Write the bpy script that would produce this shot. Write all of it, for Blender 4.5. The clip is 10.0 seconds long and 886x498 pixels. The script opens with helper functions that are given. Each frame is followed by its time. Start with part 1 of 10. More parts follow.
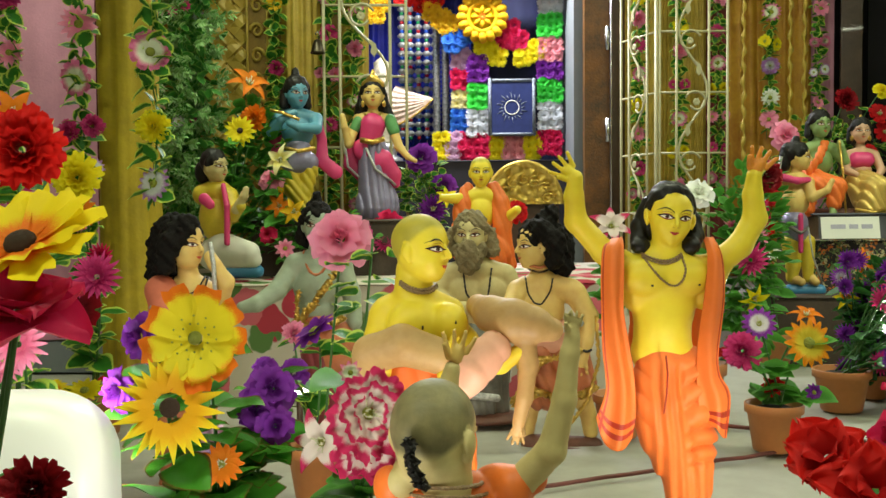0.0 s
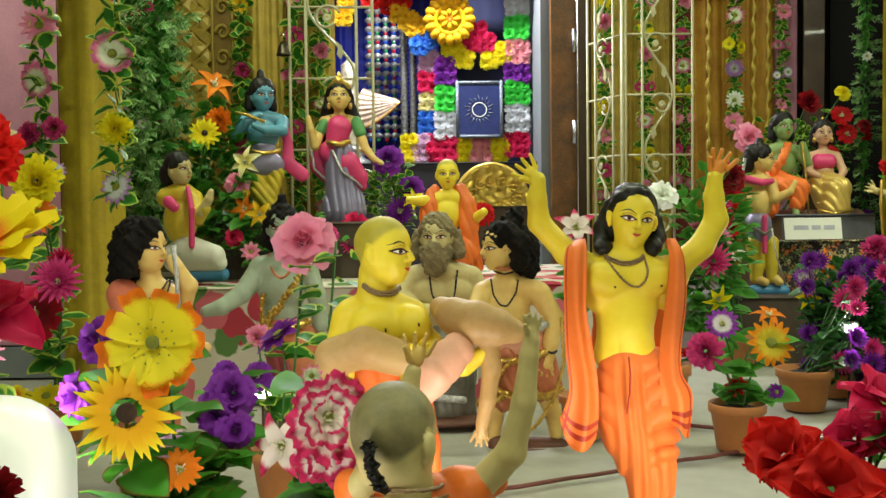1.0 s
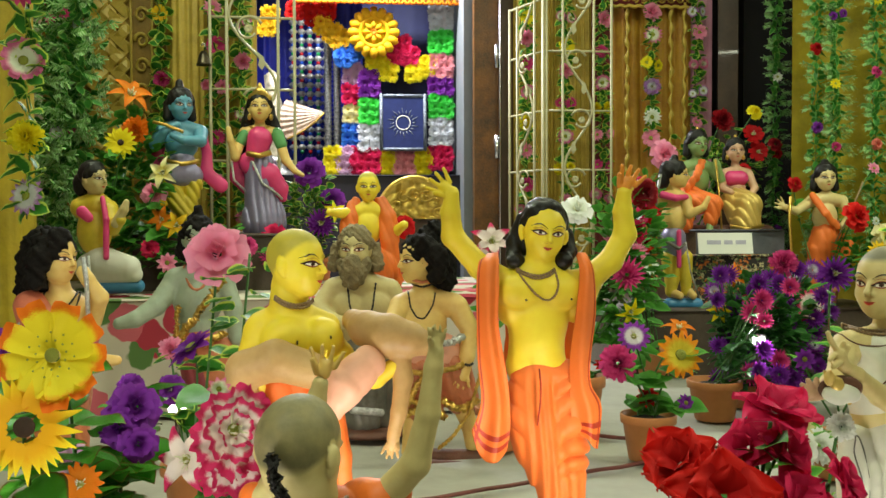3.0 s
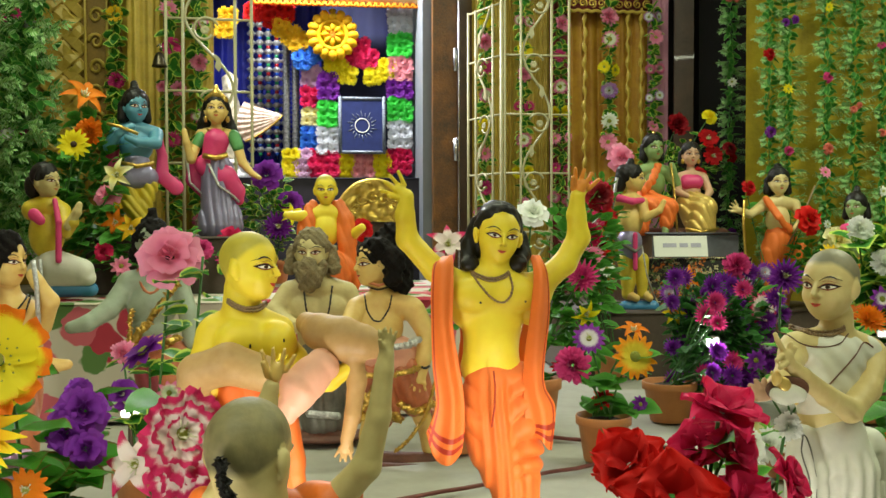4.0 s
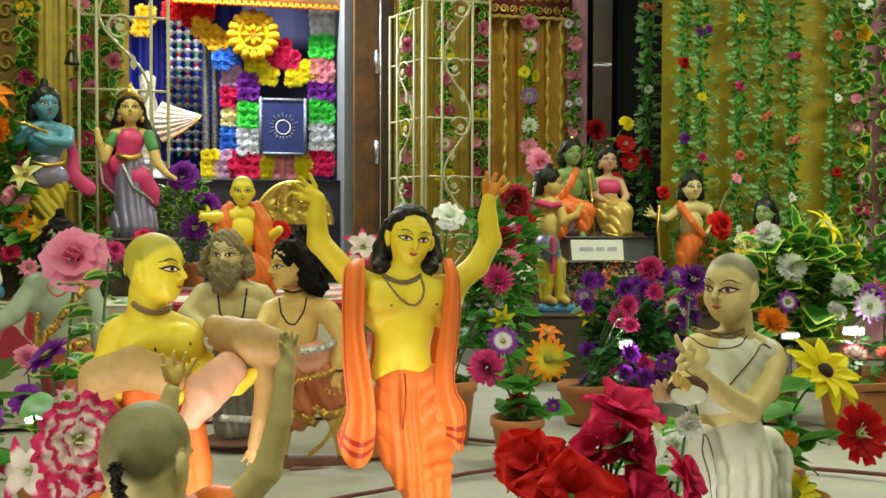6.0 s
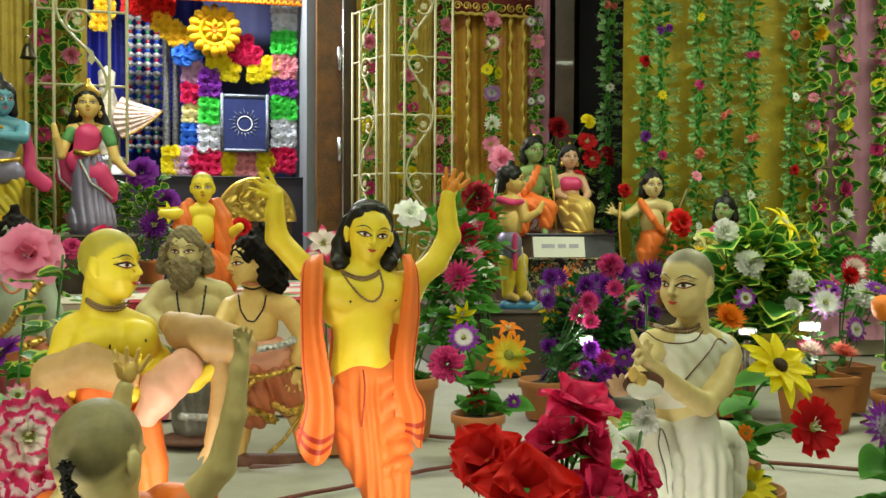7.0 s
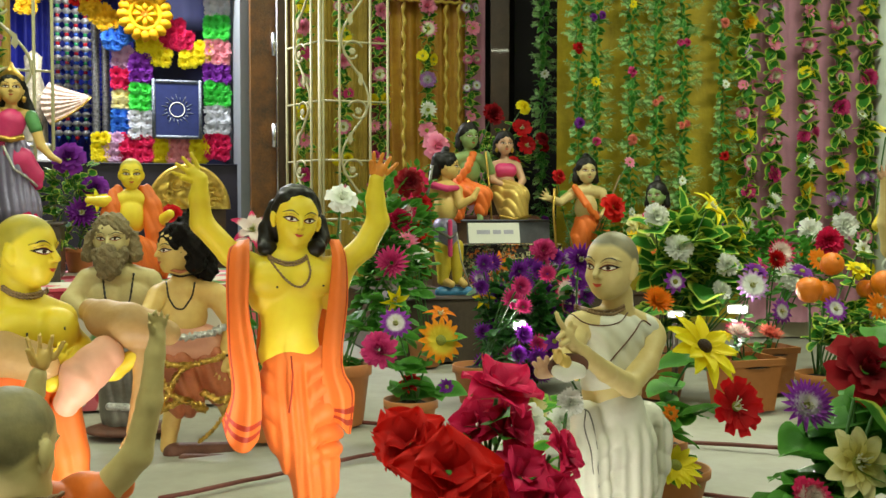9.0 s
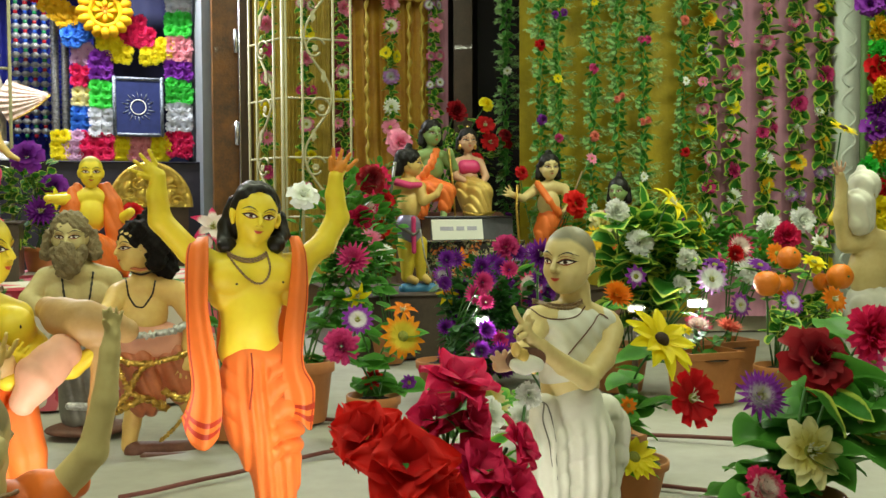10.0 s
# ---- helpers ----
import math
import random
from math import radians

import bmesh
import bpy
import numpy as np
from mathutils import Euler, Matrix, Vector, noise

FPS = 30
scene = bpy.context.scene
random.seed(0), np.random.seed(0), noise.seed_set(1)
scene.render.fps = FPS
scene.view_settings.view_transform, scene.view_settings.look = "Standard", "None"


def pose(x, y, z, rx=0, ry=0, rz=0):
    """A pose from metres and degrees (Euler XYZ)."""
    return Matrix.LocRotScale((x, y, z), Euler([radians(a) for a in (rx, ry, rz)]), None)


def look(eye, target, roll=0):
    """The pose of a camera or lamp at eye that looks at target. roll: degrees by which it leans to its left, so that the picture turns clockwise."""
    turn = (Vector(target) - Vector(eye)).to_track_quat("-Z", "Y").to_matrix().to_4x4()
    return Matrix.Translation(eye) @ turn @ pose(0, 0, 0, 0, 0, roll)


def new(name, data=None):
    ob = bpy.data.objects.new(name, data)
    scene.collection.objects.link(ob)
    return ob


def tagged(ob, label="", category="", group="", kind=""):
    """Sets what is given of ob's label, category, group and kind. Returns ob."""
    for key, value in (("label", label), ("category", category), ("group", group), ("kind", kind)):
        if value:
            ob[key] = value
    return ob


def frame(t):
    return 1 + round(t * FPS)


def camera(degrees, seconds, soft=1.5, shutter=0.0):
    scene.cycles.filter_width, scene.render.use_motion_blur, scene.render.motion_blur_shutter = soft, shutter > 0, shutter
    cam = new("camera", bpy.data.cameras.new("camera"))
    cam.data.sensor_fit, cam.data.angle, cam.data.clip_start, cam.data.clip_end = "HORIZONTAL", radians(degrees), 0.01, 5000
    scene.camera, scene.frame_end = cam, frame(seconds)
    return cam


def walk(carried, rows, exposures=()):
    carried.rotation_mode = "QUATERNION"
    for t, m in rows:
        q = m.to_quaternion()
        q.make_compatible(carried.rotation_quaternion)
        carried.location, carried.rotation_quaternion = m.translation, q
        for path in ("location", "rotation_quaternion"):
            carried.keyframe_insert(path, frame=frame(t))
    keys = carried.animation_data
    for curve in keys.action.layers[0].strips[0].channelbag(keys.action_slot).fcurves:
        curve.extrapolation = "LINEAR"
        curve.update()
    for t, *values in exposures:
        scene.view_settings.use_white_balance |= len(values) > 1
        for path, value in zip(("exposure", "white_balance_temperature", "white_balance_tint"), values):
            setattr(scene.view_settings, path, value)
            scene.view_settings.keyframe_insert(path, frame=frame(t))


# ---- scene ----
cam = camera(47.9, 10.0)
PATH = [
    (0, (0.022, 0.032, 0.807), (0.0196, 2.0296, 0.7167), -0.49),
    (0.5, (0.029, 0.032, 0.806), (0.0465, 2.0304, 0.7165), -0.39),
    (1, (0.039, 0.033, 0.807), (0.0958, 2.0308, 0.7204), -0.65),
    (1.5, (0.047, 0.030, 0.807), (0.1354, 2.0266, 0.7200), -0.67),
    (2, (0.053, 0.023, 0.809), (0.1775, 2.0181, 0.7357), -0.71),
    (2.5, (0.062, 0.018, 0.809), (0.2247, 2.0106, 0.7428), -0.40),
    (4, (0.087, 0.010, 0.808), (0.3663, 1.9900, 0.7512), -0.12),
    (4.5, (0.095, 0.007, 0.807), (0.4098, 1.9814, 0.7530), -0.14),
    (5, (0.105, 0.003, 0.808), (0.4578, 1.9710, 0.7561), -0.04),
    (5.5, (0.114, 0.001, 0.808), (0.5030, 1.9619, 0.7580), 0.09),
    (7, (0.137, -0.001, 0.803), (0.6296, 1.9361, 0.7486), 0.26),
    (7.5, (0.144, -0.004, 0.801), (0.6672, 1.9258, 0.7439), 0.11),
    (8, (0.154, -0.003, 0.798), (0.7004, 1.9196, 0.7343), 0.01),
    (8.5, (0.161, -0.002, 0.795), (0.7350, 1.9126, 0.7230), -0.07),
    (9, (0.170, -0.003, 0.794), (0.7756, 1.9014, 0.7160), 0.03),
    (9.5, (0.180, -0.008, 0.790), (0.8146, 1.8867, 0.7106), -0.18),
    (10, (0.183, -0.020, 0.790), (0.8513, 1.8627, 0.7068), -0.25),
]
walk(cam, [(t, look(eye, aim, lean)) for t, eye, aim, lean in PATH])

# world, lamps, exposure
world = bpy.data.worlds.new("world")
world.use_nodes = True
world.node_tree.nodes["Background"].inputs[0].default_value = (0.9, 0.95, 1.0, 1)
world.node_tree.nodes["Background"].inputs[1].default_value = 0.05
scene.world = world
scene.view_settings.exposure = -0.06


def lamp(name, kind, m, power, size=0.1, size_y=None, color=(1, 0.97, 0.92), spot=None):
    d = bpy.data.lights.new(name, kind)
    d.energy, d.color = power, color
    if kind == "AREA":
        d.shape, d.size, d.size_y = "RECTANGLE", size, size_y or size
    else:
        d.shadow_soft_size = size
    if spot:
        d.spot_size, d.spot_blend = radians(spot), 0.6
    ob = new(name, d)
    ob.matrix_world = m
    return ob


# assumed tube lights under the unseen ceiling, one added inside the altar room
for lx, ly, pw in ((-0.9, 0.6, 44), (1.2, 0.5, 24), (3.2, 1.2, 28), (0.3, 3.4, 26), (3.1, 3.5, 68), (1.6, 5.4, 14), (-1.2, 4.3, 40)):
    lamp("assumed_tube_lamp", "AREA", pose(lx, ly, 2.86), pw, 1.2, 0.12, (0.90, 1.0, 0.72))
# added fill with no lamp in view, brightens the altar
lamp("added_altar_fill", "AREA", pose(0.1, 7.0, 2.85, -20), 108, 1.1, 0.2, (0.95, 0.97, 1.0))
# flood lamps on the floor among the figures
lamp("flood_lamp_light", "SPOT", look((0.72, 1.80, 0.10), (0.55, 2.42, 0.10)), 20, 0.05, color=(1, 0.95, 0.82), spot=80)
lamp("flood_lamp_light", "SPOT", look((0.12, 1.86, 0.10), (0.02, 2.3, 0.5)), 11, 0.05, color=(1, 0.95, 0.82), spot=110)
lamp("flood_lamp_light", "SPOT", look((0.98, 1.62, 0.10), (1.16, 1.98, 0.35)), 3.5, 0.05, color=(1, 0.95, 0.85), spot=110)

# spot added below view to lift the lower left bouquet and pots
lamp("flood_lamp_light", "SPOT", look((-0.22, 1.30, 0.30), (-0.30, 1.75, 0.45)), 3.8, 0.06, color=(1, 0.97, 0.88), spot=140)
lamp("flood_lamp_light", "SPOT", look((1.70, 3.765, 0.33), (1.35, 2.6, 0.45)), 9, 0.03, color=(1, 0.97, 0.90), spot=130)
lamp("flood_lamp_light", "SPOT", look((2.58, 3.545, 0.39), (1.7, 2.4, 0.45)), 11, 0.04, color=(1, 0.97, 0.90), spot=130)
# fill added behind the white shell to brighten the plants on the left
lamp("flood_lamp_light", "AREA", look((-0.64, 1.64, 0.42), (-0.45, 2.4, 0.5)), 4, 0.3, 0.2, color=(1, 0.98, 0.92))

# materials


def mat(name, color, rough=0.5, metal=0.0, var=0.15, scale=12.0, bump=0.0, bscale=60.0, second=None, spec=0.5, coat=0.0, trans=0.0, emit=0.0, sheen=0.0):
    """Pigment with two scales of variation, and fine relief."""
    m = bpy.data.materials.new(name)
    m.use_nodes = True
    nt = m.node_tree
    b = nt.nodes["Principled BSDF"]
    b.inputs["Roughness"].default_value, b.inputs["Metallic"].default_value = rough, metal
    b.inputs["Specular IOR Level"].default_value, b.inputs["Coat Weight"].default_value = spec, coat
    b.inputs["Transmission Weight"].default_value = trans
    b.inputs["Sheen Weight"].default_value = sheen
    tc = nt.nodes.new("ShaderNodeTexCoord")
    n1 = nt.nodes.new("ShaderNodeTexNoise")
    n1.inputs["Scale"].default_value, n1.inputs["Detail"].default_value = scale, 6
    n2 = nt.nodes.new("ShaderNodeTexNoise")
    n2.inputs["Scale"].default_value, n2.inputs["Detail"].default_value = scale * 7, 3
    add = nt.nodes.new("ShaderNodeMath")
    add.operation = "MULTIPLY_ADD"
    add.inputs[1].default_value = 0.35
    for n in (n1, n2):
        nt.links.new(tc.outputs["Object"], n.inputs["Vector"])
    nt.links.new(n2.outputs["Fac"], add.inputs[0])
    nt.links.new(n1.outputs["Fac"], add.inputs[2])
    ramp = nt.nodes.new("ShaderNodeValToRGB")
    c2 = second or tuple(c * (1 - 2.2 * var) for c in color)
    ramp.color_ramp.elements[0].position, ramp.color_ramp.elements[1].position = 0.35, 0.85
    ramp.color_ramp.elements[0].color = (*c2, 1)
    ramp.color_ramp.elements[1].color = (*color, 1)
    nt.links.new(add.outputs[0], ramp.inputs[0])
    nt.links.new(ramp.outputs[0], b.inputs["Base Color"])
    if bump:
        n3 = nt.nodes.new("ShaderNodeTexNoise")
        n3.inputs["Scale"].default_value, n3.inputs["Detail"].default_value = bscale, 5
        nt.links.new(tc.outputs["Object"], n3.inputs["Vector"])
        bp = nt.nodes.new("ShaderNodeBump")
        bp.inputs["Strength"].default_value, bp.inputs["Distance"].default_value = bump, 0.01
        nt.links.new(n3.outputs["Fac"], bp.inputs["Height"])
        nt.links.new(bp.outputs[0], b.inputs["Normal"])
    if emit:
        b.inputs["Emission Color"].default_value = (*color, 1)
        b.inputs["Emission Strength"].default_value = emit
    return m


def petal_mat(name, inner, outer, edge0=0.45, edge1=0.75, rough=0.55):
    """Dyed cloth petal: one dye at the heart, another at the rim, with streaks; light passes a little."""
    m = mat(name, outer, rough, spec=0.18)
    nt = m.node_tree
    b = nt.nodes["Principled BSDF"]
    at = nt.nodes.new("ShaderNodeAttribute")
    at.attribute_name = "along"
    tc = nt.nodes.new("ShaderNodeTexCoord")
    nz = nt.nodes.new("ShaderNodeTexNoise")
    nz.inputs["Scale"].default_value = 90
    ad = nt.nodes.new("ShaderNodeMath")
    ad.operation = "MULTIPLY_ADD"
    ad.inputs[1].default_value = 0.3
    nt.links.new(tc.outputs["Object"], nz.inputs["Vector"])
    nt.links.new(nz.outputs["Fac"], ad.inputs[0])
    nt.links.new(at.outputs["Fac"], ad.inputs[2])
    r = nt.nodes.new("ShaderNodeValToRGB")
    r.color_ramp.elements[0].position, r.color_ramp.elements[1].position = min(edge0 + 0.15, 0.98), min(edge1 + 0.15, 1.0)
    r.color_ramp.elements[0].color, r.color_ramp.elements[1].color = (*inner, 1), (*outer, 1)
    nt.links.new(ad.outputs[0], r.inputs[0])
    nt.links.new(r.outputs[0], b.inputs["Base Color"])
    bp = nt.nodes.new("ShaderNodeBump")
    bp.inputs["Strength"].default_value, bp.inputs["Distance"].default_value = 0.25, 0.003
    nt.links.new(nz.outputs["Fac"], bp.inputs["Height"])
    nt.links.new(bp.outputs[0], b.inputs["Normal"])
    tr = nt.nodes.new("ShaderNodeBsdfTranslucent")
    nt.links.new(r.outputs[0], tr.inputs["Color"])
    mix = nt.nodes.new("ShaderNodeMixShader")
    mix.inputs[0].default_value = 0.25
    out = nt.nodes["Material Output"]
    nt.links.new(b.outputs[0], mix.inputs[1])
    nt.links.new(tr.outputs[0], mix.inputs[2])
    nt.links.new(mix.outputs[0], out.inputs["Surface"])
    return m


SKIN_YELLOW = mat("skin_yellow_paint", (0.82, 0.65, 0.035), 0.52, scale=7, bump=0.08, bscale=40, second=(0.74, 0.50, 0.02))
SKIN_TAN = mat("skin_tan_paint", (0.53, 0.33, 0.13), 0.55, scale=7, bump=0.15, second=(0.36, 0.19, 0.06))
SKIN_OLIVE = mat("skin_olive_paint", (0.58, 0.49, 0.22), 0.55, scale=8, bump=0.15, second=(0.44, 0.32, 0.12))
SKIN_PALE = mat("skin_pale_paint", (0.68, 0.55, 0.25), 0.5, second=(0.56, 0.40, 0.15), scale=9, bump=0.08)
SKIN_CREAM = mat("skin_cream_paint", (0.74, 0.53, 0.16), 0.5, second=(0.60, 0.33, 0.09), scale=8, bump=0.08)
SKIN_ROSE = mat("skin_rose_paint", (0.62, 0.36, 0.22), 0.45, var=0.08, scale=9, bump=0.08)
SKIN_BLUE = mat("skin_blue_paint", (0.10, 0.30, 0.42), 0.4, var=0.1, scale=9, bump=0.08)
SKIN_GREEN = mat("skin_green_paint", (0.24, 0.36, 0.12), 0.42, var=0.1, scale=9, bump=0.08)
SKIN_GREY = mat("skin_grey_green_paint", (0.34, 0.40, 0.29), 0.42, var=0.12, scale=9, bump=0.1)
IRIS = mat("brown_iris_paint", (0.10, 0.035, 0.02), 0.3, var=0.1)


def shadow_of_hair(m, tint):
    """Lets a painted skin turn to a stubble tint where the scalp is shaven."""
    nt = m.node_tree
    b = nt.nodes["Principled BSDF"]
    at = nt.nodes.new("ShaderNodeAttribute")
    at.attribute_name = "shaven"
    tc = nt.nodes.new("ShaderNodeTexCoord")
    nz = nt.nodes.new("ShaderNodeTexNoise")
    nz.inputs["Scale"].default_value, nz.inputs["Detail"].default_value = 22, 6
    nt.links.new(tc.outputs["Object"], nz.inputs["Vector"])
    fac = nt.nodes.new("ShaderNodeMath")
    fac.operation = "MULTIPLY_ADD"
    fac.inputs[1].default_value, fac.inputs[2].default_value = 0.9, 0.42
    nt.links.new(nz.outputs["Fac"], fac.inputs[0])
    mul = nt.nodes.new("ShaderNodeMath")
    mul.operation, mul.use_clamp = "MULTIPLY", True
    nt.links.new(fac.outputs[0], mul.inputs[0])
    nt.links.new(at.outputs["Fac"], mul.inputs[1])
    mx = nt.nodes.new("ShaderNodeMixRGB")
    mx.inputs[2].default_value = (*tint, 1)
    nt.links.new(b.inputs["Base Color"].links[0].from_socket, mx.inputs[1])
    nt.links.new(mul.outputs[0], mx.inputs[0])
    nt.links.new(mx.outputs[0], b.inputs["Base Color"])


shadow_of_hair(SKIN_YELLOW, (0.42, 0.34, 0.035))
shadow_of_hair(SKIN_OLIVE, (0.145, 0.125, 0.055))
shadow_of_hair(SKIN_PALE, (0.20, 0.18, 0.12))
PALM = mat("palm_orange_paint", (0.78, 0.28, 0.03), 0.5, var=0.1)
HAIR = mat("black_hair", (0.012, 0.010, 0.009), 0.42, var=0.2, scale=40, bump=0.25, bscale=60, spec=0.25)
HAIR_FUZZ = mat("black_wool_hair", (0.010, 0.008, 0.007), 0.8, var=0.2, scale=60, bump=0.6, bscale=70, spec=0.12)
BEARD = mat("brown_beard", (0.25, 0.19, 0.09), 0.8, var=0.25, scale=30, bump=1.0, bscale=90)
ORANGE = mat("orange_cloth_paint", (0.87, 0.185, 0.026), 0.6, var=0.06, scale=8, bump=0.1, bscale=30)
ORANGE_DARK = mat("orange_hem_paint", (0.45, 0.03, 0.01), 0.5, var=0.1)
SAFFRON = mat("saffron_cloth_paint", (0.80, 0.17, 0.02), 0.5, var=0.1, bump=0.1)
WHITE_CLOTH = mat("white_cloth_paint", (0.70, 0.68, 0.58), 0.5, var=0.06, scale=8, bump=0.1)
PINK_CLOTH = mat("pink_cloth_paint", (0.72, 0.05, 0.20), 0.45, var=0.1)
PEACH_CLOTH = mat("peach_cloth_paint", (0.80, 0.40, 0.27), 0.5, var=0.06)
LAVENDER = mat("lavender_cloth_paint", (0.30, 0.27, 0.42), 0.38, metal=0.3, var=0.12)
YELLOW_CLOTH = mat("yellow_cloth_paint", (0.70, 0.52, 0.04), 0.45, var=0.12)
GOLD_CLOTH = mat("gold_cloth_paint", (0.75, 0.52, 0.14), 0.35, metal=0.4, var=0.15)
BRICK_CLOTH = mat("brick_cloth_paint", (0.60, 0.19, 0.08), 0.5, var=0.2)
MAROON_CLOTH = mat("maroon_cloth_paint", (0.28, 0.04, 0.05), 0.5, var=0.2)
GREY_CLOTH = mat("grey_cloth_paint", (0.20, 0.19, 0.16), 0.4, metal=0.2, var=0.25)
GREEN_CLOTH = mat("green_blouse_paint", (0.10, 0.32, 0.10), 0.45, var=0.1)
CORAL = mat("coral_cloth_paint", (0.75, 0.20, 0.12), 0.5, var=0.1)
EYE_WHITE = mat("eye_white_paint", (0.85, 0.80, 0.70), 0.3, var=0.02)
BLACK_PAINT = mat("black_paint", (0.012, 0.008, 0.008), 0.35, var=0.1)
EYE_SHADE = mat("eyelid_red_paint", (0.35, 0.07, 0.03), 0.4, var=0.1)
LIP = mat("lip_red_paint", (0.62, 0.06, 0.04), 0.35, var=0.08)
BEAD = mat("brown_bead", (0.34, 0.21, 0.10), 0.5, var=0.3, scale=200, bump=0.6, bscale=220)
GOLD = mat("gold_trim", (0.80, 0.52, 0.12), 0.3, metal=0.9, var=0.2, scale=40, bump=0.4, bscale=120)
SILVER = mat("silver_trim", (0.70, 0.70, 0.68), 0.35, metal=0.55, var=0.3, scale=60, bump=0.6, bscale=150)
BASE_BLUE = mat("blue_base_paint", (0.05, 0.22, 0.42), 0.45, var=0.12)
BASE_BROWN = mat("brown_base_paint", (0.16, 0.06, 0.035), 0.6, var=0.25, bump=0.3)

# building helpers


def mesh_of(name, verts, faces, mats=(), smooth=True, midx=None):
    me = bpy.data.meshes.new(name)
    me.from_pydata([tuple(v) for v in verts], [], [tuple(f) for f in faces])
    for m in mats:
        me.materials.append(m)
    if midx is not None:
        me.polygons.foreach_set("material_index", np.asarray(midx, dtype=np.int32))
    me.polygons.foreach_set("use_smooth", [smooth] * len(me.polygons))
    me.update()
    return me


def part(name, data, parent=None, label="", m=None):
    """Links mesh data as one part under a thing or a part."""
    ob = new(name, data)
    if parent is not None:
        ob.parent = parent
    if m is not None:
        ob.matrix_basis = m
    if label:
        tagged(ob, label)
    return ob


def thing(name, at, label, category, group="", kind="", data=None):
    ob = new(name, data)
    ob.matrix_basis = at if isinstance(at, Matrix) else Matrix.Translation(at)
    return tagged(ob, label, category, group, kind)


def from_bm(name, bm, mats, smooth=True):
    me = bpy.data.meshes.new(name)
    bm.to_mesh(me)
    bm.free()
    for m in mats if isinstance(mats, (list, tuple)) else (mats,):
        me.materials.append(m)
    me.polygons.foreach_set("use_smooth", [smooth] * len(me.polygons))
    return me


def box_bm(sx, sy, sz, at=(0, 0, 0), bevel=0.0, bm=None):
    """Box whose underside centre is at the given place."""
    bm = bm or bmesh.new()
    r = bmesh.ops.create_cube(bm, size=1)
    bmesh.ops.scale(bm, vec=(sx, sy, sz), verts=r["verts"])
    bmesh.ops.translate(bm, vec=(at[0], at[1], at[2] + sz / 2), verts=r["verts"])
    if bevel:
        es = list({e for v in r["verts"] for e in v.link_edges})
        bmesh.ops.bevel(bm, geom=es, offset=bevel, segments=2, affect="EDGES")
    return bm


def lathe(profile, n=24, wave=0.0, waves=0):
    """Verts and faces of a turned shape from (radius, height) pairs."""
    v, f = [], []
    for r, z in profile:
        for i in range(n):
            a = 2 * math.pi * i / n
            q = r * (1 + wave * math.cos(waves * a))
            v.append((q * math.cos(a), q * math.sin(a), z))
    for j in range(len(profile) - 1):
        for i in range(n):
            f.append((j * n + i, j * n + (i + 1) % n, (j + 1) * n + (i + 1) % n, (j + 1) * n + i))
    return v, f


def tube(points, radius, n=8, closed=False):
    """Verts and faces of a tube along points; radius is one number or one for each point."""
    pts = [Vector(p) for p in points]
    rs = radius if isinstance(radius, (list, tuple)) else [radius] * len(pts)
    v, f = [], []
    up = Vector((0.13, 0.21, 0.97))
    k = len(pts)
    for i, p in enumerate(pts):
        a, b = (pts[i - 1], pts[(i + 1) % k]) if closed else (pts[max(i - 1, 0)], pts[min(i + 1, k - 1)])
        d = (b - a).normalized()
        x = d.cross(up)
        x = x.normalized() if x.length > 1e-4 else Vector((1, 0, 0))
        y = d.cross(x)
        for j in range(n):
            g = 2 * math.pi * j / n
            v.append(p + rs[i] * (math.cos(g) * x + math.sin(g) * y))
    for i in range(k if closed else k - 1):
        for j in range(n):
            f.append((i * n + j, i * n + (j + 1) % n, ((i + 1) % k) * n + (j + 1) % n, ((i + 1) % k) * n + j))
    if not closed:
        f.append(tuple(range(n - 1, -1, -1)))
        f.append(tuple((k - 1) * n + j for j in range(n)))
    return v, f


def join(pieces):
    """One vertex and face list from several."""
    V, F, M = [], [], []
    for p in pieces:
        o = len(V)
        V.extend(p[0])
        F.extend(tuple(i + o for i in q) for q in p[1])
        M.extend([p[2] if len(p) > 2 else 0] * len(p[1]))
    return V, F, M


# clay figures: soft unions of limbs, turned into one mesh each


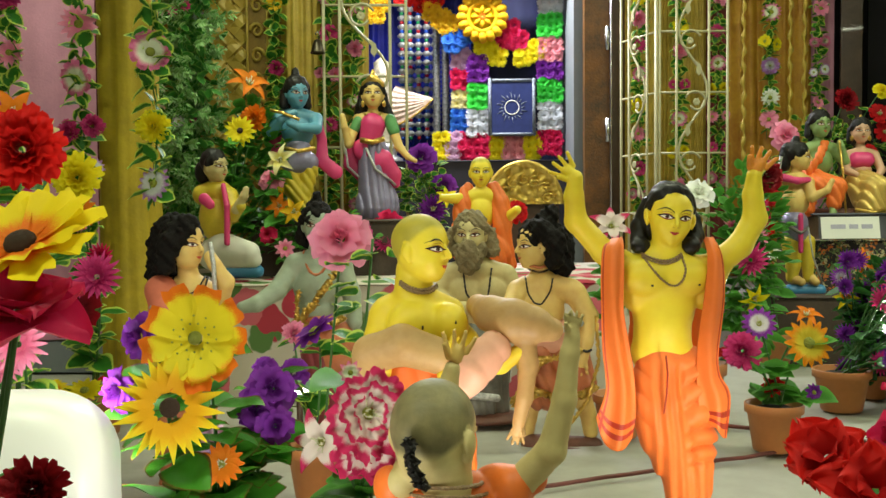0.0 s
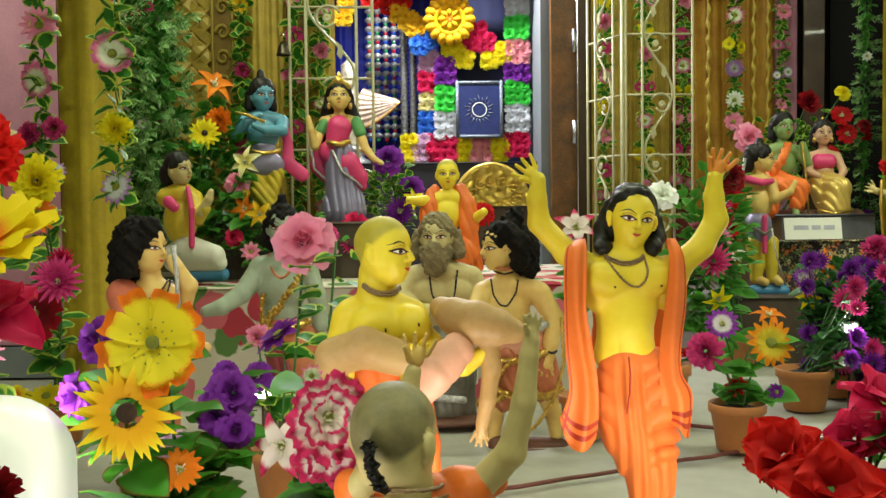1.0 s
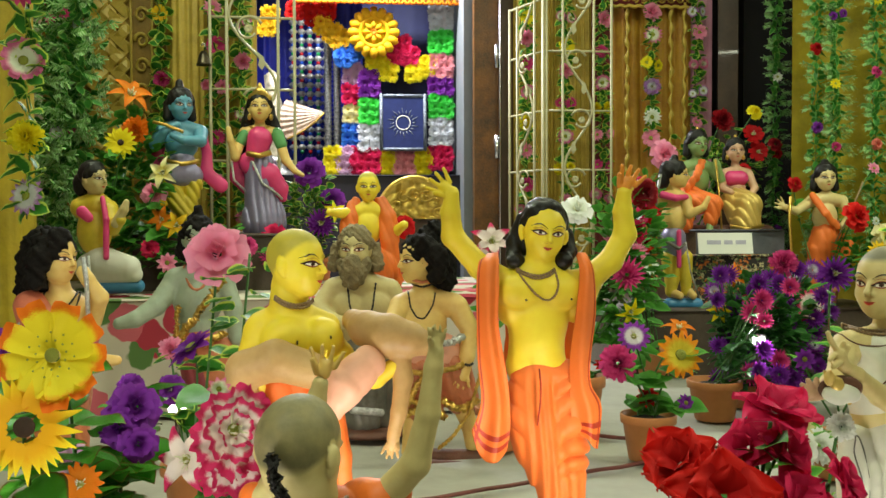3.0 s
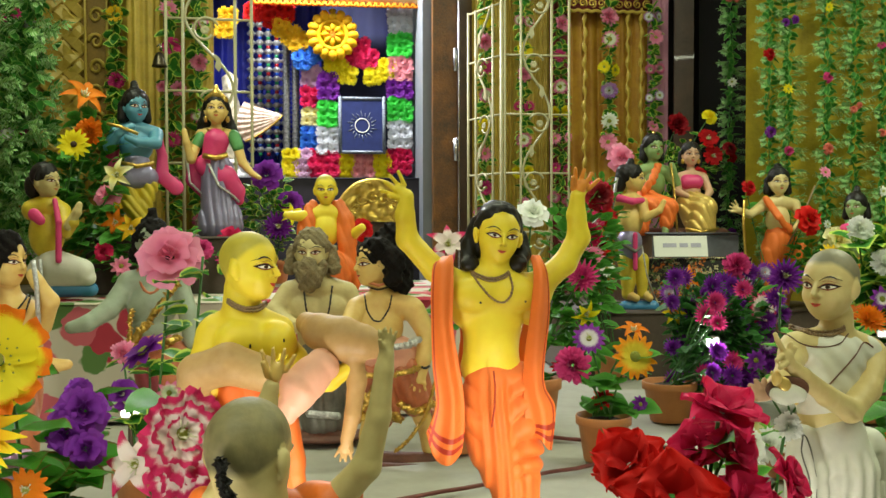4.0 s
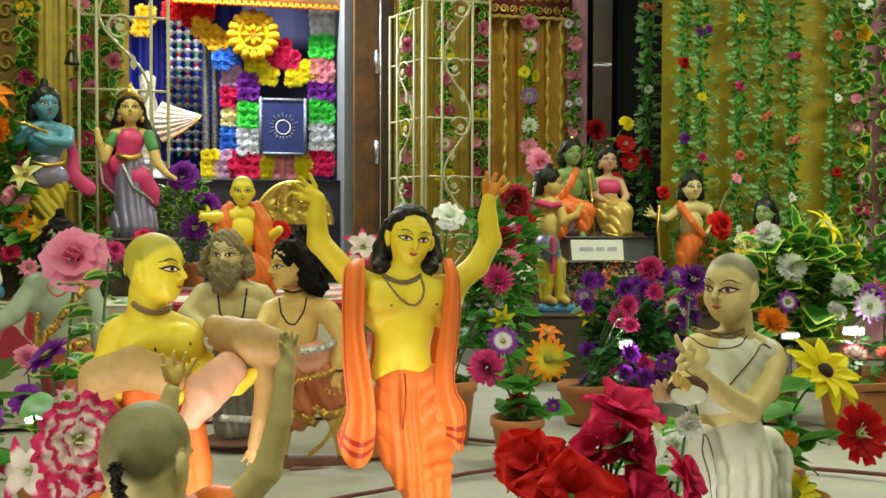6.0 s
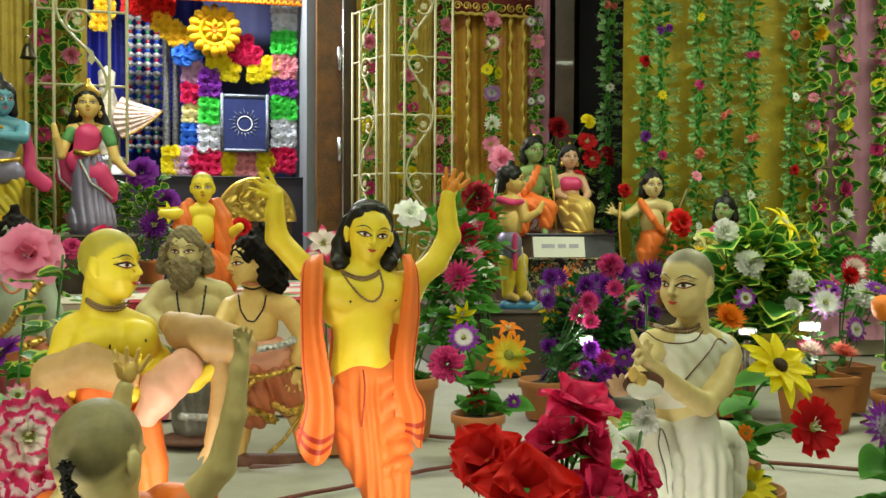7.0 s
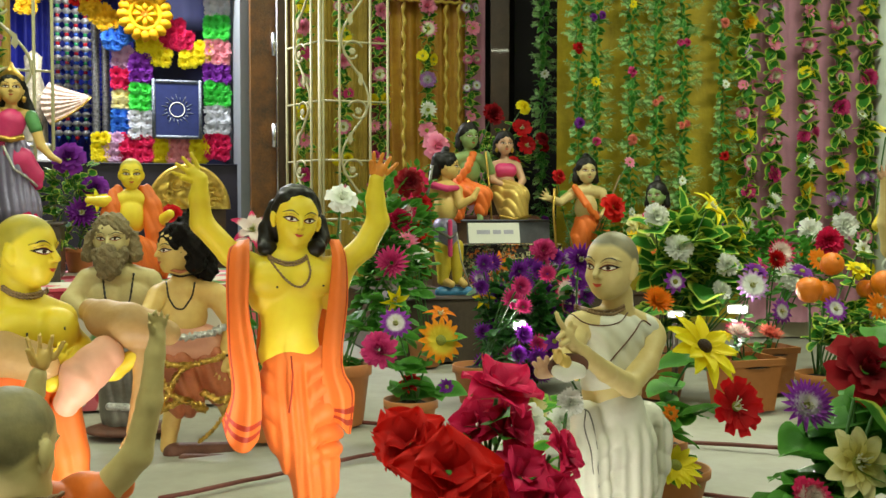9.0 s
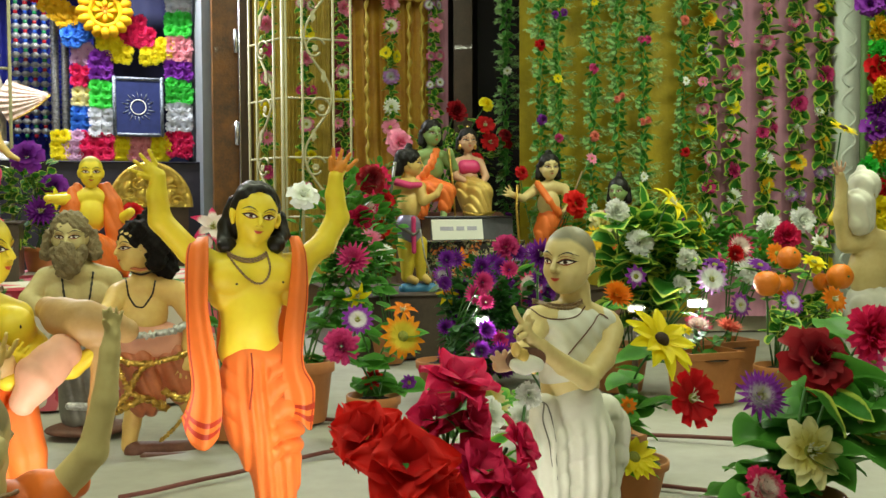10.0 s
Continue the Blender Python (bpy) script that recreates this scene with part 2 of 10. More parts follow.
def nets(d, lo, h):
    """Surface of a distance grid (naive surface nets)."""
    s = d < 0
    nx, ny, nz = d.shape
    c = np.zeros((nx - 1, ny - 1, nz - 1), dtype=np.int8)
    for i in (0, 1):
        for j in (0, 1):
            for k in (0, 1):
                c += s[i:nx - 1 + i, j:ny - 1 + j, k:nz - 1 + k]
    cell = (c > 0) & (c < 8)
    ids = -np.ones(cell.shape, dtype=np.int64)
    at = np.argwhere(cell)
    ids[cell] = np.arange(len(at))
    tot, cnt = np.zeros((len(at), 3)), np.zeros(len(at))
    cor = [(i, j, k) for i in (0, 1) for j in (0, 1) for k in (0, 1)]
    val = {q: d[at[:, 0] + q[0], at[:, 1] + q[1], at[:, 2] + q[2]] for q in cor}
    for a in cor:
        for ax in range(3):
            if a[ax]:
                continue
            b = tuple(1 if n == ax else a[n] for n in range(3))
            va, vb = val[a], val[b]
            x = (va < 0) != (vb < 0)
            t = np.where(x, va / np.where(np.abs(va - vb) < 1e-12, 1e-12, va - vb), 0)
            p = np.array(a, float)[None] + t[:, None] * np.eye(3)[ax][None]
            tot += np.where(x[:, None], p, 0)
            cnt += x
    verts = lo + h * (at + tot / np.maximum(cnt, 1)[:, None])
    faces = []
    for ax in range(3):
        u, w = (ax + 1) % 3, (ax + 2) % 3
        a0 = [slice(None)] * 3
        a1 = [slice(None)] * 3
        a0[ax], a1[ax] = slice(0, -1), slice(1, None)
        e = np.argwhere(s[tuple(a0)] != s[tuple(a1)])
        e = e[(e[:, u] > 0) & (e[:, w] > 0) & (e[:, u] < d.shape[u] - 1) & (e[:, w] < d.shape[w] - 1)]
        if not len(e):
            continue
        q = []
        for du, dw in ((-1, -1), (0, -1), (0, 0), (-1, 0)):
            g = e.copy()
            g[:, u] += du
            g[:, w] += dw
            q.append(ids[g[:, 0], g[:, 1], g[:, 2]])
        q = np.stack(q, 1)
        flip = ~s[e[:, 0], e[:, 1], e[:, 2]]
        q[flip] = q[flip][:, ::-1]
        faces.append(q[(q >= 0).all(1)])
    return verts, np.concatenate(faces)


class Figure:
    """One clay figure: limbs by material, painted face, beads; done() makes it a single mesh."""

    def __init__(self, voxel=0.006, soft=0.02):
        self.h, self.k, self.prims, self.extra, self.ripples, self.folds, self.shaves = voxel, soft, {}, [], {}, {}, []

    def cap(self, m, a, b, ra, rb, flat=1.0):
        self.prims.setdefault(m, []).append(("c", np.array(a, float), np.array(b, float), ra, rb, flat))

    def chain(self, m, *pts, flat=1.0):
        """Limb through (x, y, z, radius) points."""
        for p, q in zip(pts, pts[1:]):
            self.cap(m, p[:3], q[:3], p[3], q[3], flat)

    def ell(self, m, c, r, turn=0.0, soft=0.0):
        self.prims.setdefault(m, []).append(("e", np.array(c, float), np.array(r, float), radians(turn), soft, 0))

    def fold(self, m, shape):
        """Carves cloth folds: shape(x, y, z) is the depth taken away."""
        self.folds[m] = shape

    def sheet(self, m, left, right, folds=2.0, depth=0.006, hem=None, dip=0.0, side=0.0, rows=44, cols=18, phase=0.0):
        """Hanging cloth with thickness between two edges; hem stripes near its end and along one side."""
        def along(pts, t):
            k = t * (len(pts) - 1)
            i = min(int(k), len(pts) - 2)
            a, b = np.array(pts[i], float), np.array(pts[i + 1], float)
            pre = np.array(pts[max(i - 1, 0)], float)
            nxt = np.array(pts[min(i + 2, len(pts) - 1)], float)
            w = k - i
            return 0.5 * (2 * a + (b - pre) * w + (2 * pre - 5 * a + 4 * b - nxt) * w ** 2 + (3 * a - pre - 3 * b + nxt) * w ** 3)
        V, F, H = [], [], []
        for back in (0, 1):
            for j in range(rows + 1):
                t = j / rows
                a, b = along(left, t), along(right, t)
                for i in range(cols + 1):
                    u = i / cols
                    q = a + (b - a) * u
                    q[1] += depth * (0.35 + 0.65 * t) * (math.sin(6.283 * (folds * u + 0.10 * math.sin(5 * t)) + phase) + 0.2 * math.sin(6.283 * folds * 1.6 * u + 4 * t + phase)) - depth * 1.2 * math.sin(math.pi * u) + 0.005 * back
                    q[2] -= dip * math.sin(math.pi * u ** 0.8) * t ** 7 + 0.004 * math.sin(9 * u + phase) * t ** 9
                    V.append(q)
        n = (rows + 1) * (cols + 1)
        for j in range(rows):
            for i in range(cols):
                p = j * (cols + 1) + i
                u, t = (i + 0.5) / cols, (j + 0.5) / rows
                dark = hem is not None and (0.885 < t < 0.91 or 0.935 < t < 0.96 or (side and t > 0.05 and abs(u - side) < 0.5 / cols))
                for q in ((p, p + cols + 1, p + cols + 2, p + 1), (n + p, n + p + 1, n + p + cols + 2, n + p + cols + 1)):
                    (H if dark else F).append(q)
        rim = [j * (cols + 1) for j in range(rows + 1)]
        for line, flip in ((rim, 1), ([p + cols for p in rim], 0), (list(range(cols + 1)), 0), (list(range(rows * (cols + 1), n)), 1)):
            for p, q in zip(line, line[1:]):
                F.append((p, n + p, n + q, q) if flip else (q, n + q, n + p, p))
        self.extra.append((m, np.array(V), F))
        if H:
            self.extra.append((hem, np.array(V), H))

    def ripple(self, m, amp, fx, fz, wob=3.0):
        self.ripples[m] = (amp, fx, fz, wob)

    @staticmethod
    def dist(p, x, y, z):
        if p[0] == "c":
            _, a, b, ra, rb, fl = p
            ax, ay, az = x - a[0], (y - a[1]) * fl, z - a[2]
            d = b - a
            d = np.array([d[0], d[1] * fl, d[2]])
            t = np.clip((ax * d[0] + ay * d[1] + az * d[2]) / max(d @ d, 1e-9), 0, 1)
            return np.sqrt((ax - t * d[0]) ** 2 + (ay - t * d[1]) ** 2 + (az - t * d[2]) ** 2) - (ra + (rb - ra) * t)
        _, c, r, g, _, _ = p
        X, Y, Z = x - c[0], y - c[1], z - c[2]
        X, Y = X * math.cos(g) + Y * math.sin(g), -X * math.sin(g) + Y * math.cos(g)
        k0 = np.sqrt((X / r[0]) ** 2 + (Y / r[1]) ** 2 + (Z / r[2]) ** 2)
        k1 = np.sqrt((X / r[0] ** 2) ** 2 + (Y / r[1] ** 2) ** 2 + (Z / r[2] ** 2) ** 2)
        return np.where(k0 < 1e-6, -min(r), k0 * (k0 - 1) / np.maximum(k1, 1e-9))

    @staticmethod
    def bounds(p):
        if p[0] == "c":
            m = max(p[3], p[4])
            return np.minimum(p[1], p[2]) - m, np.maximum(p[1], p[2]) + m
        m = max(p[2][0], p[2][1])
        r = np.array([m, m, p[2][2]])
        return p[1] - r, p[1] + r

    def blend(self, p):
        """Thin limbs blend less."""
        return min(self.k, 0.45 * min(p[3], p[4])) if p[0] == "c" else p[4] or self.k

    def field(self, m, pts):
        """Distances of points to one material's body."""
        d = np.full(len(pts), 9.0)
        for p in self.prims[m]:
            e = self.dist(p, pts[:, 0], pts[:, 1], pts[:, 2])
            k = self.blend(p)
            hh = np.clip(0.5 + 0.5 * (d - e) / k, 0, 1)
            d = d + (e - d) * hh - k * hh * (1 - hh)
        return d

    def surface(self, m):
        ps = self.prims[m]
        k0 = max([self.k] + [p[4] for p in ps if p[0] == "e"])
        lo = np.min([self.bounds(p)[0] for p in ps], 0) - k0 - 3 * self.h
        hi = np.max([self.bounds(p)[1] for p in ps], 0) + k0 + 3 * self.h
        n = np.ceil((hi - lo) / self.h).astype(int) + 1
        d = np.full(tuple(n), 0.3, dtype=np.float64)
        ax = [lo[i] + self.h * np.arange(n[i]) for i in range(3)]
        for p in ps:
            a, b = self.bounds(p)
            i0 = np.maximum(((a - lo - k0) / self.h).astype(int) - 2, 0)
            i1 = np.minimum(((b - lo + k0) / self.h).astype(int) + 3, n)
            sl = tuple(slice(i0[i], i1[i]) for i in range(3))
            e = self.dist(p, ax[0][sl[0]][:, None, None], ax[1][sl[1]][None, :, None], ax[2][sl[2]][None, None, :])
            g = d[sl]
            k = self.blend(p)
            hh = np.clip(0.5 + 0.5 * (g - e) / k, 0, 1)
            d[sl] = g + (e - g) * hh - k * hh * (1 - hh)
        if m in self.ripples:
            amp, fx, fz, wob = self.ripples[m]
            X, Y, Z = ax[0][:, None, None], ax[1][None, :, None], ax[2][None, None, :]
            if fz < 0:
                d = d + amp * np.sin(fx * X + 2 * np.sin(9 * Z)) * np.sin(fx * Y) * np.sin(fx * Z + 2 * np.sin(11 * X)) + 0.4 * amp * np.sin(2.3 * fx * X) * np.sin(2.3 * fx * Z)
            elif wob < 0:
                ph = -fx * np.abs(X) + fz * Z + 2.0 * np.sin(8 * X + 3) + 1.2 * np.sin(13 * Z + 9 * X)
                side = 0.55 + 0.45 * np.sin(21 * Z + 14 * X + 1)
                d = d + amp * side * (1 - 2 * np.abs(np.sin(0.5 * ph))) + 0.0025 * (1 - 2 * np.abs(np.sin(95 * X))) * np.exp(-((X / 0.03) ** 2))
            else:
                d = d + amp * (1 - 2 * np.abs(np.sin(0.5 * (fx * X + 0.4 * fx * Y + fz * Z + wob * np.sin(9 * Z + 6 * X)))))
        if m in self.folds:
            d = d + self.folds[m](ax[0][:, None, None], ax[1][None, :, None], ax[2][None, None, :])
        return nets(d, lo, self.h)

    def add(self, m, verts, faces):
        self.extra.append((m, np.array([tuple(v) for v in verts]), faces))

    def string(self, m, c, rx, ry, dip, r, n=28, front=1.0):
        """Bead string round a neck, dipping in front (towards -y)."""
        pts = []
        for i in range(n):
            a = 2 * math.pi * i / n
            s = -math.sin(a)
            pts.append((c[0] + rx * math.cos(a), c[1] + ry * math.sin(a) * front, c[2] - dip * max(s, 0) ** 1.5))
        rs = [r * (1.0 if i % 2 else 0.7) for i in range(n)]
        self.add(m, *tube(pts, rs, 6, True))

    def laid(self, m, on, pts, r, beads=True, n=30):
        """Bead string through (x, z) points, laid on the front of a body."""
        k = np.linspace(0, len(pts) - 1, n)
        x, z = (np.interp(k, range(len(pts)), [p[i] for p in pts]) for i in (0, 1))
        for _ in range(3):
            x[1:-1], z[1:-1] = (x[:-2] + 2 * x[1:-1] + x[2:]) / 4, (z[:-2] + 2 * z[1:-1] + z[2:]) / 4
        o = np.stack([x, np.full(n, -0.3), z], 1)
        for _ in range(60):
            d = np.min([self.field(q, o) for q in (on if isinstance(on, tuple) else (on,))], 0)
            o[:, 1] += np.clip(d, -0.02, 0.05) * 0.8
        o[:, 1] = np.minimum(o[:, 1], 0.06) - r * 0.5
        self.add(m, *tube(o.tolist(), [r * (1.0 if i % 2 or not beads else 0.6) for i in range(n)], 6))

    def braid(self, m, pts, r):
        """Lumpy glittering braid through points."""
        k = np.linspace(0, len(pts) - 1, 14 * len(pts))
        c = [np.interp(k, range(len(pts)), [p[i] for p in pts]) for i in range(3)]
        self.add(m, *tube([(c[0][i] + 0.3 * r * math.sin(2.1 * i), c[1][i], c[2][i] + 0.3 * r * math.cos(1.7 * i)) for i in range(len(k))], [r * (0.8 + 0.35 * (i % 2) + 0.15 * math.sin(i * 1.9)) for i in range(len(k))], 6))

    def cord(self, m, pts, r):
        self.add(m, *tube(pts, r, 6))

    def head(self, skin, c, s, yaw=0.0, pitch=0.0, hair=None, style="", nose=1.0, eyes=True, roll=0.0, ear=None):
        """Head with nose, lips, ears, painted eyes and brows. yaw 0 looks to -y, positive to +x."""
        R = Matrix.Rotation(radians(roll), 3, "Y") @ Matrix.Rotation(radians(yaw), 3, "Z") @ Matrix.Rotation(radians(pitch), 3, "X")
        right, fwd, up = (np.array(R @ Vector(q)) for q in ((1, 0, 0), (0, -1, 0), (0, 0, 1)))
        c = np.array(c, float)
        q = lambda u, f, v: c + s * (u * right + f * fwd + v * up)  # noqa: E731
        self.ell(skin, q(0, -0.06, 0.20), (0.71 * s, 0.86 * s, 0.80 * s), yaw, 0.10 * s)
        self.ell(skin, q(0, 0.10, -0.32), (0.61 * s, 0.68 * s, 0.60 * s), yaw, 0.22 * s)
        self.ell(skin, q(0, 0.30, -0.60), (0.37 * s, 0.40 * s, 0.35 * s), yaw, 0.20 * s)
        self.ell(skin, q(0, 0.50, -0.80), (0.14 * s, 0.13 * s, 0.13 * s), yaw, 0.12 * s)
        for sd in (-1, 1):
            self.ell(skin, q(0.30 * sd, 0.44, -0.30), (0.25 * s, 0.25 * s, 0.24 * s), yaw, 0.14 * s)
            self.ell(skin, q(0.29 * sd, 0.60, 0.20), (0.24 * s, 0.12 * s, 0.07 * s), yaw, 0.10 * s)
            self.ell(skin, q(0.085 * sd, 0.80, -0.27), (0.07 * s, 0.08 * s, 0.06 * s), yaw, 0.05 * s)
            e = ear or 0.72
            self.ell(skin, q(e * sd, -0.06, -0.06), (0.09 * s, 0.17 * s, 0.24 * s), yaw, 0.04 * s)
            self.ell(skin, q((e - 0.04) * sd, 0.0, -0.28), (0.07 * s, 0.09 * s, 0.11 * s), yaw, 0.04 * s)
        self.cap(skin, q(0, 0.72, 0.16), q(0, 0.80 + 0.14 * nose, -0.22), 0.062 * s, 0.092 * s)
        self.ell(skin, q(0, 0.70, -0.47), (0.17 * s, 0.10 * s, 0.045 * s), yaw, 0.05 * s)
        self.ell(skin, q(0, 0.68, -0.56), (0.13 * s, 0.10 * s, 0.05 * s), yaw, 0.05 * s)
        if hair and style == "shaved":
            self.shaves.append((c, right, fwd, up, s))
        elif hair and style == "parted":
            for sd in (-1, 1):
                self.ell(hair, q(0.12 * sd, -0.24, 0.33), (0.64 * s, 0.88 * s, 0.82 * s), yaw, 0.05 * s)
                arc = [(*q(0.74 * math.sin(g) * sd, 0.40 - 0.56 * g / 1.3, -0.09 + 0.97 * math.cos(g)), 0.155 * s) for g in np.linspace(0.05, 1.3, 9)]
                self.chain(hair, *arc)
            self.ell(hair, q(0, -0.50, -0.30), (0.72 * s, 0.48 * s, 0.75 * s), yaw, 0.10 * s)
        elif hair:
            self.ell(hair, q(0, -0.12, 0.31), (0.78 * s, 0.87 * s, 0.85 * s), yaw)
            for sd in (-1, 1):
                arc = [(*q(0.76 * math.sin(g) * sd, 0.38 - 0.36 * g / 1.4, -0.06 + 0.98 * math.cos(g)), 0.14 * s) for g in np.linspace(0.05, 1.4, 8)]
                self.chain(hair, *arc)
        if hair and style in ("long", "topknot", "mane"):
            w = 1.25 if style == "mane" else 1.0
            self.ell(hair, q(0, -0.55, -0.35), (0.80 * s * w, 0.55 * s * w, 1.0 * s * w), yaw)
            for sd in (-1, 1):
                self.chain(hair, (*q(0.72 * sd * w, -0.25, 0.1), 0.25 * s), (*q(0.80 * sd * w, -0.2, -0.75), 0.27 * s * w))
        if hair and style in ("topknot", "tall"):
            self.chain(hair, (*q(0, -0.2, 0.95), 0.32 * s), (*q(0, -0.25, 1.4), 0.22 * s))
        if not eyes:
            return
        shapes = []

        def lens(u0, v0, w, top, low, slant, sd):
            """Eye outline: top and lower lid arcs between an inner and an outer corner."""
            t = np.linspace(0, 1, 11)
            up_arc = [(u0 + sd * w * (2 * k - 1), v0 + slant * (2 * k - 1) + top * math.sin(math.pi * k ** 0.9)) for k in t]
            low_arc = [(u0 + sd * w * (2 * k - 1), v0 + slant * (2 * k - 1) - low * math.sin(math.pi * k)) for k in t[::-1]][1:-1]
            return up_arc + low_arc

        def stroke(arc, thick):
            n = len(arc) - 1
            return [(u, v + thick * math.sin(math.pi * min(max(i / n, 0.04), 0.96)) ** 0.6) for i, (u, v) in enumerate(arc)] + [(u, v - thick * math.sin(math.pi * min(max(i / n, 0.04), 0.96)) ** 0.6) for i, (u, v) in reversed(list(enumerate(arc)))]

        for sd in (-1, 1):
            shapes.append((EYE_SHADE, lens(0.31 * sd, 0.0, 0.245, 0.110, 0.100, 0.022, sd), 0.004))
            shapes.append((BLACK_PAINT, lens(0.318 * sd, 0.0, 0.250, 0.088, 0.062, 0.025, sd), 0.010))
            shapes.append((EYE_WHITE, lens(0.305 * sd, -0.010, 0.185, 0.050, 0.048, 0.018, sd), 0.016))
            shapes.append((IRIS, [(0.30 * sd + 0.060 * math.cos(a), -0.004 + 0.050 * math.sin(a)) for a in np.linspace(0, 6.283, 15)[:-1]], 0.022))
            shapes.append((BLACK_PAINT, [(0.30 * sd + 0.030 * math.cos(a), -0.002 + 0.030 * math.sin(a)) for a in np.linspace(0, 6.283, 11)[:-1]], 0.027))
            arc = [(sd * (0.085 + 0.50 * t), 0.115 + 0.155 * math.sin(math.pi * (0.06 + 0.86 * t)) + 0.02 * t) for t in np.linspace(0, 1, 13)]
            shapes.append((BLACK_PAINT, stroke(arc, 0.019), 0.010))
            arc = [(sd * (0.10 + 0.42 * t), 0.095 + 0.075 * math.sin(math.pi * t)) for t in np.linspace(0, 1, 11)]
            shapes.append((EYE_SHADE, stroke(arc, 0.007), 0.007))
            arc = [(sd * (0.04 + 0.055 * t), -0.335 + 0.018 * math.sin(math.pi * t)) for t in np.linspace(0, 1, 7)]
            shapes.append((EYE_SHADE, stroke(arc, 0.008), 0.006))
        smile = np.linspace(-1, 1, 13)
        shapes.append((LIP, [(0.175 * k, -0.500 + 0.028 * k * k + 0.032 * (1 - k * k) * (1 - 0.35 * math.exp(-(k / 0.2) ** 2))) for k in smile] + [(0.175 * k, -0.503 + 0.028 * k * k) for k in smile[::-1][1:-1]], 0.012))
        shapes.append((LIP, [(0.150 * k, -0.508 + 0.026 * k * k) for k in smile] + [(0.150 * k, -0.508 + 0.024 * k * k - 0.062 * (1 - k * k)) for k in smile[::-1][1:-1]], 0.014))
        shapes.append((EYE_SHADE, stroke([(0.165 * k, -0.503 + 0.030 * k * k) for k in smile], 0.006), 0.016))
        for m, poly, lift in shapes:
            n = len(poly)
            mu, mv = np.mean(poly, 0)
            uv = [(mu, mv)] + [(mu + (u - mu) * 0.55, mv + (v - mv) * 0.55) for u, v in poly] + list(poly)
            o = np.array([q(u, 1.6, v) for u, v in uv])
            far = np.zeros(len(o))
            for _ in range(40):
                far += np.clip(self.field(skin, o - far[:, None] * fwd), 0, 0.05) * 0.8
            p = o - (far - lift * s - 0.0008)[:, None] * fwd
            if m is BLACK_PAINT and len(poly) == 26 or m is EYE_SHADE and len(poly) in (22, 14, 26):
                h = n // 2
                f = [(1 + n + i, 1 + n + i + 1, 1 + n + n - 2 - i, 1 + n + n - 1 - i) for i in range(h - 1)]
            else:
                f = [(0, 1 + i, 1 + (i + 1) % n) for i in range(n)]
                f += [(1 + i, 1 + n + i, 1 + n + (i + 1) % n, 1 + (i + 1) % n) for i in range(n)]
            self.add(m, p, f)

    def done(self, name, at, label, category="statue", group=""):
        V, F, idx, mats, o = [], [], [], [], 0
        for m in self.prims:
            v, f = self.surface(m)
            mats.append(m)
            V.append(v)
            F += [tuple(q) for q in (f + o).tolist()]
            idx += [len(mats) - 1] * len(f)
            o += len(v)
        for m, v, f in self.extra:
            if m not in mats:
                mats.append(m)
            V.append(v)
            F += [tuple(i + o for i in q) for q in f]
            idx += [mats.index(m)] * len(f)
            o += len(v)
        V = np.concatenate(V)
        me = mesh_of(name, V.tolist(), F, mats, True, idx)
        if self.shaves:
            tone = np.zeros(len(V))
            for c, right, fwd, up, sc in self.shaves:
                g = (V - c) / sc
                u, w, z = g @ right, g @ fwd, g @ up
                line = 0.62 + 0.10 * np.abs(u) - 0.95 * np.clip(0.55 - w, 0, 1.05)
                near = np.clip((1.35 - np.sqrt(u * u + w * w + (z - 0.2) ** 2)) / 0.15, 0, 1)
                tone = np.maximum(tone, near * np.clip((z - line) / 0.16 + 0.5, 0, 1) * (np.abs(u) < 0.705 + 0.5 * np.clip(z - 0.25, 0, 1)))
            me.attributes.new("shaven", "FLOAT", "POINT").data.foreach_set("value", tone)
        return thing(name, at, label, category, group, data=me)

# setting
FLOOR_CLOTH = mat("off_white_floor_cloth", (0.37, 0.355, 0.30), 0.75, var=0.12, scale=3.0, bump=0.7, bscale=7)
PLASTER = mat("grey_white_plaster", (0.21, 0.23, 0.25), 0.7, var=0.08, scale=4, bump=0.1)
HALL_WALL = mat("cream_hall_wall", (0.45, 0.40, 0.30), 0.8, var=0.1, scale=3)
CEIL = mat("white_ceiling_paint", (0.7, 0.7, 0.68), 0.8, var=0.05, scale=3)
PINK_FABRIC = mat("pink_drape", (0.60, 0.27, 0.39), 0.8, var=0.10, scale=5, bump=0.2, bscale=90)
YELLOW_FABRIC = mat("mustard_drape", (0.46, 0.33, 0.008), 0.7, var=0.22, scale=5, bump=0.25, bscale=70)
AMBER_FABRIC = mat("amber_drape", (0.50, 0.27, 0.02), 0.6, var=0.2, scale=6, bump=0.3, bscale=50, second=(0.30, 0.10, 0.01))
RED_FABRIC = mat("maroon_drape", (0.16, 0.02, 0.02), 0.8, var=0.2)
BLUE_FABRIC = mat("royal_blue_drape", (0.02, 0.03, 0.42), 0.55, var=0.25, scale=5, bump=0.2)
NAVY = mat("navy_drape", (0.012, 0.016, 0.075), 0.7, var=0.2, scale=5)
DARK_WOOD = mat("dark_brown_wood", (0.07, 0.035, 0.02), 0.35, var=0.3, scale=5, bump=0.2, coat=0.3)
PAINTED_WOOD = mat("worn_painted_door_post", (0.22, 0.085, 0.015), 0.38, scale=9, bump=0.5, second=(0.03, 0.018, 0.010), coat=0.15)
GOLD_PANEL = mat("gold_painted_panel", (0.58, 0.40, 0.06), 0.42, metal=0.1, var=0.18, scale=10, bump=0.2)
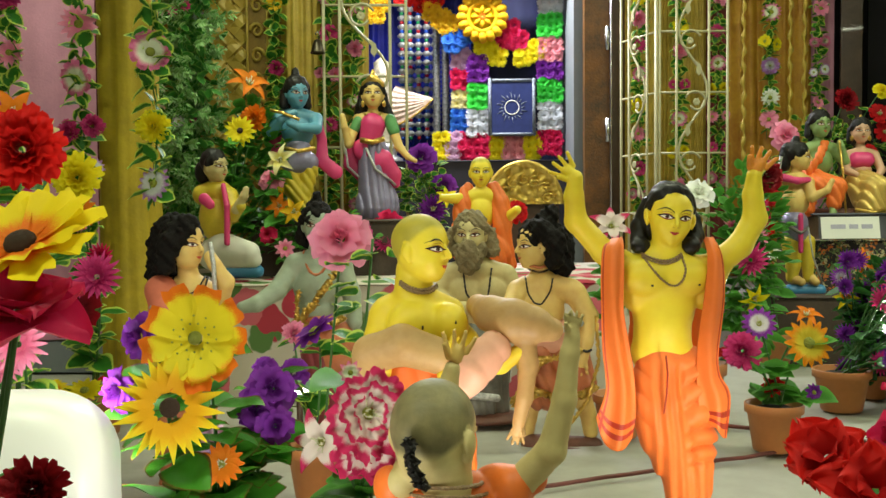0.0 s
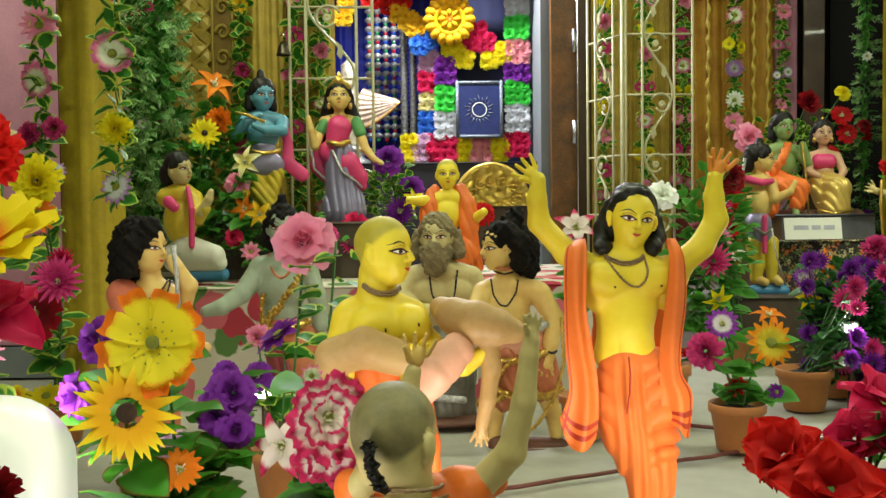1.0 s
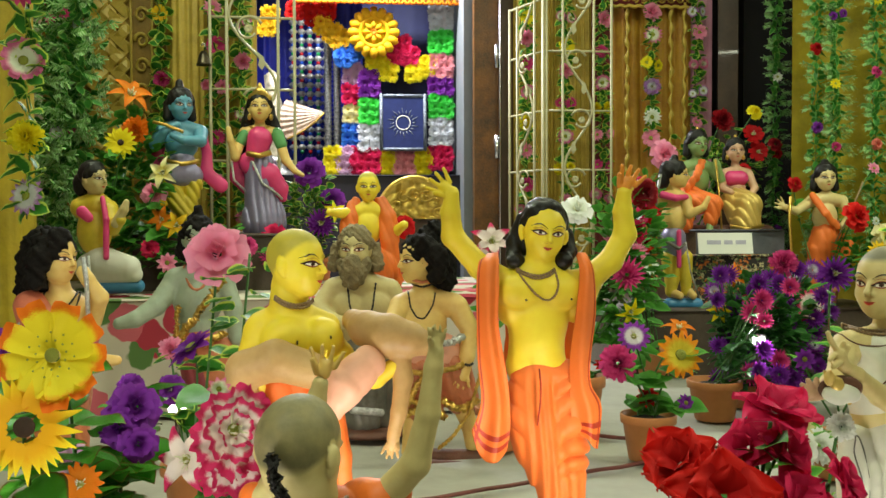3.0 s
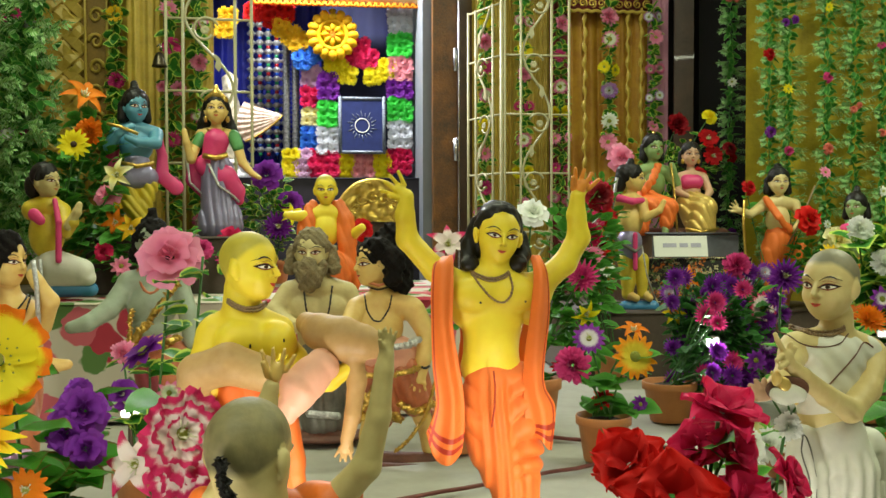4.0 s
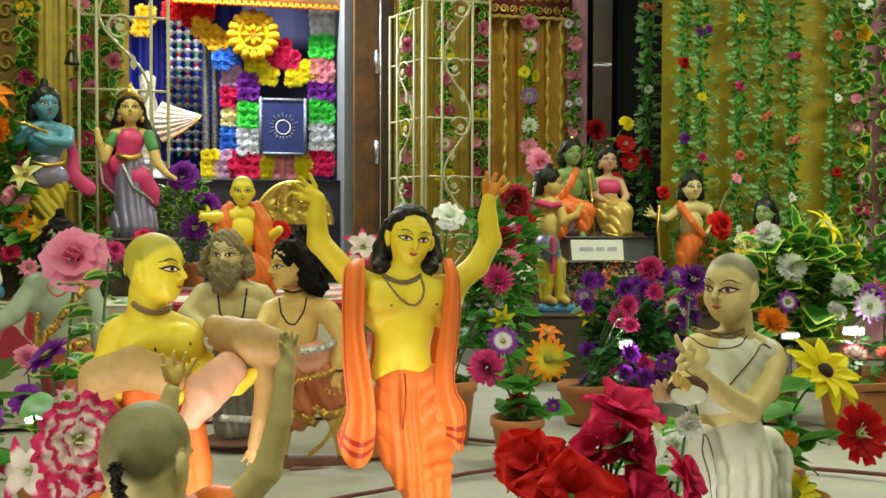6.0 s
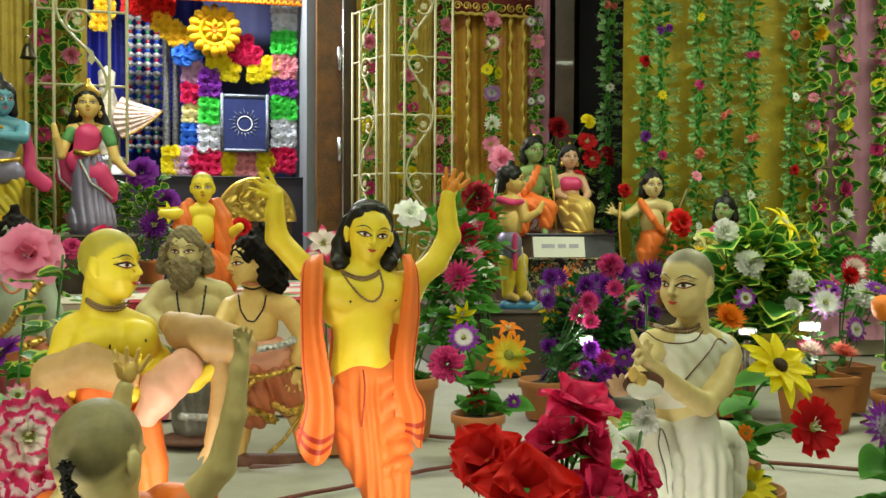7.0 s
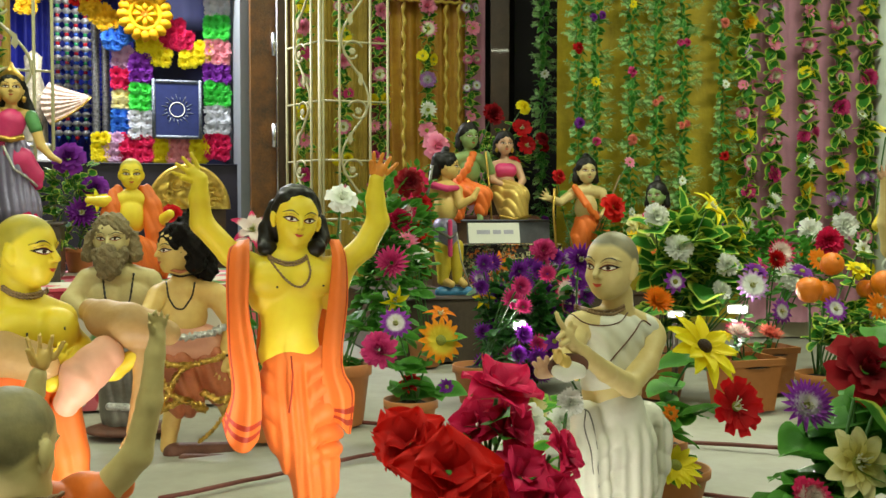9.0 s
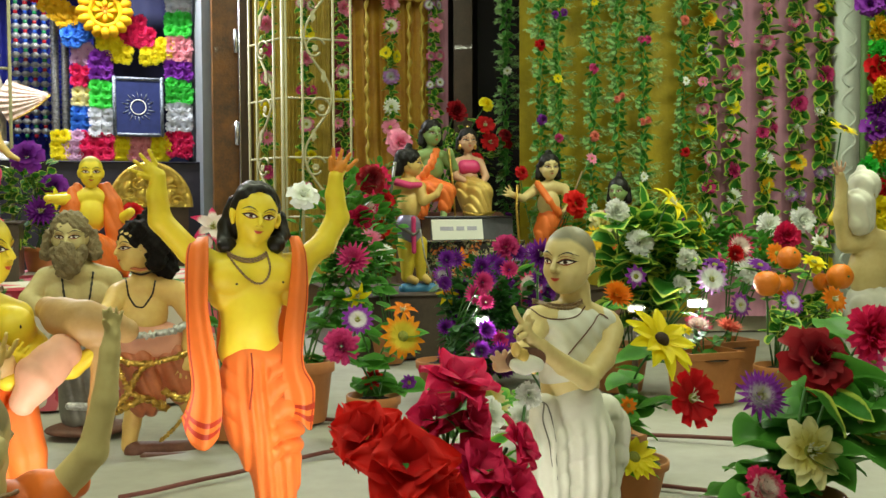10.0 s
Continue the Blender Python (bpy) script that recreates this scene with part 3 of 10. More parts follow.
GOLD_DEEP = mat("gold_panel_ground", (0.30, 0.17, 0.02), 0.5, metal=0.15, var=0.2, scale=10, bump=0.2)
GOLD_LEAFED = mat("bright_embossed_gold", (0.72, 0.50, 0.10), 0.28, metal=0.75, var=0.15, scale=30, bump=0.3, bscale=60)
CREAM_IRON = mat("cream_painted_iron", (0.50, 0.46, 0.27), 0.45, var=0.1, scale=20, bump=0.1)
WHITE_CARVED = mat("white_carved_wood", (0.66, 0.70, 0.64), 0.5, var=0.08, scale=12, bump=0.2)
GREEN_EDGE = mat("green_painted_edge", (0.16, 0.28, 0.10), 0.5, var=0.1)
STEEL = mat("polished_steel", (0.6, 0.6, 0.6), 0.25, metal=1.0, var=0.1, scale=20, bump=0.1)
# near-black colour stands for the shade of the back room
ROOM_SHADE = mat("back_room_shade", (0.03, 0.025, 0.02), 0.5, var=0.2)
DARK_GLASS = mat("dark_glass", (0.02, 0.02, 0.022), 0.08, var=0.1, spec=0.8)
PLATFORM = mat("dark_brown_platform", (0.07, 0.045, 0.03), 0.6, var=0.25, scale=6, bump=0.2)
RUST_TAPE = mat("dark_red_floor_cord", (0.16, 0.04, 0.03), 0.6, var=0.2)
SIGN_CARD = mat("white_card", (0.78, 0.76, 0.70), 0.6, var=0.03)
INK = mat("faded_ink", (0.46, 0.43, 0.54), 0.6, var=0.1)
LAMP_GLOW = mat("lamp_diffuser_glow", (1.0, 0.97, 0.9), 0.4, emit=14.0)
LAMP_SHELL = mat("lamp_shell", (0.75, 0.75, 0.74), 0.35, var=0.05)


def patterned(name, ground, colors, scale):
    """Printed cloth: blots of several dyes on a ground."""
    m = mat(name, ground, 0.7, var=0.05)
    nt = m.node_tree
    b = nt.nodes["Principled BSDF"]
    tc = nt.nodes.new("ShaderNodeTexCoord")
    wob = nt.nodes.new("ShaderNodeTexNoise")
    wob.inputs["Scale"].default_value = scale * 1.5
    mixv = nt.nodes.new("ShaderNodeMixRGB")
    mixv.inputs[0].default_value = 0.10
    nt.links.new(tc.outputs["Object"], wob.inputs["Vector"])
    nt.links.new(tc.outputs["Object"], mixv.inputs[1])
    nt.links.new(wob.outputs["Color"], mixv.inputs[2])
    vo = nt.nodes.new("ShaderNodeTexVoronoi")
    vo.inputs["Scale"].default_value = scale
    nt.links.new(mixv.outputs[0], vo.inputs["Vector"])
    pick = nt.nodes.new("ShaderNodeValToRGB")
    pick.color_ramp.interpolation = "CONSTANT"
    el = pick.color_ramp.elements
    while len(el) < len(colors):
        el.new(0.5)
    for i, c in enumerate(colors):
        el[i].position, el[i].color = i / len(colors), (*c, 1)
    sep = nt.nodes.new("ShaderNodeSeparateColor")
    nt.links.new(vo.outputs["Color"], sep.inputs[0])
    nt.links.new(sep.outputs[0], pick.inputs[0])
    edge = nt.nodes.new("ShaderNodeValToRGB")
    edge.color_ramp.elements[0].position, edge.color_ramp.elements[1].position = 0.50, 0.54
    edge.color_ramp.elements[0].color, edge.color_ramp.elements[1].color = (1, 1, 1, 1), (0, 0, 0, 1)
    nt.links.new(vo.outputs["Distance"], edge.inputs[0])
    mx = nt.nodes.new("ShaderNodeMixRGB")
    mx.inputs[1].default_value = (*ground, 1)
    nt.links.new(edge.outputs[0], mx.inputs[0])
    nt.links.new(pick.outputs[0], mx.inputs[2])
    nt.links.new(mx.outputs[0], b.inputs["Base Color"])
    return m


FLORAL = patterned("red_floral_print", (0.62, 0.55, 0.46), [(0.45, 0.03, 0.06), (0.62, 0.55, 0.46), (0.60, 0.12, 0.16), (0.10, 0.20, 0.05)], 7)
PAISLEY = patterned("black_paisley_print", (0.02, 0.015, 0.015), [(0.62, 0.16, 0.02), (0.50, 0.44, 0.24), (0.02, 0.015, 0.015), (0.14, 0.20, 0.06)], 34)


def slab(name, a, b, z0, z1, thick, m, label, category="wall"):
    """Upright slab between two plan points."""
    d = Vector((b[0] - a[0], b[1] - a[1], 0))
    bm = box_bm(d.length, thick, z1 - z0)
    me = from_bm(name, bm, m, False)
    return thing(name, pose((a[0] + b[0]) / 2, (a[1] + b[1]) / 2, z0, 0, 0, math.degrees(math.atan2(d.y, d.x))), label, category, kind="structure", data=me)


def drape(name, a, b, z0, z1, m, label, folds=10, depth=0.03, seed=1, kind="structure"):
    """Hanging cloth with folds and thickness between two plan points."""
    rnd = random.Random(seed)
    d = Vector((b[0] - a[0], b[1] - a[1], 0))
    nu, nv = max(folds * 8, 16), 14
    ph = [rnd.uniform(0, 6.28) for _ in range(3)]
    v, f = [], []
    for side in (0, 1):
        for j in range(nv + 1):
            for i in range(nu + 1):
                u, w = i / nu, j / nv
                y = depth * (0.7 * math.sin(folds * 6.283 * (u + 0.06 * math.sin(7 * u + ph[1])) + ph[0] + 0.8 * math.sin(3 * w + ph[1])) + 1.2 * noise.noise((folds * u * 1.7 + seed, 0.6 * w, seed)) + 0.4 * math.sin(folds * 2.3 * 6.283 * u + ph[2] + 2 * w))
                v.append((d.length * u, y + side * 0.006, z0 + (z1 - z0) * w))
    k = (nu + 1) * (nv + 1)
    for j in range(nv):
        for i in range(nu):
            p = j * (nu + 1) + i
            f.append((p, p + 1, p + nu + 2, p + nu + 1))
            f.append((k + p + nu + 1, k + p + nu + 2, k + p + 1, k + p))
    me = mesh_of(name, v, f, [m])
    return thing(name, pose(a[0], a[1], 0, 0, 0, math.degrees(math.atan2(d.y, d.x))), label, "drape", kind=kind, data=me)


# floor cloth with soft creases
v, f = [], []
NX, NY = 90, 100
for j in range(NY + 1):
    for i in range(NX + 1):
        x, y = -3.4 + 10.6 * i / NX, -2.2 + 11.2 * j / NY
        v.append((x, y, -0.012 + 0.012 * noise.noise((x * 1.6, y * 2.4, 0.3)) * (1 if y < 4.8 else 0.3)))
for j in range(NY):
    for i in range(NX):
        p = j * (NX + 1) + i
        f.append((p, p + 1, p + NX + 2, p + NX + 1))
thing("floor", (0, 0, 0), "off-white cloth spread over the hall floor, softly creased", "floor", kind="structure", data=mesh_of("floor", v, f, [FLOOR_CLOTH]))
# ceiling and outer hall walls are out of view, added to close the room
thing("ceiling", (0, 0, 0), "assumed white ceiling of the hall, out of view", "ceiling", kind="structure", data=from_bm("ceiling", box_bm(10.8, 11.6, 0.1, (1.9, 3.3, 3.0)), CEIL, False))
slab("wall_south", (-3.4, -2.2), (7.2, -2.2), 0, 3, 0.12, HALL_WALL, "assumed cream hall wall behind the camera, out of view")
slab("wall_west", (-3.4, -2.2), (-3.4, 9.0), 0, 3, 0.12, HALL_WALL, "assumed cream hall side wall, out of view")
slab("wall_east", (7.2, -2.2), (7.2, 9.0), 0, 3, 0.12, HALL_WALL, "assumed cream hall end wall, out of view")
slab("wall_north", (-3.4, 8.9), (7.2, 8.9), 0, 3, 0.12, PLASTER, "grey-white plaster wall behind the altar")

# left: pink drape, mustard column
drape("pink_drape", (-3.2, 4.92), (-1.42, 4.86), 0.16, 3.0, PINK_FABRIC, "pale pink cloth drape on the side wall", 5, 0.012, 3)
slab("wall_left_back", (-3.3, 5.02), (-1.36, 4.98), 0, 3, 0.08, HALL_WALL, "cream wall behind the pink drape")
slab("baseboard_left", (-3.2, 4.93), (-1.42, 4.87), 0, 0.15, 0.02, PLASTER, "plain pale baseboard", "baseboard")
v, f = [], []
for j in range(31):
    z = 3.0 * j / 30
    for i in range(48):
        a = 2 * math.pi * i / 48
        r = 0.104 * (1 + 0.06 * math.sin(7 * a + 1.4 * math.sin(3 * z)) + 0.05 * math.sin(16 * a + 2 * z) + 0.10 * noise.noise((2.2 * math.cos(a) * 1.5, 2.2 * math.sin(a) * 1.5, z * 0.5)))
        v.append((r * math.cos(a) * 1.05, r * math.sin(a), z))
for j in range(30):
    for i in range(48):
        f.append((j * 48 + i, j * 48 + (i + 1) % 48, (j + 1) * 48 + (i + 1) % 48, (j + 1) * 48 + i))
thing("column", pose(-1.185, 3.88, -0.01), "hall column wrapped in mustard-yellow cloth", "column", kind="structure", data=mesh_of("column", v, f, [YELLOW_FABRIC]))
# dark gap between pink drape and column, filled with an added dark strip
drape("maroon_drape", (-1.46, 4.30), (-1.30, 4.20), 0, 3.0, RED_FABRIC, "added dark maroon strip standing for the dark gap beside the column", 2, 0.01, 8)

# left back: gold lattice, scroll border, fluted columns
slab("wall_left", (-3.3, 5.80), (-0.48, 5.80), 0, 3, 0.10, GOLD_DEEP, "gold painted wall left of the altar opening")
slab("wall_altar_left", (-0.72, 5.86), (-0.72, 8.85), 0, 3, 0.08, PLASTER, "plaster side wall of the altar room")


def lattice(x0, x1, z0, z1, y):
    """Gold basket-weave panel: crossing slats passing over and under."""
    root = thing("lattice_panel", (x0, y, z0), "gold basket-weave lattice panel on the wall", "panel", kind="structure")
    w, h, st = x1 - x0, z1 - z0, 0.096
    part("panel_ground", from_bm("panel_ground", box_bm(w, 0.012, h, (w / 2, 0.02, 0)), GOLD_DEEP, False), root)
    for sgn in (1, -1):
        n = int((w + h) / st) + 1
        for i in range(n):
            c = i * st - (h if sgn > 0 else 0)
            # line x = c + s (up) or x = c - s
            if sgn > 0:
                s0, s1 = max(0, -c), min(h, w - c)
            else:
                s0, s1 = max(0, c - w), min(h, c)
            if s1 - s0 < 0.04:
                continue
            v, q, k = [], [], 0
            m = max(int((s1 - s0) / 0.02), 2)
            for t in range(m + 1):
                s = s0 + (s1 - s0) * t / m
                x = c + sgn * s
                lift = 0.009 * math.sin((s * 2 * sgn - c) / st * math.pi + (0 if sgn > 0 else math.pi))
                for e, dy in ((-0.030, 0.006), (-0.025, -0.004), (0.025, -0.004), (0.030, 0.006)):
                    v.append((x + e * 0.707, dy + lift, s - sgn * e * 0.707))
            for t in range(m):
                for e in range(3):
                    a = t * 4 + e
                    q.append((a, a + 4, a + 5, a + 1) if sgn < 0 else (a, a + 1, a + 5, a + 4))
            part("slat", mesh_of("slat", v, q, [GOLD_PANEL], False), root)
    return root


lattice(-1.30, -1.09, 0.7, 2.9, 5.70)


def scroll_border(x, w, z0, z1, y):
    root = thing("scroll_border", (x, y, z0), "gold moulded border of running scrolls", "border", kind="structure")
    part("border_ground", from_bm("border_ground", box_bm(w, 0.02, z1 - z0, (w / 2, 0.02, 0), 0.004), GOLD_DEEP, False), root)
    for e in (0.008, w - 0.008):
        part("rail", mesh_of("rail", *tube([(e, 0, 0), (e, 0, z1 - z0)], 0.008), [GOLD_PANEL]), root)
    n = int((z1 - z0) / 0.14)
    sp = [(w / 2 + (0.040 - 0.0022 * i) * math.cos(i * 0.55), 0, (0.045 - 0.0022 * i) * math.sin(i * 0.55)) for i in range(16)]
    me = mesh_of("scroll", *tube(sp, [0.012 - 0.0004 * i for i in range(16)], 6), [GOLD_PANEL])
    for i in range(n):
        part("scroll", me, root, m=Matrix.Translation((0 if i % 2 else w, 0, 0.07 + 0.14 * i)) @ Matrix.Diagonal((1 if i % 2 else -1, 1, 1, 1)))
    return root


scroll_border(-1.085, 0.13, 0.6, 2.9, 5.69)


def fluted_column(x, y, r, z0, z1, m, label):
    v, f = lathe([(r, 0), (r * 1.0, z1 - z0)], 96, 0.06, 14)
    return thing("column", pose(x, y, z0), label, "column", kind="structure", data=mesh_of("column", v, f, [m]))


fluted_column(-0.77, 5.66, 0.105, 0, 3.0, GOLD_PANEL, "fluted gold half column on the wall")
fluted_column(-0.47, 5.66, 0.075, 0, 3.0, GOLD_PANEL, "fluted gold half column beside the opening")

# altar room
slab("wall_altar_right", (0.975, 7.03), (0.975, 8.85), 0, 3, 0.08, PLASTER, "grey-white plaster jamb of the altar room")
drape("blue_drape", (-0.66, 8.30), (0.92, 8.30), 0.6, 3.0, BLUE_FABRIC, "royal blue satin drape behind the altar", 12, 0.03, 4)
drape("navy_drape", (0.24, 7.72), (0.90, 7.72), 0.7, 2.9, NAVY, "dark navy cloth panel behind the framed picture", 3, 0.006, 6)
slab("wall_post_north", (0.99, 6.93), (1.16, 6.93), 0, 3, 0.09, PAINTED_WOOD, "worn brown painted door post", "door post")
slab("trim_post", (1.16, 6.90), (1.26, 6.90), 0, 3, 0.09, DARK_WOOD, "dark wooden door edge", "door post")
thing("trim_hinge_strip", (1.163, 6.835, 0.3), "thin steel strip on the door edge", "trim", kind="structure", data=mesh_of("strip", *tube([(0, 0, 0), (0, 0, 2.6)], 0.006), [STEEL]))
for z in (1.22, 1.84):
    thing("hinge", (1.145, 6.85, z), "steel butt hinge on the door post", "hinge", "hinges of the post", kind="structure", data=from_bm("hinge", box_bm(0.035, 0.02, 0.16, bevel=0.003), STEEL))

# back wall right of the altar: fluted gold ground, amber curtain, pink strip, dark doorway
slab("wall_north_mid", (1.26, 6.86), (2.60, 6.80), 0, 3, 0.10, GOLD_DEEP, "gold painted wall right of the altar")
drape("gold_drape", (1.24, 6.74), (1.84, 6.72), 0.3, 3.0, GOLD_PANEL, "ribbed mustard-gold cloth behind the gate", 16, 0.012, 11)
drape("maroon_drape", (1.76, 6.66), (1.90, 6.64), 0.3, 3.0, RED_FABRIC, "dark maroon strip of cloth", 2, 0.01, 12)
drape("amber_drape", (1.90, 6.64), (2.42, 6.58), 0.4, 2.25, AMBER_FABRIC, "amber curtain with gilt beading", 5, 0.022, 13)
drape("pink_drape", (2.42, 6.58), (2.56, 6.55), 0.3, 3.0, PINK_FABRIC, "narrow pink strip of cloth", 2, 0.008, 14)
for bx, by in ((2.27, 6.535), (2.36, 6.525), (1.98, 6.57)):
    thing("gilt_cord", (bx, by, 0.5), "twisted gilt cord on the amber curtain", "cord", "gilt cords", kind="structure",
          data=mesh_of("gilt_cord", *tube([(0.006 * math.sin(i * 0.9), 0, 0.02 * i) for i in range(88)], [0.012 + 0.006 * math.sin(i * 1.3) for i in range(88)], 6), [GOLD_PANEL]))
val = thing("valance", (1.84, 6.50, 2.20), "maroon valance with gold embroidered scrolls", "valance", kind="structure")
part("board", from_bm("board", box_bm(0.60, 0.03, 0.30, (0.30, 0.04, 0), 0.005), RED_FABRIC), val)
part("fringe", mesh_of("fringe", *tube([(0.6 * i / 40, 0.02, 0.008 + 0.005 * math.sin(i * 1.5)) for i in range(41)], 0.012, 6), [GOLD_PANEL]), val)
me = mesh_of("scroll", *tube([((0.03 - 0.0016 * i) * math.cos(i * 0.6), 0, (0.03 - 0.0016 * i) * math.sin(i * 0.6)) for i in range(16)], 0.006, 6), [GOLD_LEAFED])
for i in range(9):
    for j in range(3):
        part("scroll", me, val, m=pose(0.05 + 0.063 * i, 0.02, 0.06 + 0.085 * j, 0, 40 * i))
slab("wall_doorway_left", (2.58, 6.50), (2.70, 6.46), 0, 3, 0.14, DARK_WOOD, "dark brown door frame", "door frame")
# the room beyond is one slab, its darkness put into the colour
slab("wall_doorway_shade", (2.60, 7.60), (4.2, 7.3), 0, 3, 0.08, ROOM_SHADE, "near-black slab standing for the shade of the unlit back room")
# opaque glass, coloured near-black for the dark behind it
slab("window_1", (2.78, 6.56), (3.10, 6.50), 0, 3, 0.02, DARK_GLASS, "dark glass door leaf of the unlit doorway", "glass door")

# right: mustard curtain wall, pink wall, carved pillar
slab("wall_right_back", (2.72, 5.66), (4.9, 5.14), 0, 3, 0.08, HALL_WALL, "wall behind the mustard curtain")
drape("mustard_drape", (2.66, 5.56), (3.78, 5.30), 0.10, 3.0, YELLOW_FABRIC, "mustard-yellow cloth curtain covering the wall", 7, 0.006, 21)
drape("pink_drape", (3.78, 5.30), (4.56, 5.10), 0.10, 3.0, PINK_FABRIC, "dusty pink cloth curtain covering the wall", 6, 0.016, 22)
pil = thing("carved_pillar", pose(4.63, 5.02, 0, 0, 0, -14), "white carved pillar with a green edge", "pillar", kind="structure")
part("shaft", from_bm("shaft", box_bm(0.15, 0.10, 3.0, bevel=0.008), WHITE_CARVED), pil)
part("green_edge", from_bm("green_edge", box_bm(0.05, 0.09, 3.0, (0.105, 0, 0), 0.004), GREEN_EDGE), pil, "green painted edge")
me = mesh_of("carving", *tube([(0.045 * math.sin(i * 0.5), -0.05, 0.24 * i / 14) for i in range(15)], [0.006 + 0.005 * math.sin(math.pi * i / 14) for i in range(15)], 6), [WHITE_CARVED])
for i in range(12):
    part("carving", me, pil, m=Matrix.Translation((0, 0, 0.05 + 0.245 * i)) @ Matrix.Diagonal((1 if i % 2 else -1, 1, 1, 1)))
slab("wall_right_far", (4.78, 5.30), (7.1, 4.6), 0, 3, 0.08, HALL_WALL, "cream wall beyond the carved pillar")

# stages and tables
def covered(name, x0, x1, y0, y1, h, m, label, z0=0.0):
    """Box with a cloth top and a pleated skirt over its front."""
    w, d = x1 - x0, y1 - y0
    root = thing(name, ((x0 + x1) / 2, (y0 + y1) / 2, z0), label, "platform")
    part("body", from_bm("body", box_bm(w - 0.03, d - 0.03, h - 0.012), DARK_WOOD, False), root)
    part("cloth_top", from_bm("cloth_top", box_bm(w, d, 0.011, (0, 0, h - 0.011), 0.004), m), root)
    n = int(w / 0.012)
    v, f = [], []
    for j in range(7):
        for i in range(n + 1):
            u = i / n
            y = -d / 2 + 0.010 - (1 - j / 6) * 0.006 * (1 + math.sin(u * w * 34 + 2 * math.sin(u * 9)))
            v.append((-w / 2 + w * u, y, 0.002 + (h - 0.014) * j / 6))
    for j in range(6):
        for i in range(n):
            q = j * (n + 1) + i
            f.append((q, q + 1, q + n + 2, q + n + 1))
    part("cloth_skirt", mesh_of("cloth_skirt", v, f, [m]), root)
    return root


covered("stage_platform", 1.45, 2.95, 4.92, 6.35, 0.335, PLATFORM, "low dark brown stage platform")
covered("display_table", 1.92, 2.52, 5.16, 5.78, 0.27, PAISLEY, "display table under black paisley cloth", 0.335)
covered("seat_plinth", 1.98, 2.48, 5.24, 5.72, 0.135, mat("slate_grey_cloth", (0.10, 0.10, 0.12), 0.7, var=0.2), "slate grey plinth under the seated pair", 0.605)
covered("stage_platform", -1.35, 0.95, 4.14, 5.45, 0.482, FLORAL, "stage platform draped with red floral cloth")
covered("statue_plinth", -0.86, -0.10, 4.58, 5.25, 0.255, PLATFORM, "dark plinth under two standing statues", 0.482)

# thin cords lying on the floor
def floor_cord(a, b, r, seed):
    rnd = random.Random(seed)
    n = 14
    pts = [(a[0] + (b[0] - a[0]) * i / n + rnd.uniform(-0.004, 0.004), a[1] + (b[1] - a[1]) * i / n + rnd.uniform(-0.006, 0.006), r * 0.6 + 0.002) for i in range(n + 1)]
    o = Vector(pts[0])
    thing("floor_cord", o, "dark red cord lying on the floor cloth", "cord", "floor cords", data=mesh_of("floor_cord", *tube([Vector(p) - o for p in pts], r, 6), [RUST_TAPE]))


floor_cord((0.25, 2.80), (1.35, 3.31), 0.007, 1)
floor_cord((0.95, 3.62), (2.30, 2.74), 0.008, 2)
floor_cord((1.68, 2.40), (2.1, 2.0), 0.007, 3)
floor_cord((2.75, 3.45), (3.75, 4.08), 0.006, 4)


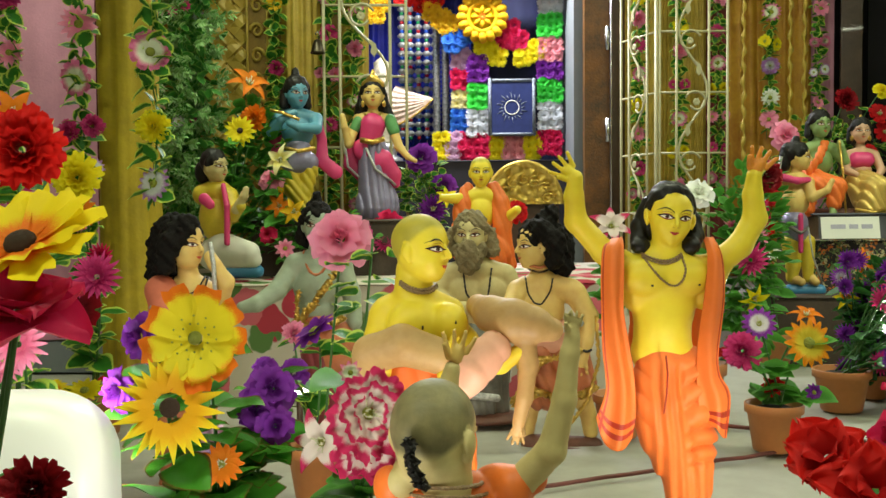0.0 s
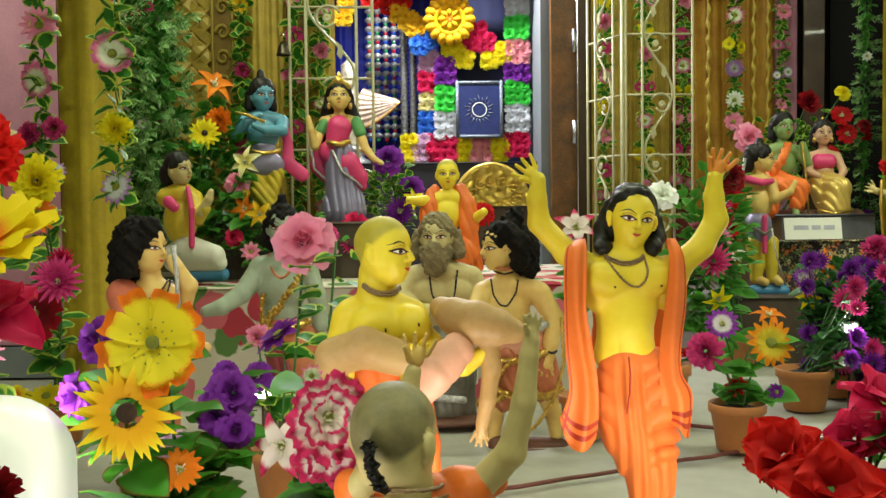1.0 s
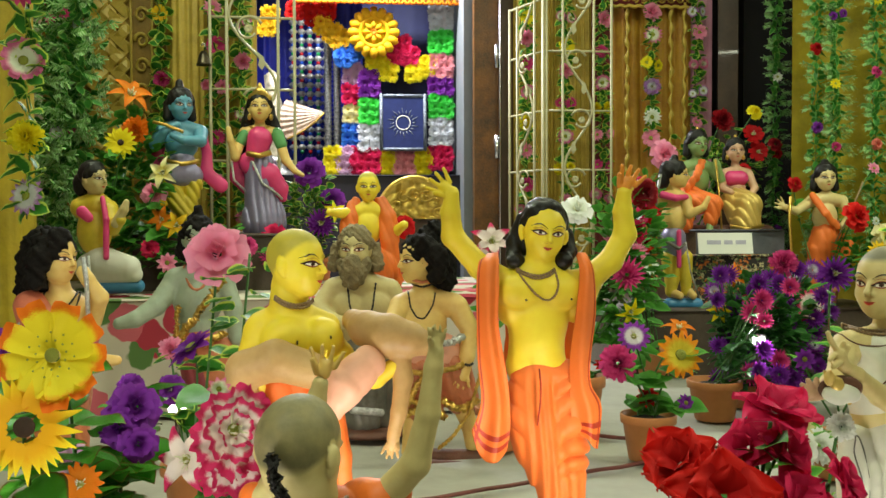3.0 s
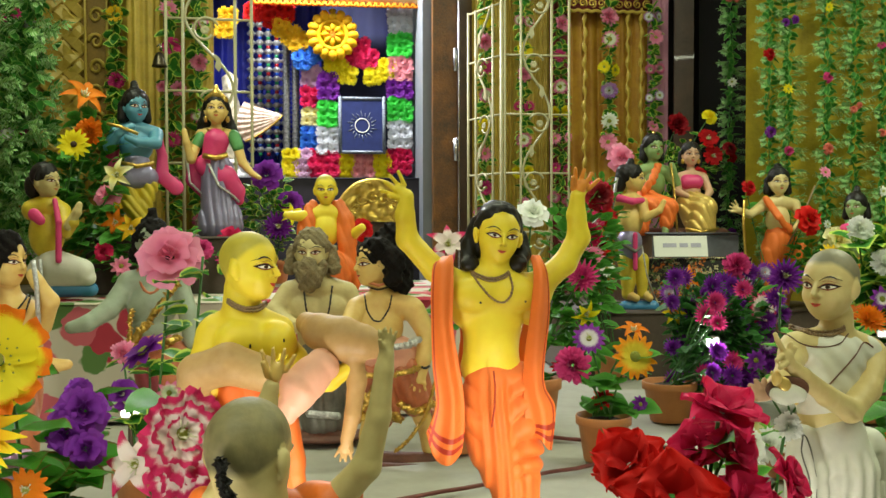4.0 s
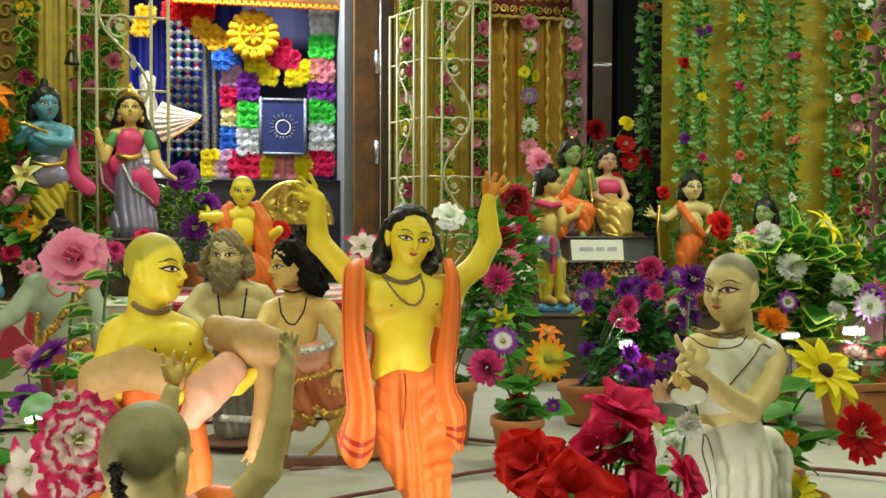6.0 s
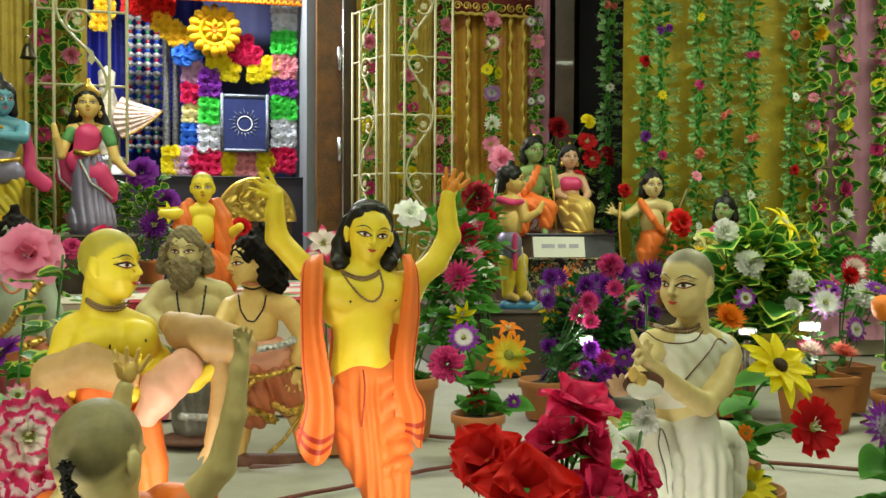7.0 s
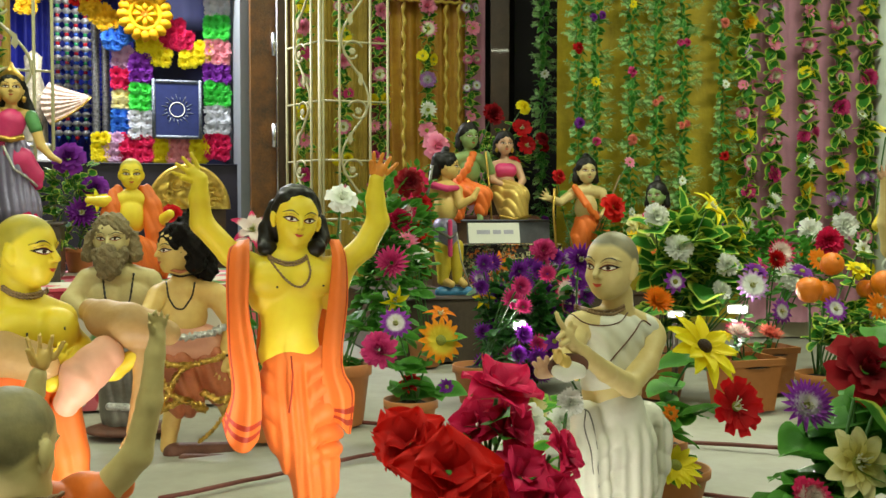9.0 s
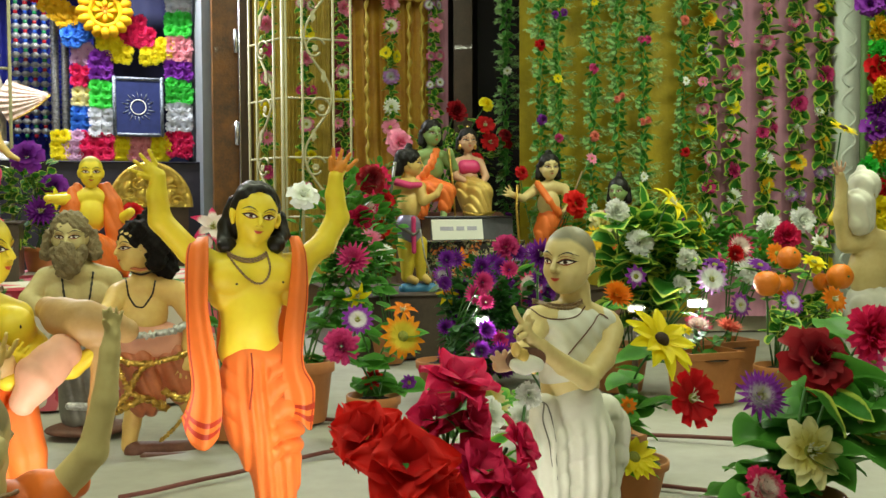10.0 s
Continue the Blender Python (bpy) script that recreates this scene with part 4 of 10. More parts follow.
# iron gates
def gate(name, at, turn, width, z1, label, bars, wave):
    """Iron gate leaf: upright bars, cross bars, a running scroll with curls and flowers."""
    root = thing(name, pose(*at, 0, 0, turn), label, "gate", "iron gates", kind="structure")
    up = mesh_of("bar", *tube([(0, 0, 0), (0, 0, z1)], 0.0085, 8), [CREAM_IRON])
    for x in bars:
        part("bar", up, root, m=Matrix.Translation((x, 0, 0)))
    z = 0.36
    lev = []
    while z < z1:
        lev.append(z)
        z += 0.375
    cross = mesh_of("cross_bar", *tube([(0, 0, 0), (width, 0, 0)], 0.007, 6), [CREAM_IRON])
    for z in lev + [z1 - 0.01]:
        part("cross_bar", cross, root, m=Matrix.Translation((0, 0.004, z)))
    xm, am = (wave[0] + wave[1]) / 2, (wave[1] - wave[0]) / 2 - 0.012
    n = int(z1 / 0.02)
    part("scroll", mesh_of("scroll", *tube([(xm + am * math.cos(math.pi * (0.02 * i) / 0.375), -0.004, 0.02 * i) for i in range(n)], 0.008, 6), [CREAM_IRON]), root)
    curl = []
    for i in range(15):
        a = 0.4 + i * 0.38
        r = 0.072 - 0.0022 * i
        curl.append((r * math.cos(a), 0, r * math.sin(a)))
    cme = mesh_of("curl", *tube(curl, 0.0075, 6), [CREAM_IRON])
    fl = []
    for k in range(6):
        a = k * math.pi / 3
        fl.append(([(0.012 * math.cos(a) + 0.012 * math.cos(a + g), -0.005 + 0.004 * abs(math.cos(g)), 0.012 * math.sin(a) + 0.012 * math.sin(a + g)) for g in np.linspace(0, 6.28, 9)[:-1]] + [(0.015 * math.cos(a), -0.012, 0.015 * math.sin(a))], [(j, (j + 1) % 8, 8) for j in range(8)]))
    fv, ff, _ = join(fl)
    fme = mesh_of("flower", fv, ff, [CREAM_IRON])
    lf = [(0, -0.006, 0), (0.02, -0.008, 0.025), (0.012, -0.008, 0.06), (0.03, -0.006, 0.10), (-0.008, -0.008, 0.07), (-0.018, -0.008, 0.03)]
    lme = mesh_of("leaf", lf + [(x, y + 0.008, z) for x, y, z in lf], [(0, 1, 2, 3, 4, 5), (11, 10, 9, 8, 7, 6)], [CREAM_IRON], False)
    for i, z in enumerate(lev):
        sgn = -1 if i % 2 else 1
        xc = xm - sgn * 0.02
        part("curl", cme, root, m=Matrix.Translation((xc, -0.006, z - 0.06)) @ Matrix.Diagonal((sgn, 1, 1, 1)))
        part("flower", fme, root, m=Matrix.Translation((xc, -0.012, z - 0.06)))
        part("leaf", lme, root, m=Matrix.Translation((xm - sgn * am * 0.4, -0.01, z + 0.10)) @ Matrix.Diagonal((sgn, 1, 1, 1)))
    return root


gate("gate_leaf", (1.345, 6.25, 0.0), 0.0, 0.44, 2.24, "cream painted iron gate leaf with scrollwork", (0.0, 0.02, 0.125, 0.325, 0.44), (0.125, 0.325))
gate("gate_leaf", (1.20, 6.66, 0.0), -70.0, 0.42, 2.2, "cream painted iron gate leaf folded back", (0.0, 0.10, 0.32, 0.42), (0.10, 0.32))
gate("gate_leaf", (-0.605, 5.34, 0.0), 3.0, 0.44, 2.5, "cream painted iron gate leaf by the altar", (0.0, 0.085, 0.35, 0.435), (0.085, 0.35))
bell = thing("hand_bell", (-0.633, 5.30, 1.60), "small dark metal bell hanging from the gate", "bell")
part("bell_body", mesh_of("bell_body", *lathe([(0.001, 0.075), (0.016, 0.07), (0.026, 0.045), (0.034, 0.012), (0.040, 0.0), (0.036, 0.0), (0.02, 0.03)], 20), [mat("dark_bell_metal", (0.10, 0.08, 0.05), 0.35, metal=0.8, var=0.3)]), bell)
part("hook", mesh_of("hook", *tube([(0, 0, 0.07), (0.014, 0, 0.09), (0, 0, 0.115), (-0.012, 0, 0.10)], 0.004, 6), [STEEL]), bell)

# card with handwriting on the table edge
card = thing("paper_sign", pose(2.075, 5.06, 0.615, -12), "white card sign with a line of illegible handwriting", "sign")
part("card", from_bm("card", box_bm(0.295, 0.004, 0.112), SIGN_CARD, False), card)
x = -0.10
for k in range(3):
    w = (0.075, 0.045, 0.055)[k]
    part("writing_bar", from_bm("writing_bar", box_bm(w, 0.002, 0.022, (x + w / 2, -0.003, 0.05)), INK, False), card)
    x += w + 0.018


# lamps that stand among the figures
def flood(at, aim, w=0.06, h=0.034, label="small floor flood lamp with a glowing face"):
    d = Vector(aim) - Vector(at)
    yaw = math.degrees(math.atan2(d.y, d.x)) + 90
    tilt = math.degrees(math.atan2(d.z, math.hypot(d.x, d.y)))
    root = thing("flood_lamp", pose(at[0], at[1], 0, 0, 0, yaw), label, "lamp", "floor lamps")
    part("stand", from_bm("stand", box_bm(0.02, 0.02, max(at[2] - 0.03, 0.01), bevel=0.003), DARK_WOOD), root)
    m = Matrix.Translation((0, 0, at[2])) @ Matrix.Rotation(radians(-tilt), 4, "X")
    body = part("housing", from_bm("housing", box_bm(w + 0.014, 0.04, h + 0.014, (0, 0.023, -h / 2 - 0.007), 0.004), LAMP_SHELL), root, m=m)
    part("diffuser", from_bm("diffuser", box_bm(w, 0.006, h, (0, -0.002, -h / 2), 0.002), LAMP_GLOW), root, "glowing white diffuser", m=m)
    return root


# first two: glowing faces put at bright spots, lamp bodies assumed
flood((0.245, 3.95, 0.13), (0.15, 3.0, 0.16), 0.06, 0.05)
flood((-0.46, 3.30, 0.20), (-0.3, 2.5, 0.3))
flood((1.71, 3.80, 0.32), (1.4, 2.8, 0.35), 0.045, 0.03)
flood((1.99, 3.05, 0.43), (1.4, 2.2, 0.5), 0.045, 0.013)
flood((2.60, 3.58, 0.38), (1.9, 2.6, 0.42), 0.075, 0.028)
# last four: bodies added for the spot lights, standing out of view
flood((0.725, 1.775, 0.085), (0.55, 2.42, 0.12), 0.05, 0.03)
flood((0.122, 1.835, 0.085), (0.02, 2.3, 0.5), 0.05, 0.03)
flood((0.972, 1.600, 0.085), (1.16, 1.98, 0.35), 0.05, 0.03)
flood((-0.215, 1.275, 0.285), (-0.30, 1.75, 0.45), 0.05, 0.03)


# bodies for the assumed ceiling lights, all out of view
def tube_fixture(x, y, z, turn=0.0):
    root = thing("assumed_tube_light", pose(x, y, z, turn), "assumed white ceiling batten with a fluorescent tube, out of view", "lamp", "ceiling lamps")
    part("batten", from_bm("batten", box_bm(1.24, 0.07, 0.06, (0, 0, 0.03), 0.006), LAMP_SHELL), root)
    part("tube", mesh_of("tube", *tube([(-0.6, 0, 0.018), (0.6, 0, 0.018)], 0.013, 10), [LAMP_SHELL]), root)
    for x in (-0.45, 0.45):
        part("bracket", from_bm("bracket", box_bm(0.02, 0.02, 0.06, (x, 0, 0.085)), STEEL), root)
    return root


for lx, ly in ((-0.9, 0.6), (1.2, 0.5), (3.2, 1.2), (0.3, 3.4), (3.1, 3.5), (1.6, 5.4), (-1.2, 4.3), (0.1, 7.0)):
    tube_fixture(lx, ly, 2.862)

# the clay figures, each one mesh

# dancer
f = Figure(0.0036, 0.009)
f.ripple(HAIR, 0.0010, 260, 60, 4.0)
f.head(SKIN_YELLOW, (-0.001, 0.000, 0.773), 0.0735, 2, 3, HAIR, "parted", roll=7, ear=0.78)
f.chain(HAIR, (-0.047, 0.040, 0.801, 0.0198), (-0.063, 0.050, 0.744, 0.0241), (-0.072, 0.030, 0.707, 0.0211))
f.chain(HAIR, (0.064, 0.040, 0.765, 0.0183), (0.067, 0.030, 0.722, 0.0197), (0.044, 0.000, 0.696, 0.0208))
f.ell(HAIR, (0.050, -0.005, 0.702), (0.020, 0.020, 0.018))
f.ell(HAIR, (-0.071, 0.010, 0.700), (0.024, 0.022, 0.020))
f.chain(SKIN_YELLOW, (-0.009, 0.005, 0.723, 0.0348), (-0.012, 0.012, 0.659, 0.0405))
f.chain(SKIN_YELLOW, (-0.1, 0.02, 0.643, 0.0334), (0.006, 0.02, 0.627, 0.043), (0.115, 0.02, 0.65, 0.0322))
f.chain(SKIN_YELLOW, (-0.010, 0.020, 0.630, 0.0868), (-0.014, 0.018, 0.552, 0.0755), (-0.018, 0.012, 0.486, 0.0683), (-0.019, 0.010, 0.446, 0.0767), flat=1.55)
f.ell(SKIN_YELLOW, (-0.062, -0.012, 0.625), (0.058, 0.036, 0.046), 0, 0.012)
f.ell(SKIN_YELLOW, (0.038, -0.012, 0.626), (0.058, 0.036, 0.046), 0, 0.012)
f.ell(SKIN_YELLOW, (-0.020, -0.012, 0.503), (0.050, 0.032, 0.062), 0, 0.02)
f.chain(SKIN_YELLOW, (-0.102, 0.02, 0.639, 0.0358), (-0.081, 0.02, 0.575, 0.0358))
f.chain(SKIN_YELLOW, (0.112, 0.02, 0.643, 0.0358), (0.089, 0.02, 0.577, 0.0358))
f.chain(SKIN_YELLOW, (-0.095, 0.02, 0.649, 0.0322), (-0.159, 0.02, 0.686, 0.0299), (-0.227, 0.02, 0.762, 0.0275), (-0.234, 0.01, 0.822, 0.0239), (-0.231, 0, 0.868, 0.0179))
f.chain(SKIN_YELLOW, (0.118, 0.02, 0.655, 0.0322), (0.174, 0.02, 0.7, 0.0299), (0.21, 0.02, 0.765, 0.0287), (0.201, 0.01, 0.823, 0.0239), (0.201, 0, 0.87, 0.0179))
f.chain(SKIN_YELLOW, (-0.238, 0, 0.874, 0.0131), (-0.25, 0, 0.885, 0.0138))
f.chain(SKIN_YELLOW, (-0.26, 0, 0.87, 0.006), (-0.295, -0.01, 0.882, 0.0047))
f.chain(SKIN_YELLOW, (-0.252, 0, 0.879, 0.006), (-0.286, -0.01, 0.903, 0.0047))
f.chain(SKIN_YELLOW, (-0.244, 0, 0.887, 0.006), (-0.272, -0.01, 0.918, 0.0047))
f.chain(SKIN_YELLOW, (-0.236, 0, 0.896, 0.006), (-0.252, -0.01, 0.928, 0.0047))
f.chain(SKIN_YELLOW, (-0.248, 0, 0.863, 0.0079), (-0.276, -0.02, 0.869, 0.0059))
f.chain(PALM, (0.206, 0, 0.883, 0.0145), (0.213, 0, 0.897, 0.0152))
f.chain(PALM, (0.195, 0, 0.903, 0.0067), (0.193, -0.01, 0.937, 0.0052))
f.chain(PALM, (0.206, 0, 0.898, 0.0067), (0.216, -0.01, 0.935, 0.0052))
f.chain(PALM, (0.217, 0, 0.892, 0.0067), (0.236, -0.01, 0.926, 0.0052))
f.chain(PALM, (0.229, 0, 0.887, 0.0067), (0.253, -0.01, 0.91, 0.0052))
f.chain(PALM, (0.191, 0, 0.889, 0.0087), (0.184, -0.02, 0.914, 0.0065))
f.chain(SKIN_YELLOW, (0.208, 0.01, 0.88, 0.0179), (0.216, 0.01, 0.894, 0.0191))
f.ell(ORANGE, (-0.008, 0.01, 0.42), (0.0791, 0.0594, 0.0317))
f.chain(ORANGE, (-0.024, 0.01, 0.415, 0.0607), (-0.031, 0, 0.32, 0.0686), (-0.01, -0.01, 0.236, 0.0633), (0.024, -0.01, 0.135, 0.0475), (0.033, -0.01, 0.042, 0.0383))
f.chain(ORANGE, (0.043, 0.01, 0.402, 0.0554), (0.052, 0.01, 0.301, 0.0607), (0.057, 0.01, 0.186, 0.0501), (0.06, 0.01, 0.056, 0.0383))


def dhoti_folds(x, y, z):
    """Sagging swags over the thighs, long pleats falling from the middle."""
    hip = np.clip((0.44 - z) / 0.05, 0, 1)
    side = np.clip((x - 0.012) / 0.03, 0, 1)
    other = np.clip((-0.045 - x) / 0.03, 0, 1)
    sag = z / 0.050 + 150 * (x - 0.075) ** 2 + 0.2 * np.sin(31 * z)
    swag = side * np.clip((z - 0.13) / 0.08, 0, 1) * (1 - 2 * np.abs(np.cos(math.pi * sag)) ** 0.7)
    slant = z / 0.075 + 13 * x + 0.3 * np.sin(17 * z)
    left = 0.6 * other * np.clip((z - 0.05) / 0.1, 0, 1) * (1 - 2 * np.abs(np.cos(math.pi * slant)) ** 0.7)
    run = (x - 0.012 - 0.35 * np.clip(0.36 - z, 0, 1) * 0.25) / 0.028
    fall = (1 - side * np.clip((z - 0.12) / 0.1, 0, 1)) * (1 - other) * np.cos(6.283 * run)
    return hip * (0.0085 * swag + 0.0075 * left + 0.004 * fall)


f.fold(ORANGE, dhoti_folds)
f.sheet(ORANGE, [(-0.138, 0.030, 0.719), (-0.167, -0.020, 0.699), (-0.176, -0.045, 0.637), (-0.176, -0.050, 0.555), (-0.174, -0.050, 0.459), (-0.166, -0.050, 0.369), (-0.177, -0.050, 0.324), (-0.191, -0.055, 0.295)], [(-0.112, 0.030, 0.723), (-0.119, -0.030, 0.702), (-0.123, -0.055, 0.637), (-0.125, -0.060, 0.555), (-0.112, -0.060, 0.472), (-0.099, -0.060, 0.389), (-0.095, -0.060, 0.306), (-0.103, -0.060, 0.245)], 1.4, 0.009, ORANGE_DARK, 0.058, 0.09)
f.sheet(ORANGE, [(0.085, 0.030, 0.721), (0.082, -0.035, 0.675), (0.069, -0.055, 0.579), (0.054, -0.055, 0.468), (0.051, -0.055, 0.384), (0.055, -0.055, 0.321), (0.067, -0.055, 0.285)], [(0.112, 0.030, 0.720), (0.118, -0.030, 0.675), (0.118, -0.050, 0.578), (0.105, -0.050, 0.452), (0.109, -0.050, 0.395), (0.134, -0.050, 0.341), (0.125, -0.050, 0.236)], 1.2, 0.009, ORANGE_DARK, 0.0, 0.92, phase=1.0)
f.chain(SAFFRON, (-0.069, 0.03, 0.659, 0.0158), (-0.061, 0.08, 0.54, 0.0264), (-0.071, 0.06, 0.426, 0.0211), flat=2.6)
f.chain(SAFFRON, (0.084, 0.08, 0.566, 0.0237), (0.08, 0.06, 0.451, 0.0198), flat=2.6)
f.ripple(SAFFRON, 0.003, 190, 10, 1)
f.cord(ORANGE_DARK, [(-0.028, -0.075, 0.444), (-0.025, -0.080, 0.404), (-0.028, -0.085, 0.357), (-0.034, -0.080, 0.308)], 0.0022)
f.laid(BEAD, SKIN_YELLOW, [(-0.074, 0.686), (-0.060, 0.676), (-0.036, 0.667), (-0.015, 0.666), (0.006, 0.673), (0.020, 0.682)], 0.0042)
f.laid(BEAD, SKIN_YELLOW, [(-0.071, 0.679), (-0.057, 0.668), (-0.034, 0.660), (-0.013, 0.660), (0.008, 0.667), (0.022, 0.677)], 0.0036)
f.laid(BEAD, SKIN_YELLOW, [(-0.072, 0.679), (-0.057, 0.652), (-0.036, 0.626), (-0.012, 0.608), (0.005, 0.606), (0.019, 0.621), (0.026, 0.646), (0.022, 0.674)], 0.0034, n=44)
f.ell(BLACK_PAINT, (-0.059, -0.07, 0.61), (0.004, 0.004, 0.004))
f.ell(BLACK_PAINT, (0.052, -0.07, 0.611), (0.004, 0.004, 0.004))
f.chain(SKIN_YELLOW, (0.038, 0, 0.039, 0.0239), (0.023, -0.06, 0.037, 0.0167))
f.chain(SKIN_YELLOW, (0.06, 0.02, 0.046, 0.0239), (0.06, -0.03, 0.025, 0.0167))
f.ell(BASE_BROWN, (0.045, 0, -0.001), (0.1055, 0.0923, 0.0158))
f.done("clay_statue", (0.572, 2.45, 0), "yellow dancing statue with raised arms and orange scarf", "statue", "")

# bald
f = Figure(0.0038, 0.009)
f.head(SKIN_YELLOW, (0, 0, 0.708), 0.0775, 60, 0, True, "shaved")
f.chain(SKIN_YELLOW, (-0.019, 0.020, 0.657, 0.0389), (-0.017, 0.020, 0.605, 0.0467))
f.chain(SKIN_YELLOW, (-0.074, 0.030, 0.562, 0.0391), (-0.013, 0.030, 0.576, 0.0521), (0.059, 0.040, 0.556, 0.0393))
f.ell(SKIN_YELLOW, (-0.027, 0.020, 0.499), (0.092, 0.062, 0.095), 0, 0.02)
f.ell(SKIN_YELLOW, (-0.015, -0.018, 0.539), (0.062, 0.042, 0.052), 20, 0.014)
f.ell(SKIN_YELLOW, (0.059, -0.016, 0.537), (0.046, 0.042, 0.050), -20, 0.014)
f.chain(SKIN_YELLOW, (-0.083, 0.020, 0.551, 0.0389), (-0.096, 0.010, 0.502, 0.0349), (-0.086, -0.010, 0.442, 0.0282))
f.chain(SKIN_YELLOW, (0.055, 0.04, 0.546, 0.0332), (0.099, 0, 0.499, 0.0277), (0.088, -0.07, 0.447, 0.0232), (0.053, -0.1, 0.441, 0.0199))
f.chain(SKIN_YELLOW, (0.1, -0.06, 0.445, 0.0221), (0.173, -0.08, 0.459, 0.0221), (0.221, -0.09, 0.49, 0.0166))
f.chain(SKIN_YELLOW, (0.227, -0.09, 0.496, 0.0111), (0.23, -0.09, 0.508, 0.0116))
f.chain(SKIN_YELLOW, (0.218, -0.09, 0.51, 0.0051), (0.216, -0.1, 0.539, 0.004))
f.chain(SKIN_YELLOW, (0.226, -0.09, 0.507, 0.0051), (0.231, -0.1, 0.54, 0.004))
f.chain(SKIN_YELLOW, (0.234, -0.09, 0.505, 0.0051), (0.245, -0.1, 0.536, 0.004))
f.chain(SKIN_YELLOW, (0.242, -0.09, 0.503, 0.0051), (0.257, -0.1, 0.526, 0.004))
f.chain(SKIN_YELLOW, (0.217, -0.09, 0.498, 0.0066), (0.213, -0.11, 0.521, 0.005))
f.chain(SKIN_YELLOW, (0.065, -0.1, 0.483, 0.0111), (0.072, -0.1, 0.492, 0.0116))
f.chain(SKIN_YELLOW, (0.062, -0.1, 0.498, 0.0051), (0.068, -0.11, 0.524, 0.004))
f.chain(SKIN_YELLOW, (0.068, -0.1, 0.494, 0.0051), (0.083, -0.11, 0.52, 0.004))
f.chain(SKIN_YELLOW, (0.074, -0.1, 0.489, 0.0051), (0.094, -0.11, 0.511, 0.004))
f.chain(SKIN_YELLOW, (0.08, -0.1, 0.484, 0.0051), (0.102, -0.11, 0.498, 0.004))
f.chain(SKIN_YELLOW, (0.057, -0.1, 0.489, 0.0066), (0.061, -0.12, 0.511, 0.005))
f.chain(SKIN_TAN, (-0.128, -0.04, 0.418, 0.031), (-0.108, -0.07, 0.48, 0.042), (-0.041, -0.09, 0.503, 0.0443), (0.035, -0.09, 0.479, 0.0398))
f.chain(SKIN_TAN, (-0.122, -0.04, 0.436, 0.0288), (-0.068, -0.06, 0.365, 0.0288), (-0.052, -0.04, 0.273, 0.0243))
f.chain(SKIN_TAN, (0.127, 0.01, 0.576, 0.0266), (0.155, -0.04, 0.563, 0.0398), (0.203, -0.08, 0.552, 0.0465), (0.246, -0.09, 0.544, 0.0376), (0.283, -0.08, 0.532, 0.0266))
f.chain(SKIN_TAN, (0.222, -0.08, 0.541, 0.0266), (0.233, -0.09, 0.458, 0.021), (0.223, -0.1, 0.387, 0.0177), (0.21, -0.1, 0.332, 0.0144))
f.chain(SKIN_TAN, (0.209, -0.1, 0.326, 0.01), (0.207, -0.1, 0.314, 0.0105))
f.chain(SKIN_TAN, (0.217, -0.1, 0.313, 0.0046), (0.22, -0.11, 0.29, 0.0036))
f.chain(SKIN_TAN, (0.21, -0.1, 0.315, 0.0046), (0.207, -0.11, 0.288, 0.0036))
f.chain(SKIN_TAN, (0.204, -0.1, 0.316, 0.0046), (0.195, -0.11, 0.29, 0.0036))
f.chain(SKIN_TAN, (0.197, -0.1, 0.318, 0.0046), (0.184, -0.11, 0.299, 0.0036))
f.chain(SKIN_TAN, (0.218, -0.1, 0.324, 0.006), (0.22, -0.12, 0.31, 0.0045))
f.chain(PEACH_CLOTH, (0.154, -0.1, 0.493, 0.0391), (0.112, -0.11, 0.453, 0.044), (0.083, -0.11, 0.4, 0.0269))
f.laid(BLACK_PAINT, SKIN_YELLOW, [(0.002, 0.536), (0.004, 0.536)], 0.0052, False, 4)
f.laid(BLACK_PAINT, SKIN_YELLOW, [(0.075, 0.547), (0.077, 0.547)], 0.0042, False, 4)
f.laid(BEAD, SKIN_YELLOW, [(-0.048, 0.635), (-0.031, 0.624), (-0.007, 0.616), (0.016, 0.616), (0.036, 0.623)], 0.0052)
f.laid(BEAD, SKIN_YELLOW, [(-0.049, 0.630), (-0.031, 0.618), (-0.008, 0.610), (0.018, 0.609), (0.037, 0.618)], 0.0046)
f.ripple(PEACH_CLOTH, 0.002, 90, 70, 1)
f.chain(ORANGE, (-0.019, 0.02, 0.436, 0.0709), (-0.014, 0.02, 0.346, 0.0709), (-0.002, 0.02, 0.244, 0.066), (-0.015, 0.02, 0.129, 0.0562), (-0.016, 0.02, 0.059, 0.0489))
f.chain(ORANGE, (0.074, -0.02, 0.364, 0.0367), (0.08, -0.02, 0.275, 0.0416), (0.086, -0.02, 0.225, 0.0318), (0.072, 0, 0.118, 0.0269))
f.ripple(ORANGE, 0.0045, 120, 40, 2)
f.ell(BASE_BROWN, (0.009, 0.02, 0.038), (0.1467, 0.0978, 0.0171))
f.done("clay_statue", (-0.03, 2.27, 0), "yellow shaven statue carrying a limp brown figure", "statue", "")

